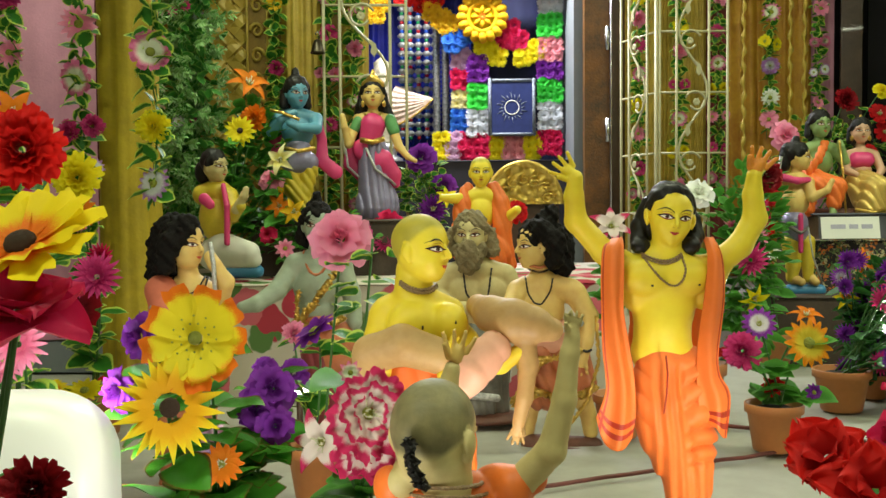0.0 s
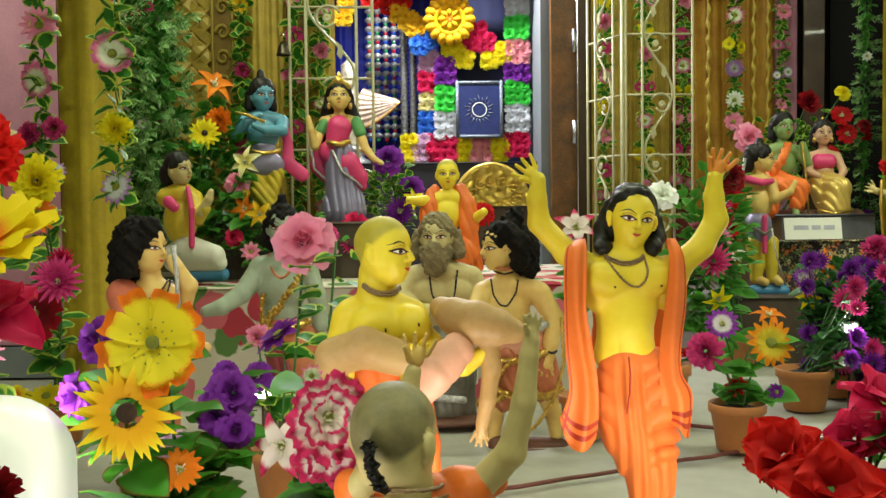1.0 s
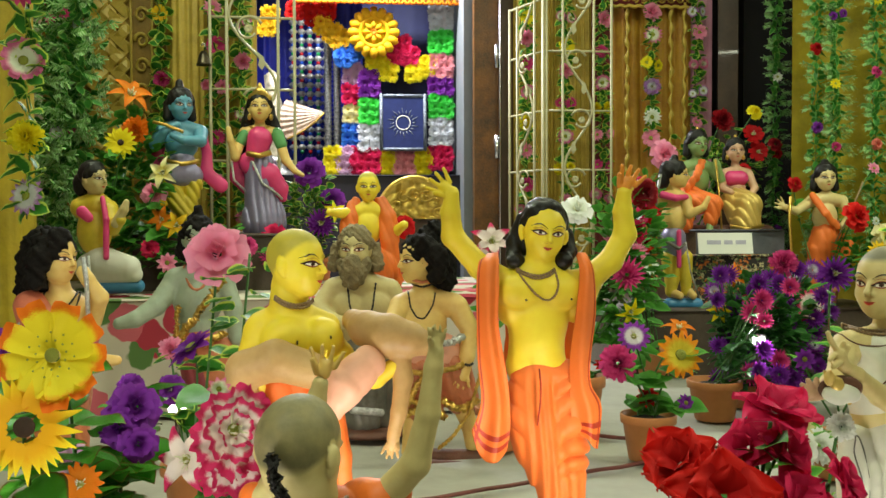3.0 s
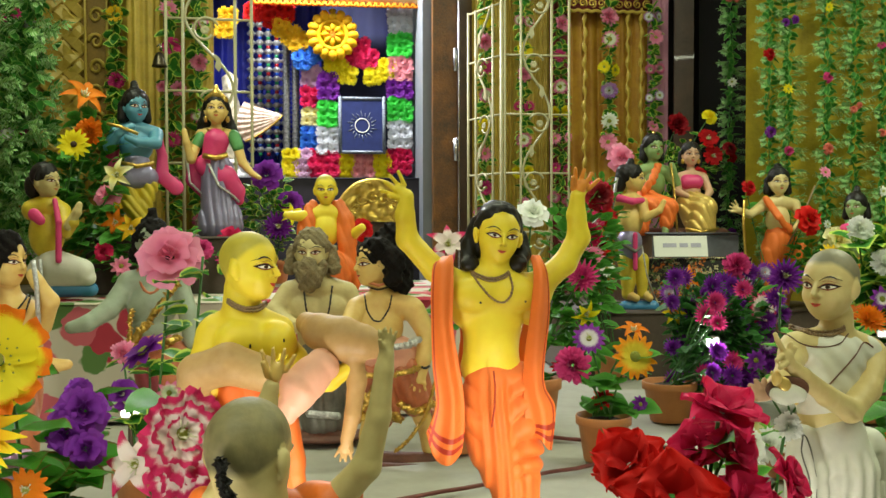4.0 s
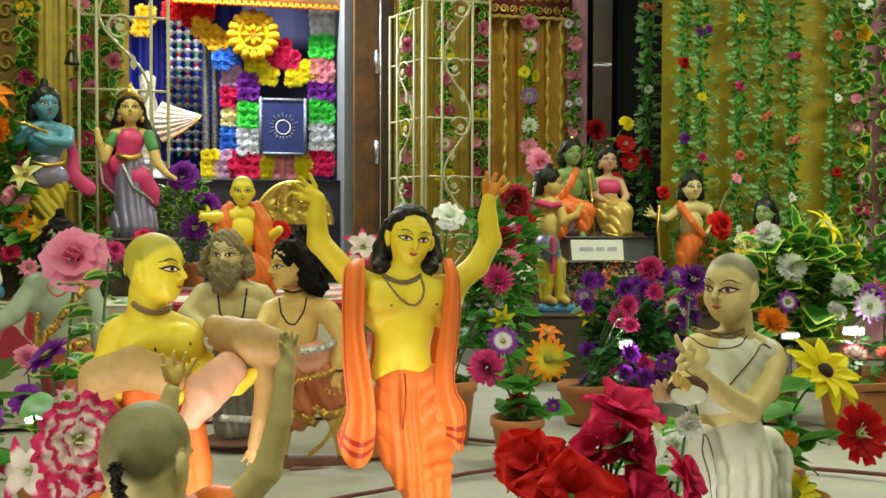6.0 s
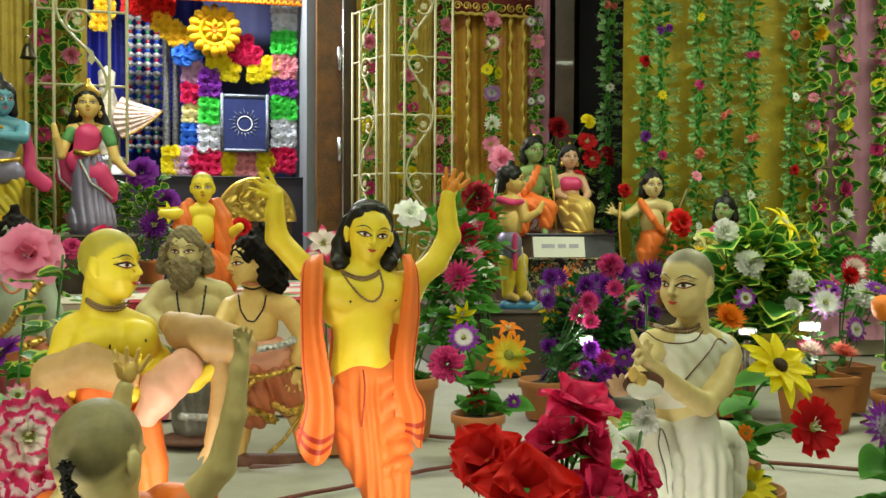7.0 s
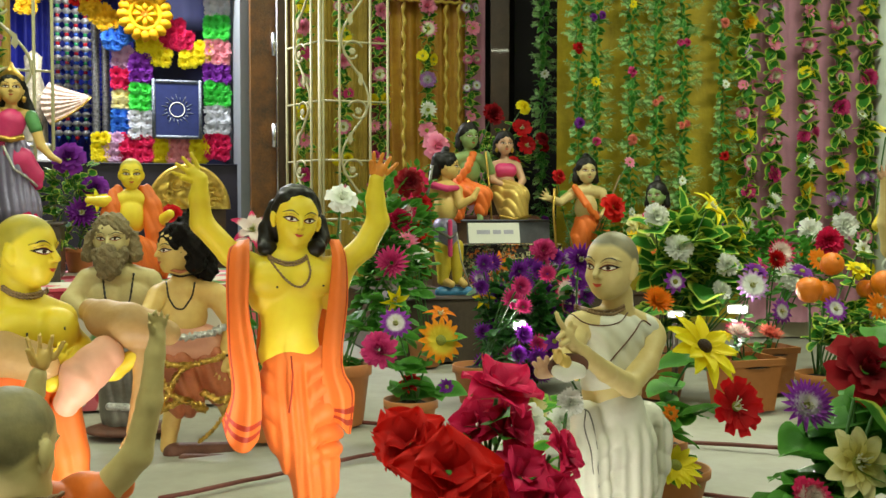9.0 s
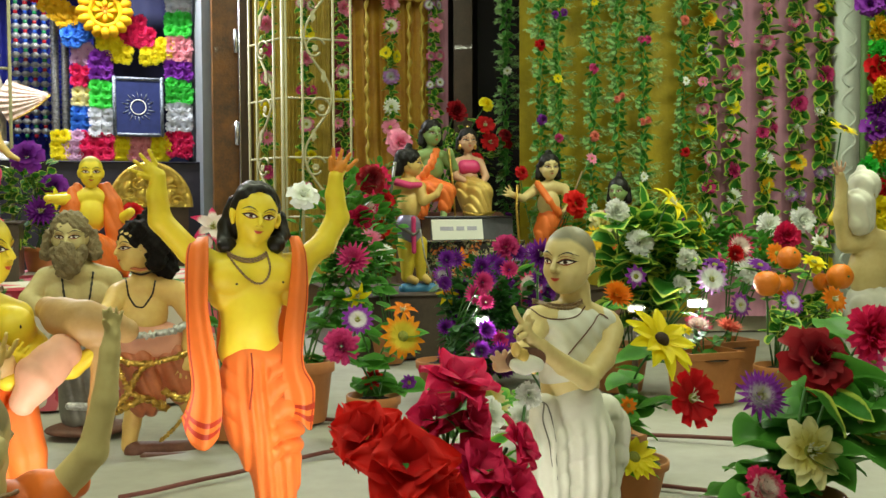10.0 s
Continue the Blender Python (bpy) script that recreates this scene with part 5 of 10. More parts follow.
# boy
f = Figure(0.0038, 0.009)
f.head(SKIN_OLIVE, (0, 0, 0.449), 0.0884, 150, 14, True, "shaved", ear=0.76)
f.chain(SKIN_OLIVE, (0.016, -0.01, 0.409, 0.0395), (0.023, 0, 0.353, 0.0426))
f.string(BEAD, (0.02, 0, 0.377), 0.0548, 0.0548, -0.0053, 0.004)
f.string(BEAD, (0.023, 0, 0.362), 0.0619, 0.0583, -0.0071, 0.0035)
f.chain(SAFFRON, (-0.057, 0.02, 0.365, 0.0353), (0.024, 0.02, 0.334, 0.0504), (0.119, 0.02, 0.36, 0.0378))
f.chain(SAFFRON, (0.145, 0, 0.382, 0.0269), (0.123, 0, 0.366, 0.0336))
f.ell(SAFFRON, (0.028, 0.02, 0.276), (0.1092, 0.0714, 0.0924))
f.chain(SAFFRON, (0.028, 0.02, 0.223, 0.0798), (0.027, 0.02, 0.099, 0.0756), (0.026, 0.02, 0, 0.0714))
f.ripple(SAFFRON, 0.0045, 110, 30, 2)
f.chain(SKIN_OLIVE, (0.138, 0, 0.378, 0.0258), (0.179, -0.03, 0.432, 0.022), (0.198, -0.04, 0.512, 0.0182), (0.206, -0.04, 0.581, 0.0144), (0.21, -0.04, 0.606, 0.0122))
f.chain(SKIN_OLIVE, (0.21, -0.04, 0.611, 0.0091), (0.21, -0.04, 0.621, 0.0096))
f.chain(SKIN_OLIVE, (0.203, -0.04, 0.62, 0.0042), (0.198, -0.05, 0.642, 0.0033))
f.chain(SKIN_OLIVE, (0.208, -0.04, 0.62, 0.0042), (0.207, -0.05, 0.646, 0.0033))
f.chain(SKIN_OLIVE, (0.213, -0.04, 0.619, 0.0042), (0.216, -0.05, 0.645, 0.0033))
f.chain(SKIN_OLIVE, (0.218, -0.04, 0.619, 0.0042), (0.224, -0.05, 0.64, 0.0033))
f.chain(SKIN_OLIVE, (0.204, -0.04, 0.611, 0.0055), (0.198, -0.06, 0.629, 0.0041))
f.chain(SKIN_OLIVE, (-0.05, 0, 0.375, 0.0258), (-0.024, 0.1, 0.41, 0.0205), (0.024, 0.14, 0.502, 0.0167), (0.031, 0.14, 0.53, 0.0137))
f.chain(SKIN_CREAM, (0.038, 0.14, 0.547, 0.0106), (0.04, 0.14, 0.561, 0.0112))
f.chain(SKIN_CREAM, (0.024, 0.14, 0.561, 0.0049), (0.016, 0.13, 0.592, 0.0038))
f.chain(SKIN_CREAM, (0.034, 0.14, 0.56, 0.0049), (0.035, 0.13, 0.596, 0.0038))
f.chain(SKIN_CREAM, (0.045, 0.14, 0.558, 0.0049), (0.054, 0.13, 0.593, 0.0038))
f.chain(SKIN_CREAM, (0.055, 0.14, 0.556, 0.0049), (0.071, 0.13, 0.584, 0.0038))
f.chain(SKIN_CREAM, (0.025, 0.14, 0.549, 0.0064), (0.018, 0.12, 0.574, 0.0048))
f.braid(HAIR, [(-0.036, -0.085, 0.462), (-0.031, -0.095, 0.437), (-0.024, -0.098, 0.415), (-0.014, -0.095, 0.398)], 0.0105)
f.done("clay_statue", (0.003, 1.56, 0), "small shaven boy statue with orange shawl raising both arms", "statue", "")

# white_man
f = Figure(0.0036, 0.009)
f.head(SKIN_PALE, (0.007, 0.000, 0.672), 0.0755, -56, 4, True, "shaved", roll=4)
f.chain(SKIN_PALE, (0.031, 0.015, 0.607, 0.0326), (0.032, 0.020, 0.560, 0.0372))
f.chain(SKIN_PALE, (-0.060, 0.020, 0.538, 0.0338), (0.040, 0.030, 0.542, 0.0453), (0.121, 0.040, 0.521, 0.0342))
f.ell(SKIN_PALE, (0.020, 0.020, 0.392), (0.070, 0.052, 0.060))
f.chain(WHITE_CLOTH, (-0.060, 0.015, 0.534, 0.0292), (0.031, 0.025, 0.530, 0.0430), (0.107, 0.030, 0.528, 0.0317))
f.chain(WHITE_CLOTH, (0.022, 0.020, 0.509, 0.0744), (0.014, 0.020, 0.460, 0.0699), (0.010, 0.020, 0.421, 0.0643), flat=1.30)
f.chain(SKIN_PALE, (0.124, 0.030, 0.505, 0.0340), (0.079, -0.020, 0.453, 0.0287), (0.020, -0.060, 0.417, 0.0249), (-0.061, -0.110, 0.458, 0.0211), (-0.132, -0.150, 0.505, 0.0165), (-0.161, -0.160, 0.527, 0.0133))
f.chain(SKIN_PALE, (-0.168, -0.165, 0.530, 0.0133), (-0.178, -0.170, 0.549, 0.0143))
f.chain(SKIN_PALE, (-0.185, -0.175, 0.558, 0.0061), (-0.199, -0.180, 0.577, 0.0056), (-0.205, -0.180, 0.592, 0.0046))
f.chain(SKIN_PALE, (-0.173, -0.170, 0.560, 0.0061), (-0.171, -0.175, 0.573, 0.0051))
f.chain(SKIN_PALE, (-0.166, -0.170, 0.553, 0.0061), (-0.162, -0.175, 0.564, 0.0051))
f.chain(SKIN_PALE, (-0.192, -0.180, 0.550, 0.0061), (-0.206, -0.190, 0.543, 0.0050))
f.chain(SKIN_PALE, (-0.183, -0.180, 0.536, 0.0071), (-0.199, -0.190, 0.530, 0.0061))
f.chain(SKIN_PALE, (-0.072, 0.010, 0.522, 0.0303), (-0.128, -0.070, 0.493, 0.0226), (-0.191, -0.130, 0.474, 0.0177))
f.chain(SKIN_ROSE, (-0.205, -0.140, 0.472, 0.0156), (-0.222, -0.145, 0.471, 0.0145))
f.chain(SKIN_ROSE, (-0.231, -0.150, 0.481, 0.0062), (-0.240, -0.150, 0.490, 0.0052))
f.chain(SKIN_ROSE, (-0.222, -0.150, 0.487, 0.0062), (-0.229, -0.150, 0.499, 0.0052))
f.chain(SKIN_ROSE, (-0.210, -0.150, 0.489, 0.0062), (-0.212, -0.150, 0.500, 0.0052))
f.chain(SKIN_ROSE, (-0.200, -0.150, 0.489, 0.0062), (-0.196, -0.150, 0.498, 0.0052))
f.ell(BASE_BROWN, (-0.172, -0.165, 0.484), (0.046, 0.006, 0.026), 0)
f.ell(WHITE_CLOTH, (-0.173, -0.172, 0.474), (0.040, 0.010, 0.020), 0)
f.chain(GOLD_CLOTH, (-0.206, -0.170, 0.517, 0.0051), (-0.184, -0.175, 0.495, 0.0132), (-0.156, -0.170, 0.458, 0.0061), flat=1.8)
f.ell(SKIN_CREAM, (-0.199, -0.175, 0.506), (0.010, 0.010, 0.016), 0)
f.chain(WHITE_CLOTH, (0.026, 0.020, 0.343, 0.0699), (0.035, 0.020, 0.275, 0.0812), (0.041, 0.020, 0.188, 0.0789), (0.037, 0.020, 0.089, 0.0676), (0.033, 0.020, -0.059, 0.0586))
f.chain(WHITE_CLOTH, (0.121, 0.050, 0.314, 0.0435), (0.158, 0.060, 0.272, 0.0345), (0.149, 0.060, 0.209, 0.0345), (0.124, 0.050, 0.100, 0.0320))
f.chain(WHITE_CLOTH, (-0.058, -0.010, 0.347, 0.0333), (-0.055, -0.020, 0.277, 0.0398), (-0.049, -0.020, 0.180, 0.0420), (-0.041, -0.020, -0.014, 0.0331))


def white_folds(x, y, z):
    """Long soft swags from the far hip down to the near knee."""
    low = np.clip((0.335 - z) / 0.03, 0, 1)
    top = np.clip((z - 0.40) / 0.03, 0, 1)
    sag = z / 0.052 + 60 * (x - 0.03) ** 2 - 7 * x
    return low * 0.0026 * (1 - 2 * np.abs(np.cos(math.pi * sag)) ** 0.7) * (0.5 + 0.5 * np.sin(40 * x + 2)) + low * 0.0036 * np.cos(6.283 * (x / 0.034 + z)) + top * 0.0014 * np.cos(150 * (x + 0.9 * z))


f.fold(WHITE_CLOTH, white_folds)
f.laid(BEAD, (SKIN_PALE, WHITE_CLOTH), [(-0.055, 0.582), (-0.040, 0.576), (-0.017, 0.572), (0.008, 0.573), (0.029, 0.585)], 0.0045)
f.laid(BEAD, (SKIN_PALE, WHITE_CLOTH), [(-0.055, 0.576), (-0.040, 0.570), (-0.017, 0.566), (0.008, 0.567), (0.030, 0.579)], 0.0045)
f.laid(BASE_BROWN, (SKIN_PALE, WHITE_CLOTH), [(-0.081, 0.594), (-0.083, 0.573), (-0.073, 0.554), (-0.047, 0.544), (-0.011, 0.543), (0.019, 0.552), (0.039, 0.570)], 0.0015, False)
f.laid(BASE_BROWN, (SKIN_PALE, WHITE_CLOTH), [(0.104, 0.538), (0.088, 0.550), (0.068, 0.546), (0.035, 0.518), (0.007, 0.488), (-0.011, 0.467)], 0.0017, False)
f.laid(GREY_CLOTH, WHITE_CLOTH, [(-0.071, 0.365), (-0.078, 0.332), (-0.070, 0.285), (-0.060, 0.213), (-0.056, 0.118)], 0.0017, False)
f.laid(GREY_CLOTH, WHITE_CLOTH, [(-0.079, 0.368), (-0.066, 0.363), (-0.058, 0.332), (-0.055, 0.272), (-0.052, 0.201)], 0.0017, False)
f.ell(BASE_BROWN, (0.008, 0.02, 0.012), (0.13, 0.10, 0.016))
f.done("clay_statue", (1.179, 1.97, 0), "pale shaven statue in white cloth playing hand cymbals", "statue", "")

# lefthair
f = Figure(0.0048, 0.009)
f.ripple(HAIR_FUZZ, 0.009, 95, -1)
f.head(SKIN_CREAM, (0, 0, 0.696), 0.0736, 62, 0, HAIR_FUZZ, "cap")
f.ell(HAIR_FUZZ, (-0.05, 0.06, 0.689), (0.0699, 0.0635, 0.0985))
f.chain(HAIR_FUZZ, (-0.067, 0.06, 0.681, 0.0572), (-0.076, 0.07, 0.613, 0.054))
f.chain(HAIR_FUZZ, (0.014, -0.02, 0.75, 0.0349), (-0.025, -0.06, 0.702, 0.0318), (-0.042, -0.05, 0.637, 0.0318))
f.chain(SKIN_CREAM, (0.002, 0.02, 0.649, 0.0273), (0.009, 0.02, 0.595, 0.0316))
f.chain(SKIN_CREAM, (-0.07, 0.03, 0.548, 0.046), (0.014, 0.03, 0.556, 0.0518), (0.07, 0.04, 0.538, 0.0403))
f.ell(SKIN_CREAM, (0.004, 0.03, 0.463), (0.0889, 0.0667, 0.0985))
f.chain(CORAL, (-0.066, -0.01, 0.56, 0.0476), (-0.032, -0.05, 0.514, 0.054), (-0.051, -0.04, 0.489, 0.0476))
f.chain(SKIN_CREAM, (0.091, 0.02, 0.514, 0.0316), (0.129, -0.03, 0.585, 0.0244), (0.101, -0.05, 0.639, 0.0187), (0.089, -0.05, 0.66, 0.0187))
f.chain(SKIN_CREAM, (-0.065, -0.02, 0.503, 0.0374), (-0.031, -0.06, 0.409, 0.0316), (0.138, -0.09, 0.412, 0.023), (0.189, -0.1, 0.416, 0.0144))
f.chain(BRICK_CLOTH, (0.002, 0.03, 0.345, 0.0858), (-0.009, 0.03, 0.21, 0.0889), (-0.012, 0.03, 0.074, 0.0794), (-0.014, 0.03, -0.012, 0.0762))
f.ripple(BRICK_CLOTH, 0.004, 150, 40, 2)
f.cord(SILVER, [(0.094, -0.07, 0.702), (0.103, -0.07, 0.637), (0.107, -0.07, 0.523)], 0.0067)
f.string(BLACK_PAINT, (0.012, 0.01, 0.599), 0.0468, 0.0468, 0.0502, 0.0033)
f.string(BLACK_PAINT, (0.017, 0.01, 0.596), 0.0502, 0.0502, 0.1003, 0.0033)
f.chain(SILVER, (-0.072, -0.08, 0.518, 0.0095), (-0.001, -0.09, 0.518, 0.0095))
f.ell(BASE_BROWN, (-0.015, 0.03, -0.046), (0.1429, 0.1112, 0.0222))
f.done("clay_statue", (-0.741, 2.95, 0), "cream statue with long black woolly hair holding a silver staff", "statue", "")

# greyman
f = Figure(0.0048, 0.009)
f.ripple(HAIR_FUZZ, 0.009, 95, -1)
f.head(SKIN_GREY, (0, 0, 0.736), 0.0734, 6, 0, HAIR_FUZZ, "topknot")
f.chain(SKIN_GREY, (-0.003, 0.02, 0.681, 0.0281), (-0.004, 0.02, 0.63, 0.0351))
f.chain(SKIN_GREY, (-0.079, 0.02, 0.59, 0.0456), (-0.004, 0.02, 0.598, 0.0526), (0.077, 0.02, 0.589, 0.0456))
f.ell(SKIN_GREY, (-0.004, 0.01, 0.519), (0.0892, 0.062, 0.0892))
f.ell(SKIN_GREY, (-0.005, 0.01, 0.427), (0.0736, 0.0581, 0.0659))
f.chain(SKIN_GREY, (-0.086, 0.02, 0.58, 0.0421), (-0.142, -0.04, 0.504, 0.0333), (-0.206, -0.08, 0.462, 0.0281), (-0.257, -0.09, 0.45, 0.0211))
f.chain(SKIN_GREY, (0.081, 0.02, 0.579, 0.0421), (0.119, 0, 0.488, 0.0333), (0.131, -0.02, 0.388, 0.0281))
f.chain(BRICK_CLOTH, (0, 0.01, 0.355, 0.0814), (0.054, -0.02, 0.328, 0.0736), (0.072, -0.01, 0.245, 0.0775))
f.chain(MAROON_CLOTH, (0.019, 0.01, 0.283, 0.0853), (0.048, 0.01, 0.139, 0.0853), (0.047, 0.01, 0.036, 0.0698))
f.ripple(MAROON_CLOTH, 0.004, 150, 40, 2)
f.chain(SKIN_GREY, (-0.033, 0.01, 0.202, 0.0386), (-0.045, 0.01, 0.037, 0.0316))
f.braid(GOLD, [(0.093, -0.07, 0.598), (0.037, -0.11, 0.518), (-0.013, -0.11, 0.45), (-0.068, -0.08, 0.387)], 0.0143)
f.braid(GOLD, [(-0.06, -0.08, 0.507), (-0.066, -0.09, 0.418), (-0.037, -0.09, 0.358)], 0.0102)
f.braid(GOLD, [(-0.079, -0.07, 0.4), (-0.025, -0.1, 0.379), (0.044, -0.1, 0.383), (0.096, -0.07, 0.411)], 0.0143)
f.string(BRICK_CLOTH, (-0.002, 0.01, 0.641), 0.049, 0.053, 0.0816, 0.0061)
f.ell(BASE_BROWN, (0.015, 0.01, -0.036), (0.1357, 0.0969, 0.0271))
f.done("clay_statue", (-0.431, 3.6, 0), "grey-green statue with black topknot and gold sash", "statue", "")

# kneeler
f = Figure(0.0046, 0.006)
f.ripple(HAIR, 0.0009, 260, 40, 6.0)
f.head(SKIN_OLIVE, (0, 0, 0.485), 0.0682, 60, 0, HAIR, "cap")
f.ell(HAIR, (-0.056, 0.03, 0.462), (0.0356, 0.0356, 0.0503))
f.chain(SKIN_OLIVE, (-0.003, 0.01, 0.437, 0.0241), (0.001, 0.01, 0.396, 0.0278))
f.chain(YELLOW_CLOTH, (-0.055, 0.02, 0.365, 0.0461), (0.006, 0.02, 0.377, 0.0545), (0.054, 0.02, 0.357, 0.0419))
f.ell(YELLOW_CLOTH, (-0.001, 0.01, 0.268), (0.0713, 0.0587, 0.1048))
f.chain(YELLOW_CLOTH, (0.058, 0, 0.352, 0.0377), (0.082, -0.04, 0.28, 0.0314), (0.12, -0.07, 0.315, 0.0251))
f.chain(SKIN_OLIVE, (0.103, -0.07, 0.299, 0.0204), (0.139, -0.08, 0.355, 0.0185), (0.149, -0.08, 0.386, 0.013))
f.chain(PINK_CLOTH, (-0.032, -0.06, 0.347, 0.0251), (-0.006, -0.07, 0.323, 0.021), flat=2)
f.chain(PINK_CLOTH, (0.044, -0.04, 0.404, 0.0105), (0.065, -0.07, 0.316, 0.0126), (0.065, -0.08, 0.161, 0.0126))
f.chain(WHITE_CLOTH, (0.03, 0, 0.134, 0.0713), (0.142, -0.02, 0.115, 0.0503))
f.chain(WHITE_CLOTH, (-0.012, 0.02, 0.109, 0.0713), (0.166, -0.02, 0.086, 0.0335))
f.cord(SILVER, [(0.003, -0.12, 0.168), (0.01, -0.12, 0.046)], 0.0073)
f.chain(BASE_BLUE, (0.004, 0, 0.033, 0.0293), (0.174, 0, 0.036, 0.0293))
f.done("clay_statue", (-0.955, 4.3, 0.49), "kneeling yellow statue with folded hands on blue base", "statue", "")

# blue
f = Figure(0.0046, 0.006)
f.ripple(HAIR, 0.0009, 260, 40, 6.0)
f.head(SKIN_BLUE, (0, 0, 0.589), 0.0747, 28, 2, HAIR, "topknot")
f.chain(SKIN_BLUE, (-0.002, 0.01, 0.538, 0.0243), (-0.003, 0.01, 0.498, 0.0284))
f.chain(SKIN_BLUE, (-0.077, 0.01, 0.473, 0.0365), (-0.003, 0.01, 0.483, 0.0446), (0.078, 0.01, 0.466, 0.0365))
f.ell(SKIN_BLUE, (0.002, 0, 0.413), (0.0758, 0.0551, 0.078))
f.chain(SKIN_BLUE, (-0.081, 0, 0.472, 0.0325), (-0.108, -0.05, 0.403, 0.0264), (-0.059, -0.09, 0.459, 0.0183), (-0.001, -0.09, 0.489, 0.0162))
f.chain(SKIN_BLUE, (0.09, 0, 0.465, 0.0325), (0.097, -0.06, 0.419, 0.0264), (0.025, -0.1, 0.421, 0.0203), (-0.021, -0.1, 0.442, 0.0162))
f.cord(GOLD, [(-0.106, -0.11, 0.501), (-0.05, -0.11, 0.488), (0.027, -0.11, 0.456)], 0.008)
f.chain(LAVENDER, (0.004, 0, 0.324, 0.0597), (-0.021, -0.02, 0.265, 0.0551), (0.048, 0, 0.266, 0.0505))
f.cord(GOLD, [(-0.057, -0.08, 0.331), (0.018, -0.1, 0.313), (0.093, -0.08, 0.329)], 0.0107)
f.chain(YELLOW_CLOTH, (-0.038, -0.01, 0.248, 0.0459), (-0.017, -0.02, 0.142, 0.039), (0.047, -0.02, 0.049, 0.0298), (0.055, -0.02, 0.012, 0.0275))
f.chain(YELLOW_CLOTH, (0.055, 0, 0.234, 0.0413), (0.033, 0, 0.129, 0.0344), (-0.008, 0, 0.063, 0.0275), (-0.035, 0, 0.01, 0.0275))
f.chain(PINK_CLOTH, (0.087, 0.03, 0.478, 0.0207), (0.112, 0.03, 0.367, 0.023), (0.112, 0.02, 0.274, 0.0321), (0.177, 0, 0.22, 0.0344), flat=2.5)
f.chain(PINK_CLOTH, (-0.094, 0.03, 0.461, 0.0275), (-0.115, 0.03, 0.342, 0.0298), (-0.097, 0.02, 0.209, 0.0298), flat=2)
f.ripple(YELLOW_CLOTH, 0.004, 150, 120, 2)
f.string(GOLD, (0, 0.01, 0.498), 0.048, 0.0534, 0.0641, 0.0053)
f.chain(BASE_BLUE, (-0.044, 0, -0.019, 0.0275), (0.083, 0, -0.02, 0.0275))
f.done("clay_statue", (-0.66, 4.71, 0.74), "blue statue playing flute in yellow dhoti and pink scarf", "statue", "")

# pinklady
f = Figure(0.0046, 0.006)
f.ripple(HAIR, 0.0009, 260, 40, 6.0)
f.head(SKIN_CREAM, (0, 0, 0.597), 0.074, 4, -6, HAIR, "long")
f.chain(HAIR, (-0.058, 0.03, 0.539, 0.0315), (-0.094, 0.03, 0.4, 0.0291))
f.chain(HAIR, (0.054, 0.03, 0.538, 0.0315), (0.103, 0.02, 0.426, 0.0291))
f.chain(GOLD, (-0.04, -0.01, 0.646, 0.017), (0.003, -0.02, 0.672, 0.0242), (0.043, -0.01, 0.645, 0.017))
f.chain(GOLD, (0.003, -0.02, 0.672, 0.0194), (0.002, -0.01, 0.711, 0.0097))
f.chain(SKIN_CREAM, (-0.001, 0.01, 0.542, 0.0235), (-0.001, 0.01, 0.501, 0.0278))
f.chain(SKIN_CREAM, (-0.072, 0.01, 0.476, 0.03), (-0.002, 0.01, 0.481, 0.0385), (0.076, 0.01, 0.475, 0.03))
f.chain(GREEN_CLOTH, (0.082, 0, 0.471, 0.0315), (0.102, -0.01, 0.418, 0.0291))
f.chain(GREEN_CLOTH, (-0.071, 0, 0.467, 0.0291), (-0.09, -0.01, 0.431, 0.0266))
f.chain(SKIN_CREAM, (-0.091, 0, 0.44, 0.0257), (-0.116, -0.04, 0.354, 0.0214), (-0.135, -0.06, 0.435, 0.0171), (-0.145, -0.06, 0.49, 0.0128))
f.chain(SKIN_CREAM, (0.099, 0, 0.424, 0.0257), (0.127, -0.03, 0.339, 0.0214), (0.172, -0.06, 0.287, 0.015), (0.208, -0.07, 0.267, 0.0107))
f.chain(PINK_CLOTH, (-0.001, 0, 0.447, 0.063), (-0.016, 0, 0.384, 0.0533))
f.chain(PINK_CLOTH, (-0.043, -0.02, 0.327, 0.0581), (0.041, -0.04, 0.27, 0.0581), (0.095, -0.03, 0.201, 0.0436), (0.108, -0.03, 0.159, 0.0242), flat=1.5)
f.chain(PINK_CLOTH, (-0.104, 0.04, 0.359, 0.0363), (-0.113, 0.04, 0.261, 0.0388), (-0.062, 0.02, 0.19, 0.0242), flat=2)
f.cord(GOLD, [(-0.058, -0.07, 0.371), (0.003, -0.08, 0.359), (0.058, -0.07, 0.376)], 0.0141)
f.chain(LAVENDER, (0.003, 0, 0.314, 0.0727), (0.007, 0, 0.175, 0.0824), (0.016, 0, 0.063, 0.1017), (0.016, 0, 0.041, 0.1066))
f.ripple(LAVENDER, 0.0055, 170, 6, 1)
f.cord(SILVER, [(-0.03, -0.08, 0.332), (0.016, -0.09, 0.227), (0.083, -0.07, 0.178), (0.109, -0.05, 0.151)], 0.0062)
f.cord(SILVER, [(-0.136, -0.01, 0.337), (-0.125, -0.02, 0.245), (-0.058, -0.03, 0.18)], 0.0062)
f.ell(GOLD, (-0.046, -0.05, 0.548), (0.0097, 0.0097, 0.017))
f.ell(GOLD, (0.058, -0.05, 0.547), (0.0097, 0.0097, 0.017))
f.string(GOLD, (-0.001, 0.01, 0.509), 0.0451, 0.0451, 0.0225, 0.0068)
f.chain(BASE_BLUE, (-0.048, 0, 0.013, 0.0218), (0.091, 0, 0.012, 0.0218))
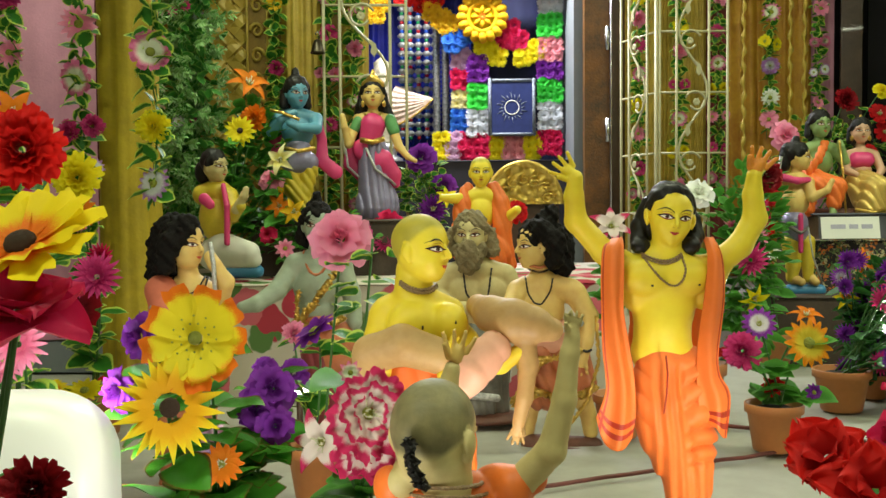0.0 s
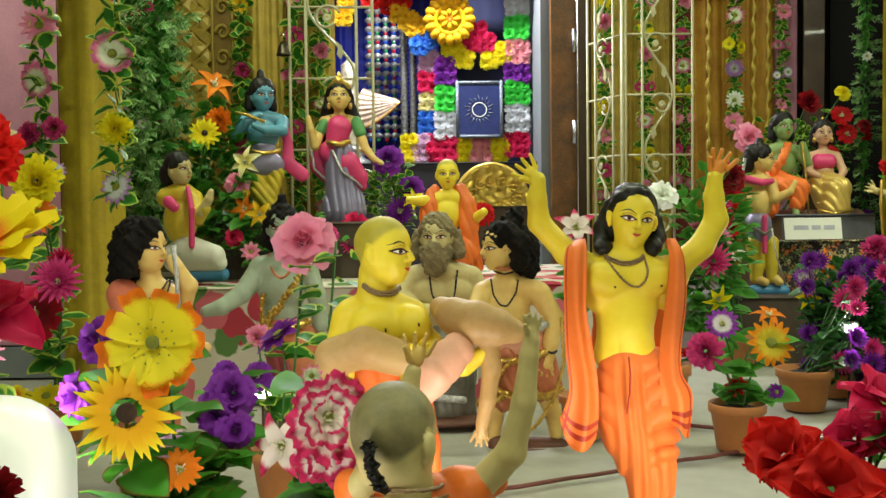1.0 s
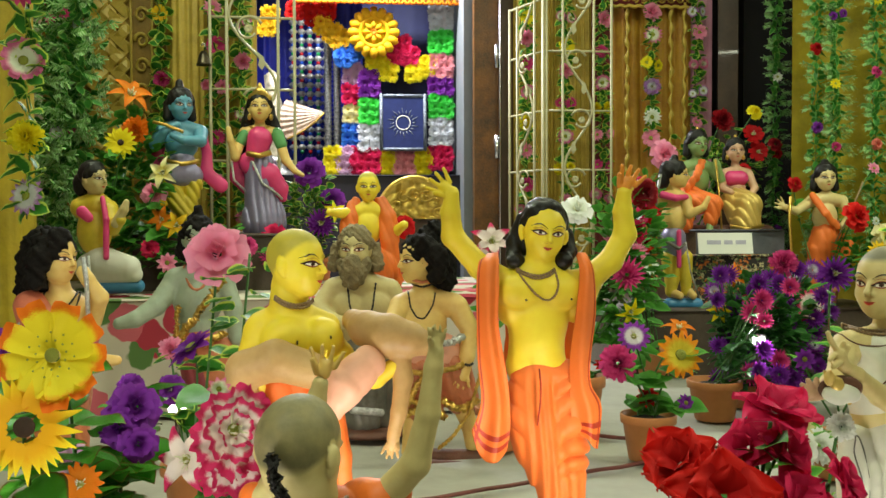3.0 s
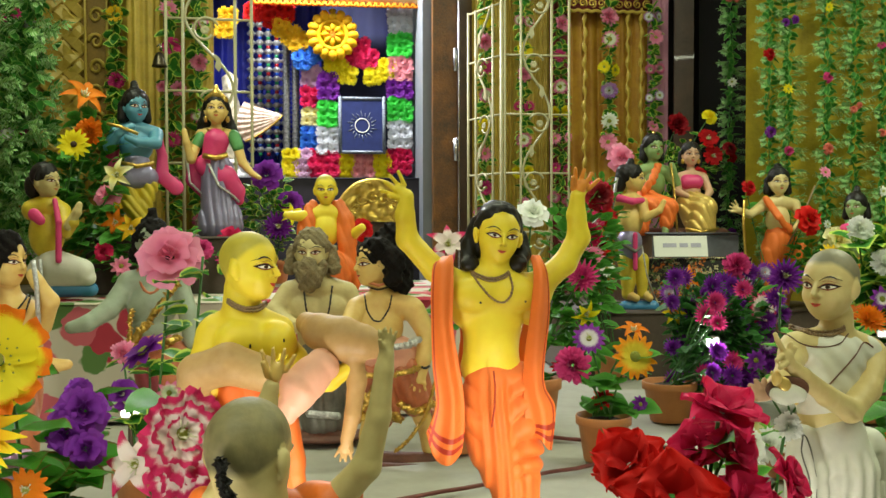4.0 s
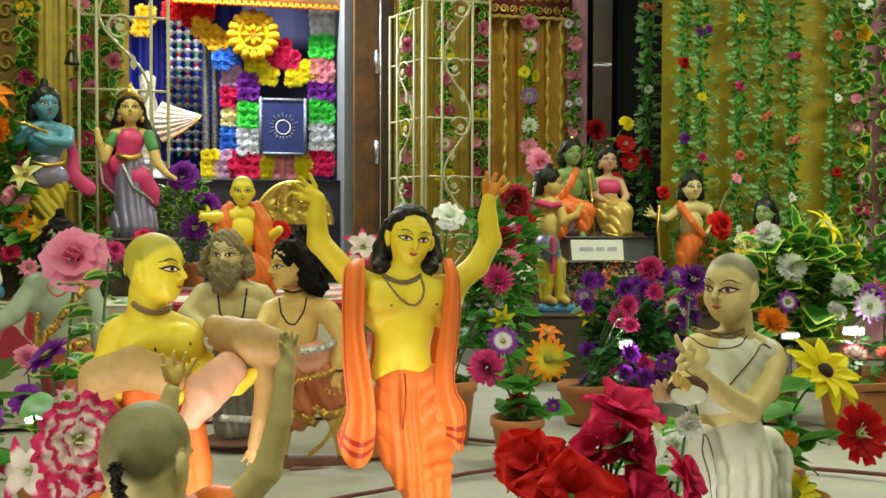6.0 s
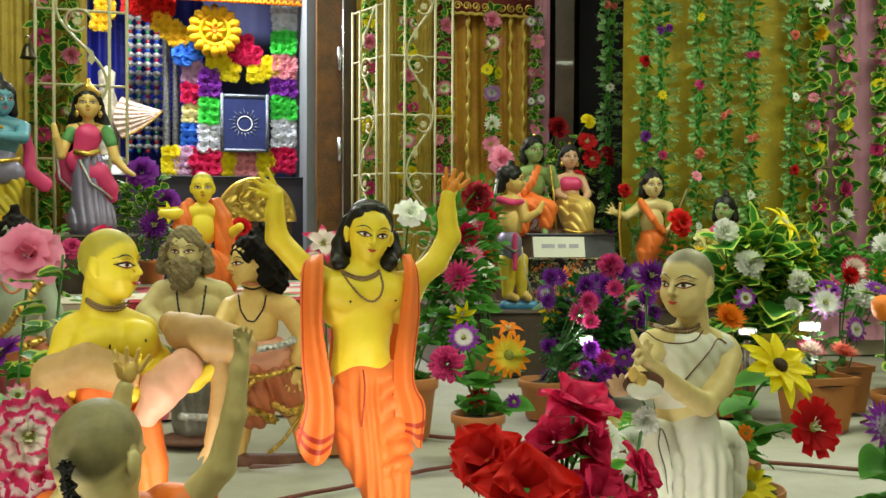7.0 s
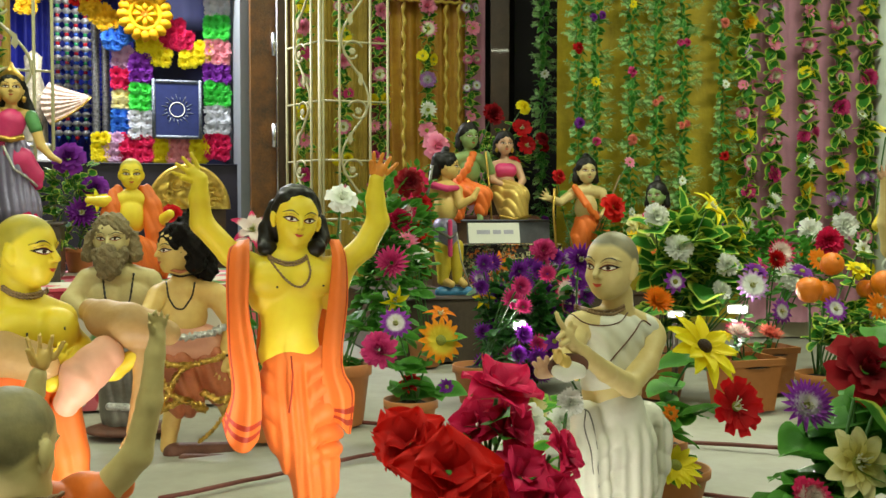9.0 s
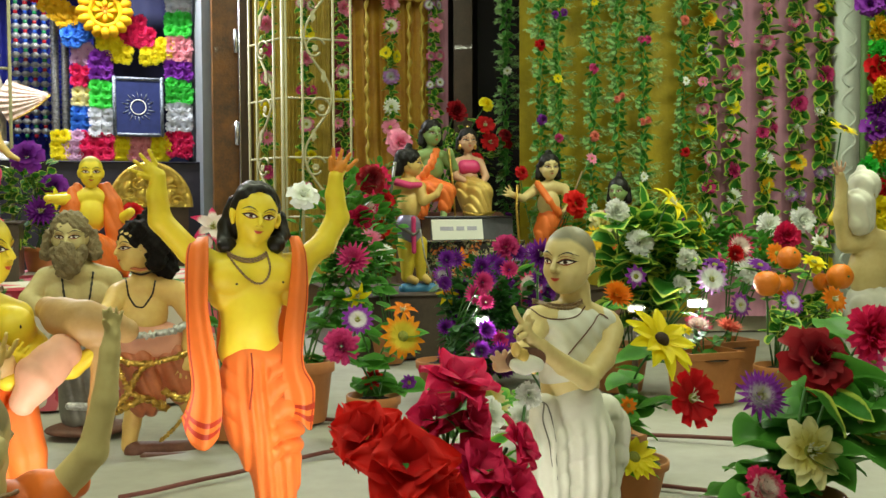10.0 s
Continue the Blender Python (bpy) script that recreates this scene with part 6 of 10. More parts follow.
f.done("clay_statue", (-0.323, 4.97, 0.75), "lady statue with gold crown, pink wrap and lavender skirt", "statue", "")

# beard
f = Figure(0.0048, 0.009)
f.ripple(BEARD, 0.005, 120, -1)
f.head(SKIN_OLIVE, (0, 0, 0.654), 0.0799, -10, 0, BEARD, "mane")
f.ell(BEARD, (-0.013, -0.07, 0.574), (0.0419, 0.032, 0.0679))
f.chain(BEARD, (-0.049, -0.04, 0.604, 0.022), (-0.025, -0.06, 0.547, 0.026))
f.chain(BEARD, (0.038, -0.04, 0.603, 0.024), (0.008, -0.06, 0.547, 0.026))
f.chain(SKIN_OLIVE, (0.011, 0.02, 0.59, 0.0325), (0.019, 0.02, 0.548, 0.0398))
f.chain(SKIN_OLIVE, (-0.07, 0.02, 0.503, 0.047), (0.025, 0.02, 0.517, 0.0579), (0.119, 0.02, 0.495, 0.0488))
f.ell(SKIN_OLIVE, (-0.024, 0, 0.445), (0.0719, 0.0599, 0.0639))
f.ell(SKIN_OLIVE, (0.072, 0, 0.444), (0.0719, 0.0599, 0.0639))
f.ell(SKIN_OLIVE, (0.03, 0.01, 0.349), (0.0839, 0.0639, 0.0919))
f.chain(SKIN_OLIVE, (-0.08, 0.02, 0.501, 0.0434), (-0.133, -0.02, 0.437, 0.0362), (-0.072, -0.08, 0.391, 0.0271), (-0.01, -0.09, 0.392, 0.0217))
f.chain(SKIN_OLIVE, (0.128, 0.02, 0.495, 0.0452), (0.164, 0, 0.423, 0.0362), (0.146, -0.03, 0.353, 0.0307), (0.114, -0.04, 0.271, 0.0235))
f.laid(BLACK_PAINT, SKIN_OLIVE, [(-0.03, 0.53), (-0.02, 0.44), (0.02, 0.395), (0.06, 0.43), (0.075, 0.53)], 0.0045, n=40)
f.chain(GREY_CLOTH, (0.037, 0.01, 0.265, 0.0919), (0.043, 0.01, 0.138, 0.0879), (0.032, 0.01, 0.032, 0.0799))
f.chain(GREY_CLOTH, (0.096, 0.01, 0.159, 0.0479), (0.099, 0.01, 0.01, 0.0399))
f.ripple(GREY_CLOTH, 0.004, 150, 20, 2)
f.chain(SILVER, (-0.012, -0.08, 0.071, 0.014), (0.09, -0.08, 0.06, 0.014))
f.ell(BASE_BROWN, (0.052, 0, -0.026), (0.1498, 0.1099, 0.024))
f.done("clay_statue", (0.12, 3.71, 0.04), "olive statue of a bearded elder with brown hair", "statue", "")

# archer
f = Figure(0.0048, 0.009)
f.ripple(HAIR_FUZZ, 0.009, 95, -1)
f.head(SKIN_CREAM, (0, 0, 0.664), 0.0785, -66, 0, HAIR_FUZZ, "cap")
f.ell(HAIR_FUZZ, (0.064, 0.06, 0.652), (0.0728, 0.0655, 0.091))
f.chain(HAIR_FUZZ, (0.037, 0.04, 0.739, 0.0437), (0.056, 0.04, 0.772, 0.0291))
f.chain(HAIR_FUZZ, (0.085, 0.04, 0.672, 0.051), (0.087, 0.03, 0.595, 0.0437))
f.chain(HAIR_FUZZ, (0.009, -0.05, 0.723, 0.0328), (0.062, -0.08, 0.686, 0.0328), (0.057, -0.07, 0.62, 0.0328))
f.chain(SKIN_CREAM, (0.015, 0.02, 0.612, 0.028), (0.015, 0.02, 0.558, 0.0329))
f.cord(BRICK_CLOTH, [(-0.022, -0.03, 0.6), (0.009, -0.05, 0.593), (0.042, -0.03, 0.599)], 0.0057)
f.chain(SKIN_CREAM, (-0.056, 0.02, 0.511, 0.0395), (0.025, 0.02, 0.529, 0.0527), (0.12, 0.02, 0.509, 0.0428))
f.ell(SKIN_CREAM, (0.014, 0.01, 0.448), (0.0837, 0.0582, 0.0837))
f.chain(SKIN_CREAM, (-0.063, 0, 0.507, 0.0362), (-0.096, -0.06, 0.462, 0.0264), (-0.163, -0.1, 0.461, 0.0214), (-0.209, -0.1, 0.467, 0.0165))
f.chain(SKIN_CREAM, (0.134, 0.01, 0.501, 0.0395), (0.178, 0, 0.425, 0.0329), (0.162, -0.03, 0.343, 0.0264), (0.146, -0.04, 0.278, 0.0214))
f.chain(PEACH_CLOTH, (-0.006, 0.01, 0.358, 0.0728), (0.08, 0.01, 0.348, 0.0691))
f.chain(BRICK_CLOTH, (0.003, 0.01, 0.29, 0.0764), (0.022, 0.01, 0.175, 0.0691))
f.chain(BRICK_CLOTH, (0.109, 0.01, 0.299, 0.0691), (0.147, 0.01, 0.193, 0.0546))
f.laid(BLACK_PAINT, SKIN_CREAM, [(-0.035, 0.56), (-0.03, 0.51), (-0.01, 0.475), (0.015, 0.47), (0.045, 0.51), (0.055, 0.555)], 0.0036, n=36)
f.laid(BLACK_PAINT, SKIN_CREAM, [(-0.02, 0.583), (0.01, 0.575), (0.045, 0.583)], 0.0042, n=16)
f.laid(BLACK_PAINT, SKIN_CREAM, [(0.150, 0.318), (0.165, 0.312), (0.178, 0.318)], 0.0055, n=10)
f.ripple(BRICK_CLOTH, 0.006, 130, 70, 3)
f.braid(SILVER, [(-0.072, -0.04, 0.403), (-0.042, -0.08, 0.391), (0.021, -0.1, 0.385), (0.097, -0.09, 0.395), (0.146, -0.04, 0.407)], 0.0115)
f.braid(GOLD, [(-0.081, -0.05, 0.315), (-0.034, -0.09, 0.299), (0.04, -0.1, 0.296), (0.109, -0.09, 0.309), (0.157, -0.04, 0.32)], 0.0096)
f.braid(GOLD, [(-0.080, -0.06, 0.135), (-0.040, -0.085, 0.165), (0.010, -0.095, 0.185), (0.050, -0.085, 0.165), (0.080, -0.05, 0.14)], 0.0135)
f.braid(GOLD, [(-0.089, -0.07, 0.149), (-0.043, -0.09, 0.194), (-0.007, -0.1, 0.27), (0.027, -0.1, 0.296)], 0.0115)
f.braid(GOLD, [(-0.07, -0.08, 0.286), (-0.035, -0.1, 0.214), (0.008, -0.1, 0.177)], 0.0096)
f.braid(GOLD, [(0.071, -0.1, 0.206), (0.108, -0.1, 0.18), (0.155, -0.08, 0.172), (0.193, -0.05, 0.196)], 0.0134)
f.braid(GOLD, [(0.191, -0.08, 0.434), (0.198, -0.09, 0.285), (0.161, -0.09, 0.155), (0.106, -0.08, 0.078), (0.061, -0.07, 0.038)], 0.0067)
f.chain(SKIN_CREAM, (0.147, 0.01, 0.174, 0.0362), (0.175, 0.01, 0.096, 0.028), (0.185, 0.01, 0.028, 0.0247))
f.chain(SKIN_CREAM, (-0.006, 0.02, 0.173, 0.0362), (-0.025, 0.02, 0.076, 0.028), (-0.035, 0.02, 0.008, 0.0247))
f.chain(SKIN_CREAM, (0.144, -0.04, 0.278, 0.0148), (0.142, -0.04, 0.265, 0.0156))
f.chain(SKIN_CREAM, (0.158, -0.04, 0.264, 0.0068), (0.166, -0.05, 0.238, 0.0053))
f.chain(SKIN_CREAM, (0.148, -0.04, 0.266, 0.0068), (0.146, -0.05, 0.234, 0.0053))
f.chain(SKIN_CREAM, (0.137, -0.04, 0.267, 0.0068), (0.127, -0.05, 0.237, 0.0053))
f.chain(SKIN_CREAM, (0.127, -0.04, 0.269, 0.0068), (0.109, -0.05, 0.246, 0.0053))
f.chain(SKIN_CREAM, (0.157, -0.04, 0.276, 0.0089), (0.163, -0.06, 0.259, 0.0067))
f.chain(BASE_BROWN, (-0.018, 0, -0.007, 0.0328), (0.193, 0, -0.018, 0.0328))
f.chain(BASE_BROWN, (0.014, -0.06, -0.021, 0.0218), (0.165, -0.06, -0.033, 0.0218))
f.done("clay_statue", (0.329, 3.38, 0), "cream archer statue with bushy black hair and brick cloth", "statue", "")

# monk
f = Figure(0.0046, 0.006)
f.head(SKIN_YELLOW, (0, 0, 0.454), 0.0719, 0, 0, True, "shaved")
f.chain(SKIN_YELLOW, (0, 0.01, 0.401, 0.0223), (0, 0.01, 0.367, 0.0263))
f.chain(SKIN_YELLOW, (-0.069, 0.01, 0.336, 0.0364), (0, 0.01, 0.348, 0.0445), (0.076, 0.01, 0.334, 0.0364))
f.ell(SKIN_YELLOW, (-0.001, 0, 0.266), (0.0687, 0.0504, 0.0825))
f.chain(SKIN_YELLOW, (-0.083, 0, 0.33, 0.0304), (-0.136, -0.05, 0.331, 0.0223), (-0.18, -0.08, 0.336, 0.0162))
f.chain(SKIN_YELLOW, (0.087, 0.01, 0.321, 0.0324), (0.122, -0.02, 0.242, 0.0263), (0.163, -0.07, 0.276, 0.0202))
f.chain(SAFFRON, (-0.060, 0.01, 0.375, 0.030), (-0.088, -0.02, 0.31, 0.040), (-0.094, -0.03, 0.20, 0.042), (-0.085, -0.02, 0.11, 0.040), flat=1.6)
f.chain(SAFFRON, (0.060, 0.01, 0.380, 0.030), (0.090, -0.02, 0.31, 0.042), (0.098, -0.03, 0.20, 0.044), (0.101, -0.02, 0.09, 0.044), (0.127, 0, 0.016, 0.0366), flat=1.6)
f.chain(SAFFRON, (-0.058, 0, 0.098, 0.0825), (0.074, 0, 0.083, 0.0779), (0.006, -0.06, 0.126, 0.0596))
f.ripple(SAFFRON, 0.004, 150, 60, 2)
f.chain(BASE_BROWN, (-0.085, 0, -0.003, 0.0321), (0.1, 0, -0.005, 0.0321))
f.done("clay_statue", (0.196, 4.7, 0.5), "seated yellow monk statue with orange shawl", "statue", "")

# stander
f = Figure(0.0046, 0.006)
f.ripple(HAIR, 0.0009, 260, 40, 6.0)
f.head(SKIN_CREAM, (0, 0, 0.689), 0.0696, 68, 0, HAIR, "cap")
f.chain(HAIR, (-0.044, 0.02, 0.726, 0.0399), (-0.069, 0.02, 0.65, 0.0349))
f.chain(HAIR, (-0.013, 0.02, 0.756, 0.025), (-0.006, 0.02, 0.78, 0.02))
f.chain(SKIN_CREAM, (-0.006, 0.01, 0.635, 0.0221), (-0.006, 0.01, 0.598, 0.0265))
f.chain(SKIN_CREAM, (-0.072, 0.01, 0.568, 0.0353), (0, 0.01, 0.574, 0.0441), (0.054, 0.01, 0.559, 0.0331))
f.ell(SKIN_CREAM, (-0.009, 0.01, 0.468), (0.0674, 0.0549, 0.0848))
f.chain(PINK_CLOTH, (-0.098, -0.03, 0.588, 0.02), (-0.023, -0.06, 0.567, 0.0175), (0.037, -0.04, 0.573, 0.015))
f.chain(SKIN_CREAM, (0.044, -0.02, 0.55, 0.0309), (0.053, -0.05, 0.483, 0.0243), (0.117, -0.08, 0.519, 0.0176), (0.142, -0.08, 0.567, 0.0132))
f.chain(LAVENDER, (-0.015, 0.01, 0.356, 0.0674), (-0.008, 0.01, 0.302, 0.0624))
f.chain(YELLOW_CLOTH, (-0.03, 0.01, 0.256, 0.0499), (-0.02, 0.01, 0.135, 0.0374), (-0.026, 0.01, 0.074, 0.0299))
f.chain(YELLOW_CLOTH, (0.046, 0, 0.256, 0.0424), (0.052, 0, 0.15, 0.0324), (0.053, 0, 0.074, 0.025))
f.chain(PINK_CLOTH, (-0.007, -0.06, 0.393, 0.0125), (-0.006, -0.06, 0.214, 0.0125))
f.cord(GREY_CLOTH, [(-0.101, -0.04, 0.692), (-0.129, -0.05, 0.543), (-0.113, -0.06, 0.364), (-0.01, -0.07, 0.304), (0.031, -0.06, 0.333)], 0.0102)
f.cord(SILVER, [(0.027, -0.07, 0.334), (0.053, -0.07, 0.184), (0.101, -0.07, 0.048)], 0.0044)
f.chain(SKIN_CREAM, (-0.026, 0.01, 0.074, 0.0265), (0.011, -0.03, 0.055, 0.0198))
f.chain(SKIN_CREAM, (0.056, 0.01, 0.088, 0.0243), (0.083, -0.03, 0.054, 0.0198))
f.chain(BASE_BLUE, (-0.042, 0, 0.011, 0.0299), (0.116, 0, 0.009, 0.0299))
f.done("clay_statue", (1.827, 5.12, 0.34), "standing cream archer statue with folded hands on blue base", "statue", "")

# greenking
f = Figure(0.0046, 0.006)
f.ripple(HAIR, 0.0009, 260, 40, 6.0)
f.head(SKIN_GREEN, (0, 0, 0.481), 0.0748, 10, 0, HAIR, "long")
f.chain(GOLD, (0, 0, 0.55, 0.0161), (0.003, 0, 0.572, 0.008))
f.chain(SKIN_GREEN, (-0.003, 0.01, 0.417, 0.0237), (-0.003, 0.01, 0.385, 0.0284))
f.chain(SKIN_GREEN, (-0.071, 0.01, 0.345, 0.0355), (-0.002, 0.01, 0.362, 0.045), (0.08, 0.01, 0.346, 0.0355))
f.ell(SKIN_GREEN, (0.001, 0, 0.28), (0.0697, 0.0536, 0.0751))
f.chain(SKIN_GREEN, (0.083, 0, 0.339, 0.0332), (0.127, -0.03, 0.28, 0.0261), (0.098, -0.05, 0.36, 0.019), (0.091, -0.05, 0.382, 0.0166))
f.chain(ORANGE, (0.017, -0.03, 0.376, 0.0214), (-0.034, -0.08, 0.293, 0.0214), (-0.081, -0.07, 0.229, 0.0214), flat=1.6)
f.chain(ORANGE, (-0.039, 0, 0.182, 0.0697), (-0.024, -0.1, 0.142, 0.059))
f.chain(ORANGE, (-0.01, -0.06, 0.165, 0.0536), (0.045, -0.14, 0.141, 0.0482), (0.029, -0.14, 0.052, 0.0375))
f.chain(ORANGE, (-0.084, -0.08, 0.148, 0.0536), (-0.101, -0.1, 0.02, 0.0375))
f.ripple(ORANGE, 0.004, 150, 80, 2)
f.chain(SKIN_GREEN, (0.022, -0.14, 0.052, 0.019), (0.015, -0.16, -0.005, 0.019))
f.cord(GOLD, [(0.077, -0.08, 0.39), (0.086, -0.12, 0.18), (0.1, -0.14, -0.124)], 0.0062)
f.chain(BASE_BROWN, (-0.073, 0, -0.029, 0.0536), (0.133, 0, -0.03, 0.0536))
f.done("clay_statue", (2.076, 5.5, 0.74), "seated green statue in orange cloth with small crown", "statue", "")

# queen
f = Figure(0.0046, 0.006)
f.ripple(HAIR, 0.0009, 260, 40, 6.0)
f.head(SKIN_ROSE, (0, 0, 0.445), 0.0686, -6, 0, HAIR, "long")
f.chain(GOLD, (-0.001, 0, 0.504, 0.0134), (-0.001, 0, 0.527, 0.008))
f.chain(SKIN_ROSE, (0.004, 0.01, 0.387, 0.0213), (0.004, 0.01, 0.354, 0.0261))
f.chain(SKIN_ROSE, (-0.061, 0.01, 0.314, 0.0284), (0.004, 0.01, 0.324, 0.0379), (0.077, 0.01, 0.315, 0.0284))
f.chain(PINK_CLOTH, (-0.032, -0.02, 0.287, 0.0429), (0.024, -0.02, 0.287, 0.0429))
f.ell(SKIN_ROSE, (0.004, 0, 0.232), (0.0563, 0.0456, 0.0482))
f.chain(SKIN_ROSE, (0.08, 0, 0.308, 0.0261), (0.099, -0.04, 0.231, 0.0213), (0.055, -0.08, 0.181, 0.0166))
f.chain(SKIN_ROSE, (-0.072, 0, 0.307, 0.0261), (-0.094, -0.04, 0.231, 0.0213), (-0.055, -0.08, 0.207, 0.0166))
f.chain(GOLD_CLOTH, (0.003, -0.02, 0.166, 0.0697), (0.031, -0.12, 0.132, 0.0697), (0.015, -0.12, 0.052, 0.0751), (0.015, -0.12, 0.026, 0.0804))
f.chain(GOLD_CLOTH, (-0.039, -0.04, 0.166, 0.0536), (-0.02, -0.08, 0.068, 0.0536))
f.ripple(GOLD_CLOTH, 0.005, 160, 60, 1.5)
f.cord(GOLD, [(-0.116, -0.22, 0.021), (-0.034, -0.24, 0.002), (0.074, -0.22, 0.02)], 0.0094)
f.ell(GOLD, (-0.064, -0.04, 0.403), (0.0107, 0.0107, 0.0161))
f.ell(GOLD, (0.032, -0.04, 0.404), (0.0107, 0.0107, 0.0161))
f.chain(BASE_BROWN, (-0.107, -0.04, -0.029, 0.0536), (0.169, -0.04, -0.03, 0.0536))
f.done("clay_statue", (2.3, 5.5, 0.74), "seated lady statue in pink blouse and gold skirt", "statue", "")

# orangearcher
f = Figure(0.0046, 0.006)
f.ripple(HAIR, 0.0009, 260, 40, 6.0)
f.head(SKIN_PALE, (0, 0, 0.659), 0.0737, -8, 0, HAIR, "long")
f.chain(HAIR, (0.013, 0.02, 0.723, 0.0279), (0.006, 0.02, 0.742, 0.0203))
f.chain(SKIN_PALE, (0.009, 0.01, 0.596, 0.0224), (0.009, 0.01, 0.565, 0.0269))
f.chain(SKIN_PALE, (-0.072, 0.01, 0.533, 0.0336), (0.009, 0.01, 0.546, 0.0426), (0.098, 0.01, 0.533, 0.0336))
f.ell(SKIN_PALE, (-0.002, 0, 0.448), (0.0684, 0.0507, 0.0811))
f.chain(SKIN_PALE, (-0.09, 0, 0.526, 0.0291), (-0.182, -0.04, 0.479, 0.0224), (-0.258, -0.06, 0.5, 0.0179))
f.chain(SKIN_PALE, (-0.264, -0.06, 0.507, 0.0134), (-0.276, -0.06, 0.514, 0.0141))
f.chain(SKIN_PALE, (-0.284, -0.06, 0.498, 0.0062), (-0.32, -0.07, 0.501, 0.0048))
f.chain(SKIN_PALE, (-0.277, -0.06, 0.508, 0.0062), (-0.313, -0.07, 0.522, 0.0048))
f.chain(SKIN_PALE, (-0.271, -0.06, 0.518, 0.0062), (-0.301, -0.07, 0.539, 0.0048))
f.chain(SKIN_PALE, (-0.264, -0.06, 0.527, 0.0062), (-0.284, -0.07, 0.553, 0.0048))
f.chain(SKIN_PALE, (-0.273, -0.06, 0.494, 0.0081), (-0.305, -0.08, 0.494, 0.006))
f.chain(SKIN_PALE, (0.099, 0, 0.527, 0.0291), (0.125, -0.03, 0.448, 0.0224), (0.064, -0.07, 0.401, 0.0179))
f.chain(ORANGE, (-0.089, -0.04, 0.563, 0.0177), (-0.035, -0.08, 0.463, 0.0177), (0.031, -0.07, 0.395, 0.0177), flat=1.6)
f.chain(ORANGE, (-0.001, 0, 0.353, 0.0684), (-0.028, 0, 0.274, 0.0659), (-0.034, 0, 0.195, 0.0558))
f.chain(ORANGE, (0.057, 0, 0.321, 0.0558), (0.091, 0, 0.242, 0.0405), (0.142, 0, 0.305, 0.0203))
f.chain(ORANGE, (-0.034, 0, 0.195, 0.0558), (-0.025, 0, -0.01, 0.0405))
f.chain(SKIN_PALE, (-0.025, 0, -0.01, 0.0224), (-0.024, 0, -0.153, 0.0202))
f.ripple(ORANGE, 0.004, 150, 40, 2)
f.cord(GOLD, [(-0.234, -0.08, 0.556), (-0.244, -0.09, 0.432), (-0.227, -0.09, 0.216), (-0.216, -0.09, 0.062)], 0.0077)
f.cord(BEAD, [(0.166, -0.09, 0.635), (0.094, -0.09, 0.463), (0.011, -0.09, 0.308)], 0.0047)
f.chain(BASE_BROWN, (-0.119, 0, -0.173, 0.0304), (0.078, 0, -0.177, 0.0304))
f.done("clay_statue", (2.686, 5.2, 0.36), "pale archer statue in orange dhoti with outstretched arm", "statue", "")

# hiddenking
f = Figure(0.0048, 0.006)
f.ripple(HAIR, 0.0009, 260, 40, 6.0)
f.head(SKIN_GREEN, (0, 0, 0.477), 0.0694, -50, 0, HAIR, "topknot")
f.chain(SKIN_GREEN, (0.026, 0.01, 0.417, 0.0232), (0.026, 0.01, 0.377, 0.0274))
f.chain(PINK_CLOTH, (-0.055, 0, 0.356, 0.0334), (0.027, 0, 0.356, 0.0478), (0.11, 0, 0.347, 0.0334))
f.ell(SKIN_GREEN, (0.028, 0, 0.272), (0.0669, 0.0525, 0.0764))
f.chain(ORANGE, (0.029, 0, 0.151, 0.0669), (0.032, 0, -0.092, 0.0573))
f.chain(BASE_BROWN, (-0.033, 0, -0.212, 0.0334), (0.099, 0, -0.215, 0.0334))
f.done("clay_statue", (2.968, 4.9, 0.4), "green statue with black topknot half hidden by foliage", "statue", "")

# rightwhite
f = Figure(0.007, 0.009)
f.head(SKIN_PALE, (0, 0, 0.849), 0.0809, 165, 0, WHITE_CLOTH, "cap")
f.chain(WHITE_CLOTH, (0.011, 0.02, 0.922, 0.0293), (0.01, 0.02, 0.946, 0.0183))
f.chain(WHITE_CLOTH, (-0.048, -0.03, 0.801, 0.0622), (-0.041, -0.03, 0.724, 0.0586))
f.chain(SKIN_PALE, (0.029, 0.02, 0.74, 0.0431), (0.03, 0.02, 0.655, 0.0497))
f.chain(SKIN_PALE, (-0.06, 0.02, 0.632, 0.0464), (0.046, 0.02, 0.642, 0.0597), (0.247, 0.02, 0.602, 0.0497))
f.ell(SKIN_PALE, (0.063, 0.02, 0.507), (0.1062, 0.0732, 0.1281))
f.chain(SKIN_PALE, (-0.066, 0.02, 0.632, 0.0365), (-0.118, 0, 0.741, 0.0298), (-0.129, -0.02, 0.872, 0.0232), (-0.15, -0.03, 0.919, 0.0182))
f.chain(SKIN_ROSE, (-0.15, -0.03, 0.924, 0.0133), (-0.152, -0.03, 0.94, 0.0139))
f.chain(SKIN_ROSE, (-0.172, -0.03, 0.937, 0.0061), (-0.2, -0.04, 0.968, 0.0048))
f.chain(SKIN_ROSE, (-0.158, -0.03, 0.938, 0.0061), (-0.176, -0.04, 0.977, 0.0048))
f.chain(SKIN_ROSE, (-0.145, -0.03, 0.938, 0.0061), (-0.152, -0.04, 0.979, 0.0048))
f.chain(SKIN_ROSE, (-0.131, -0.03, 0.939, 0.0061), (-0.127, -0.04, 0.973, 0.0048))
f.chain(SKIN_ROSE, (-0.168, -0.03, 0.923, 0.008), (-0.202, -0.05, 0.944, 0.006))
f.chain(YELLOW_CLOTH, (-0.101, 0.06, 0.728, 0.0256), (-0.01, 0.08, 0.826, 0.0293))
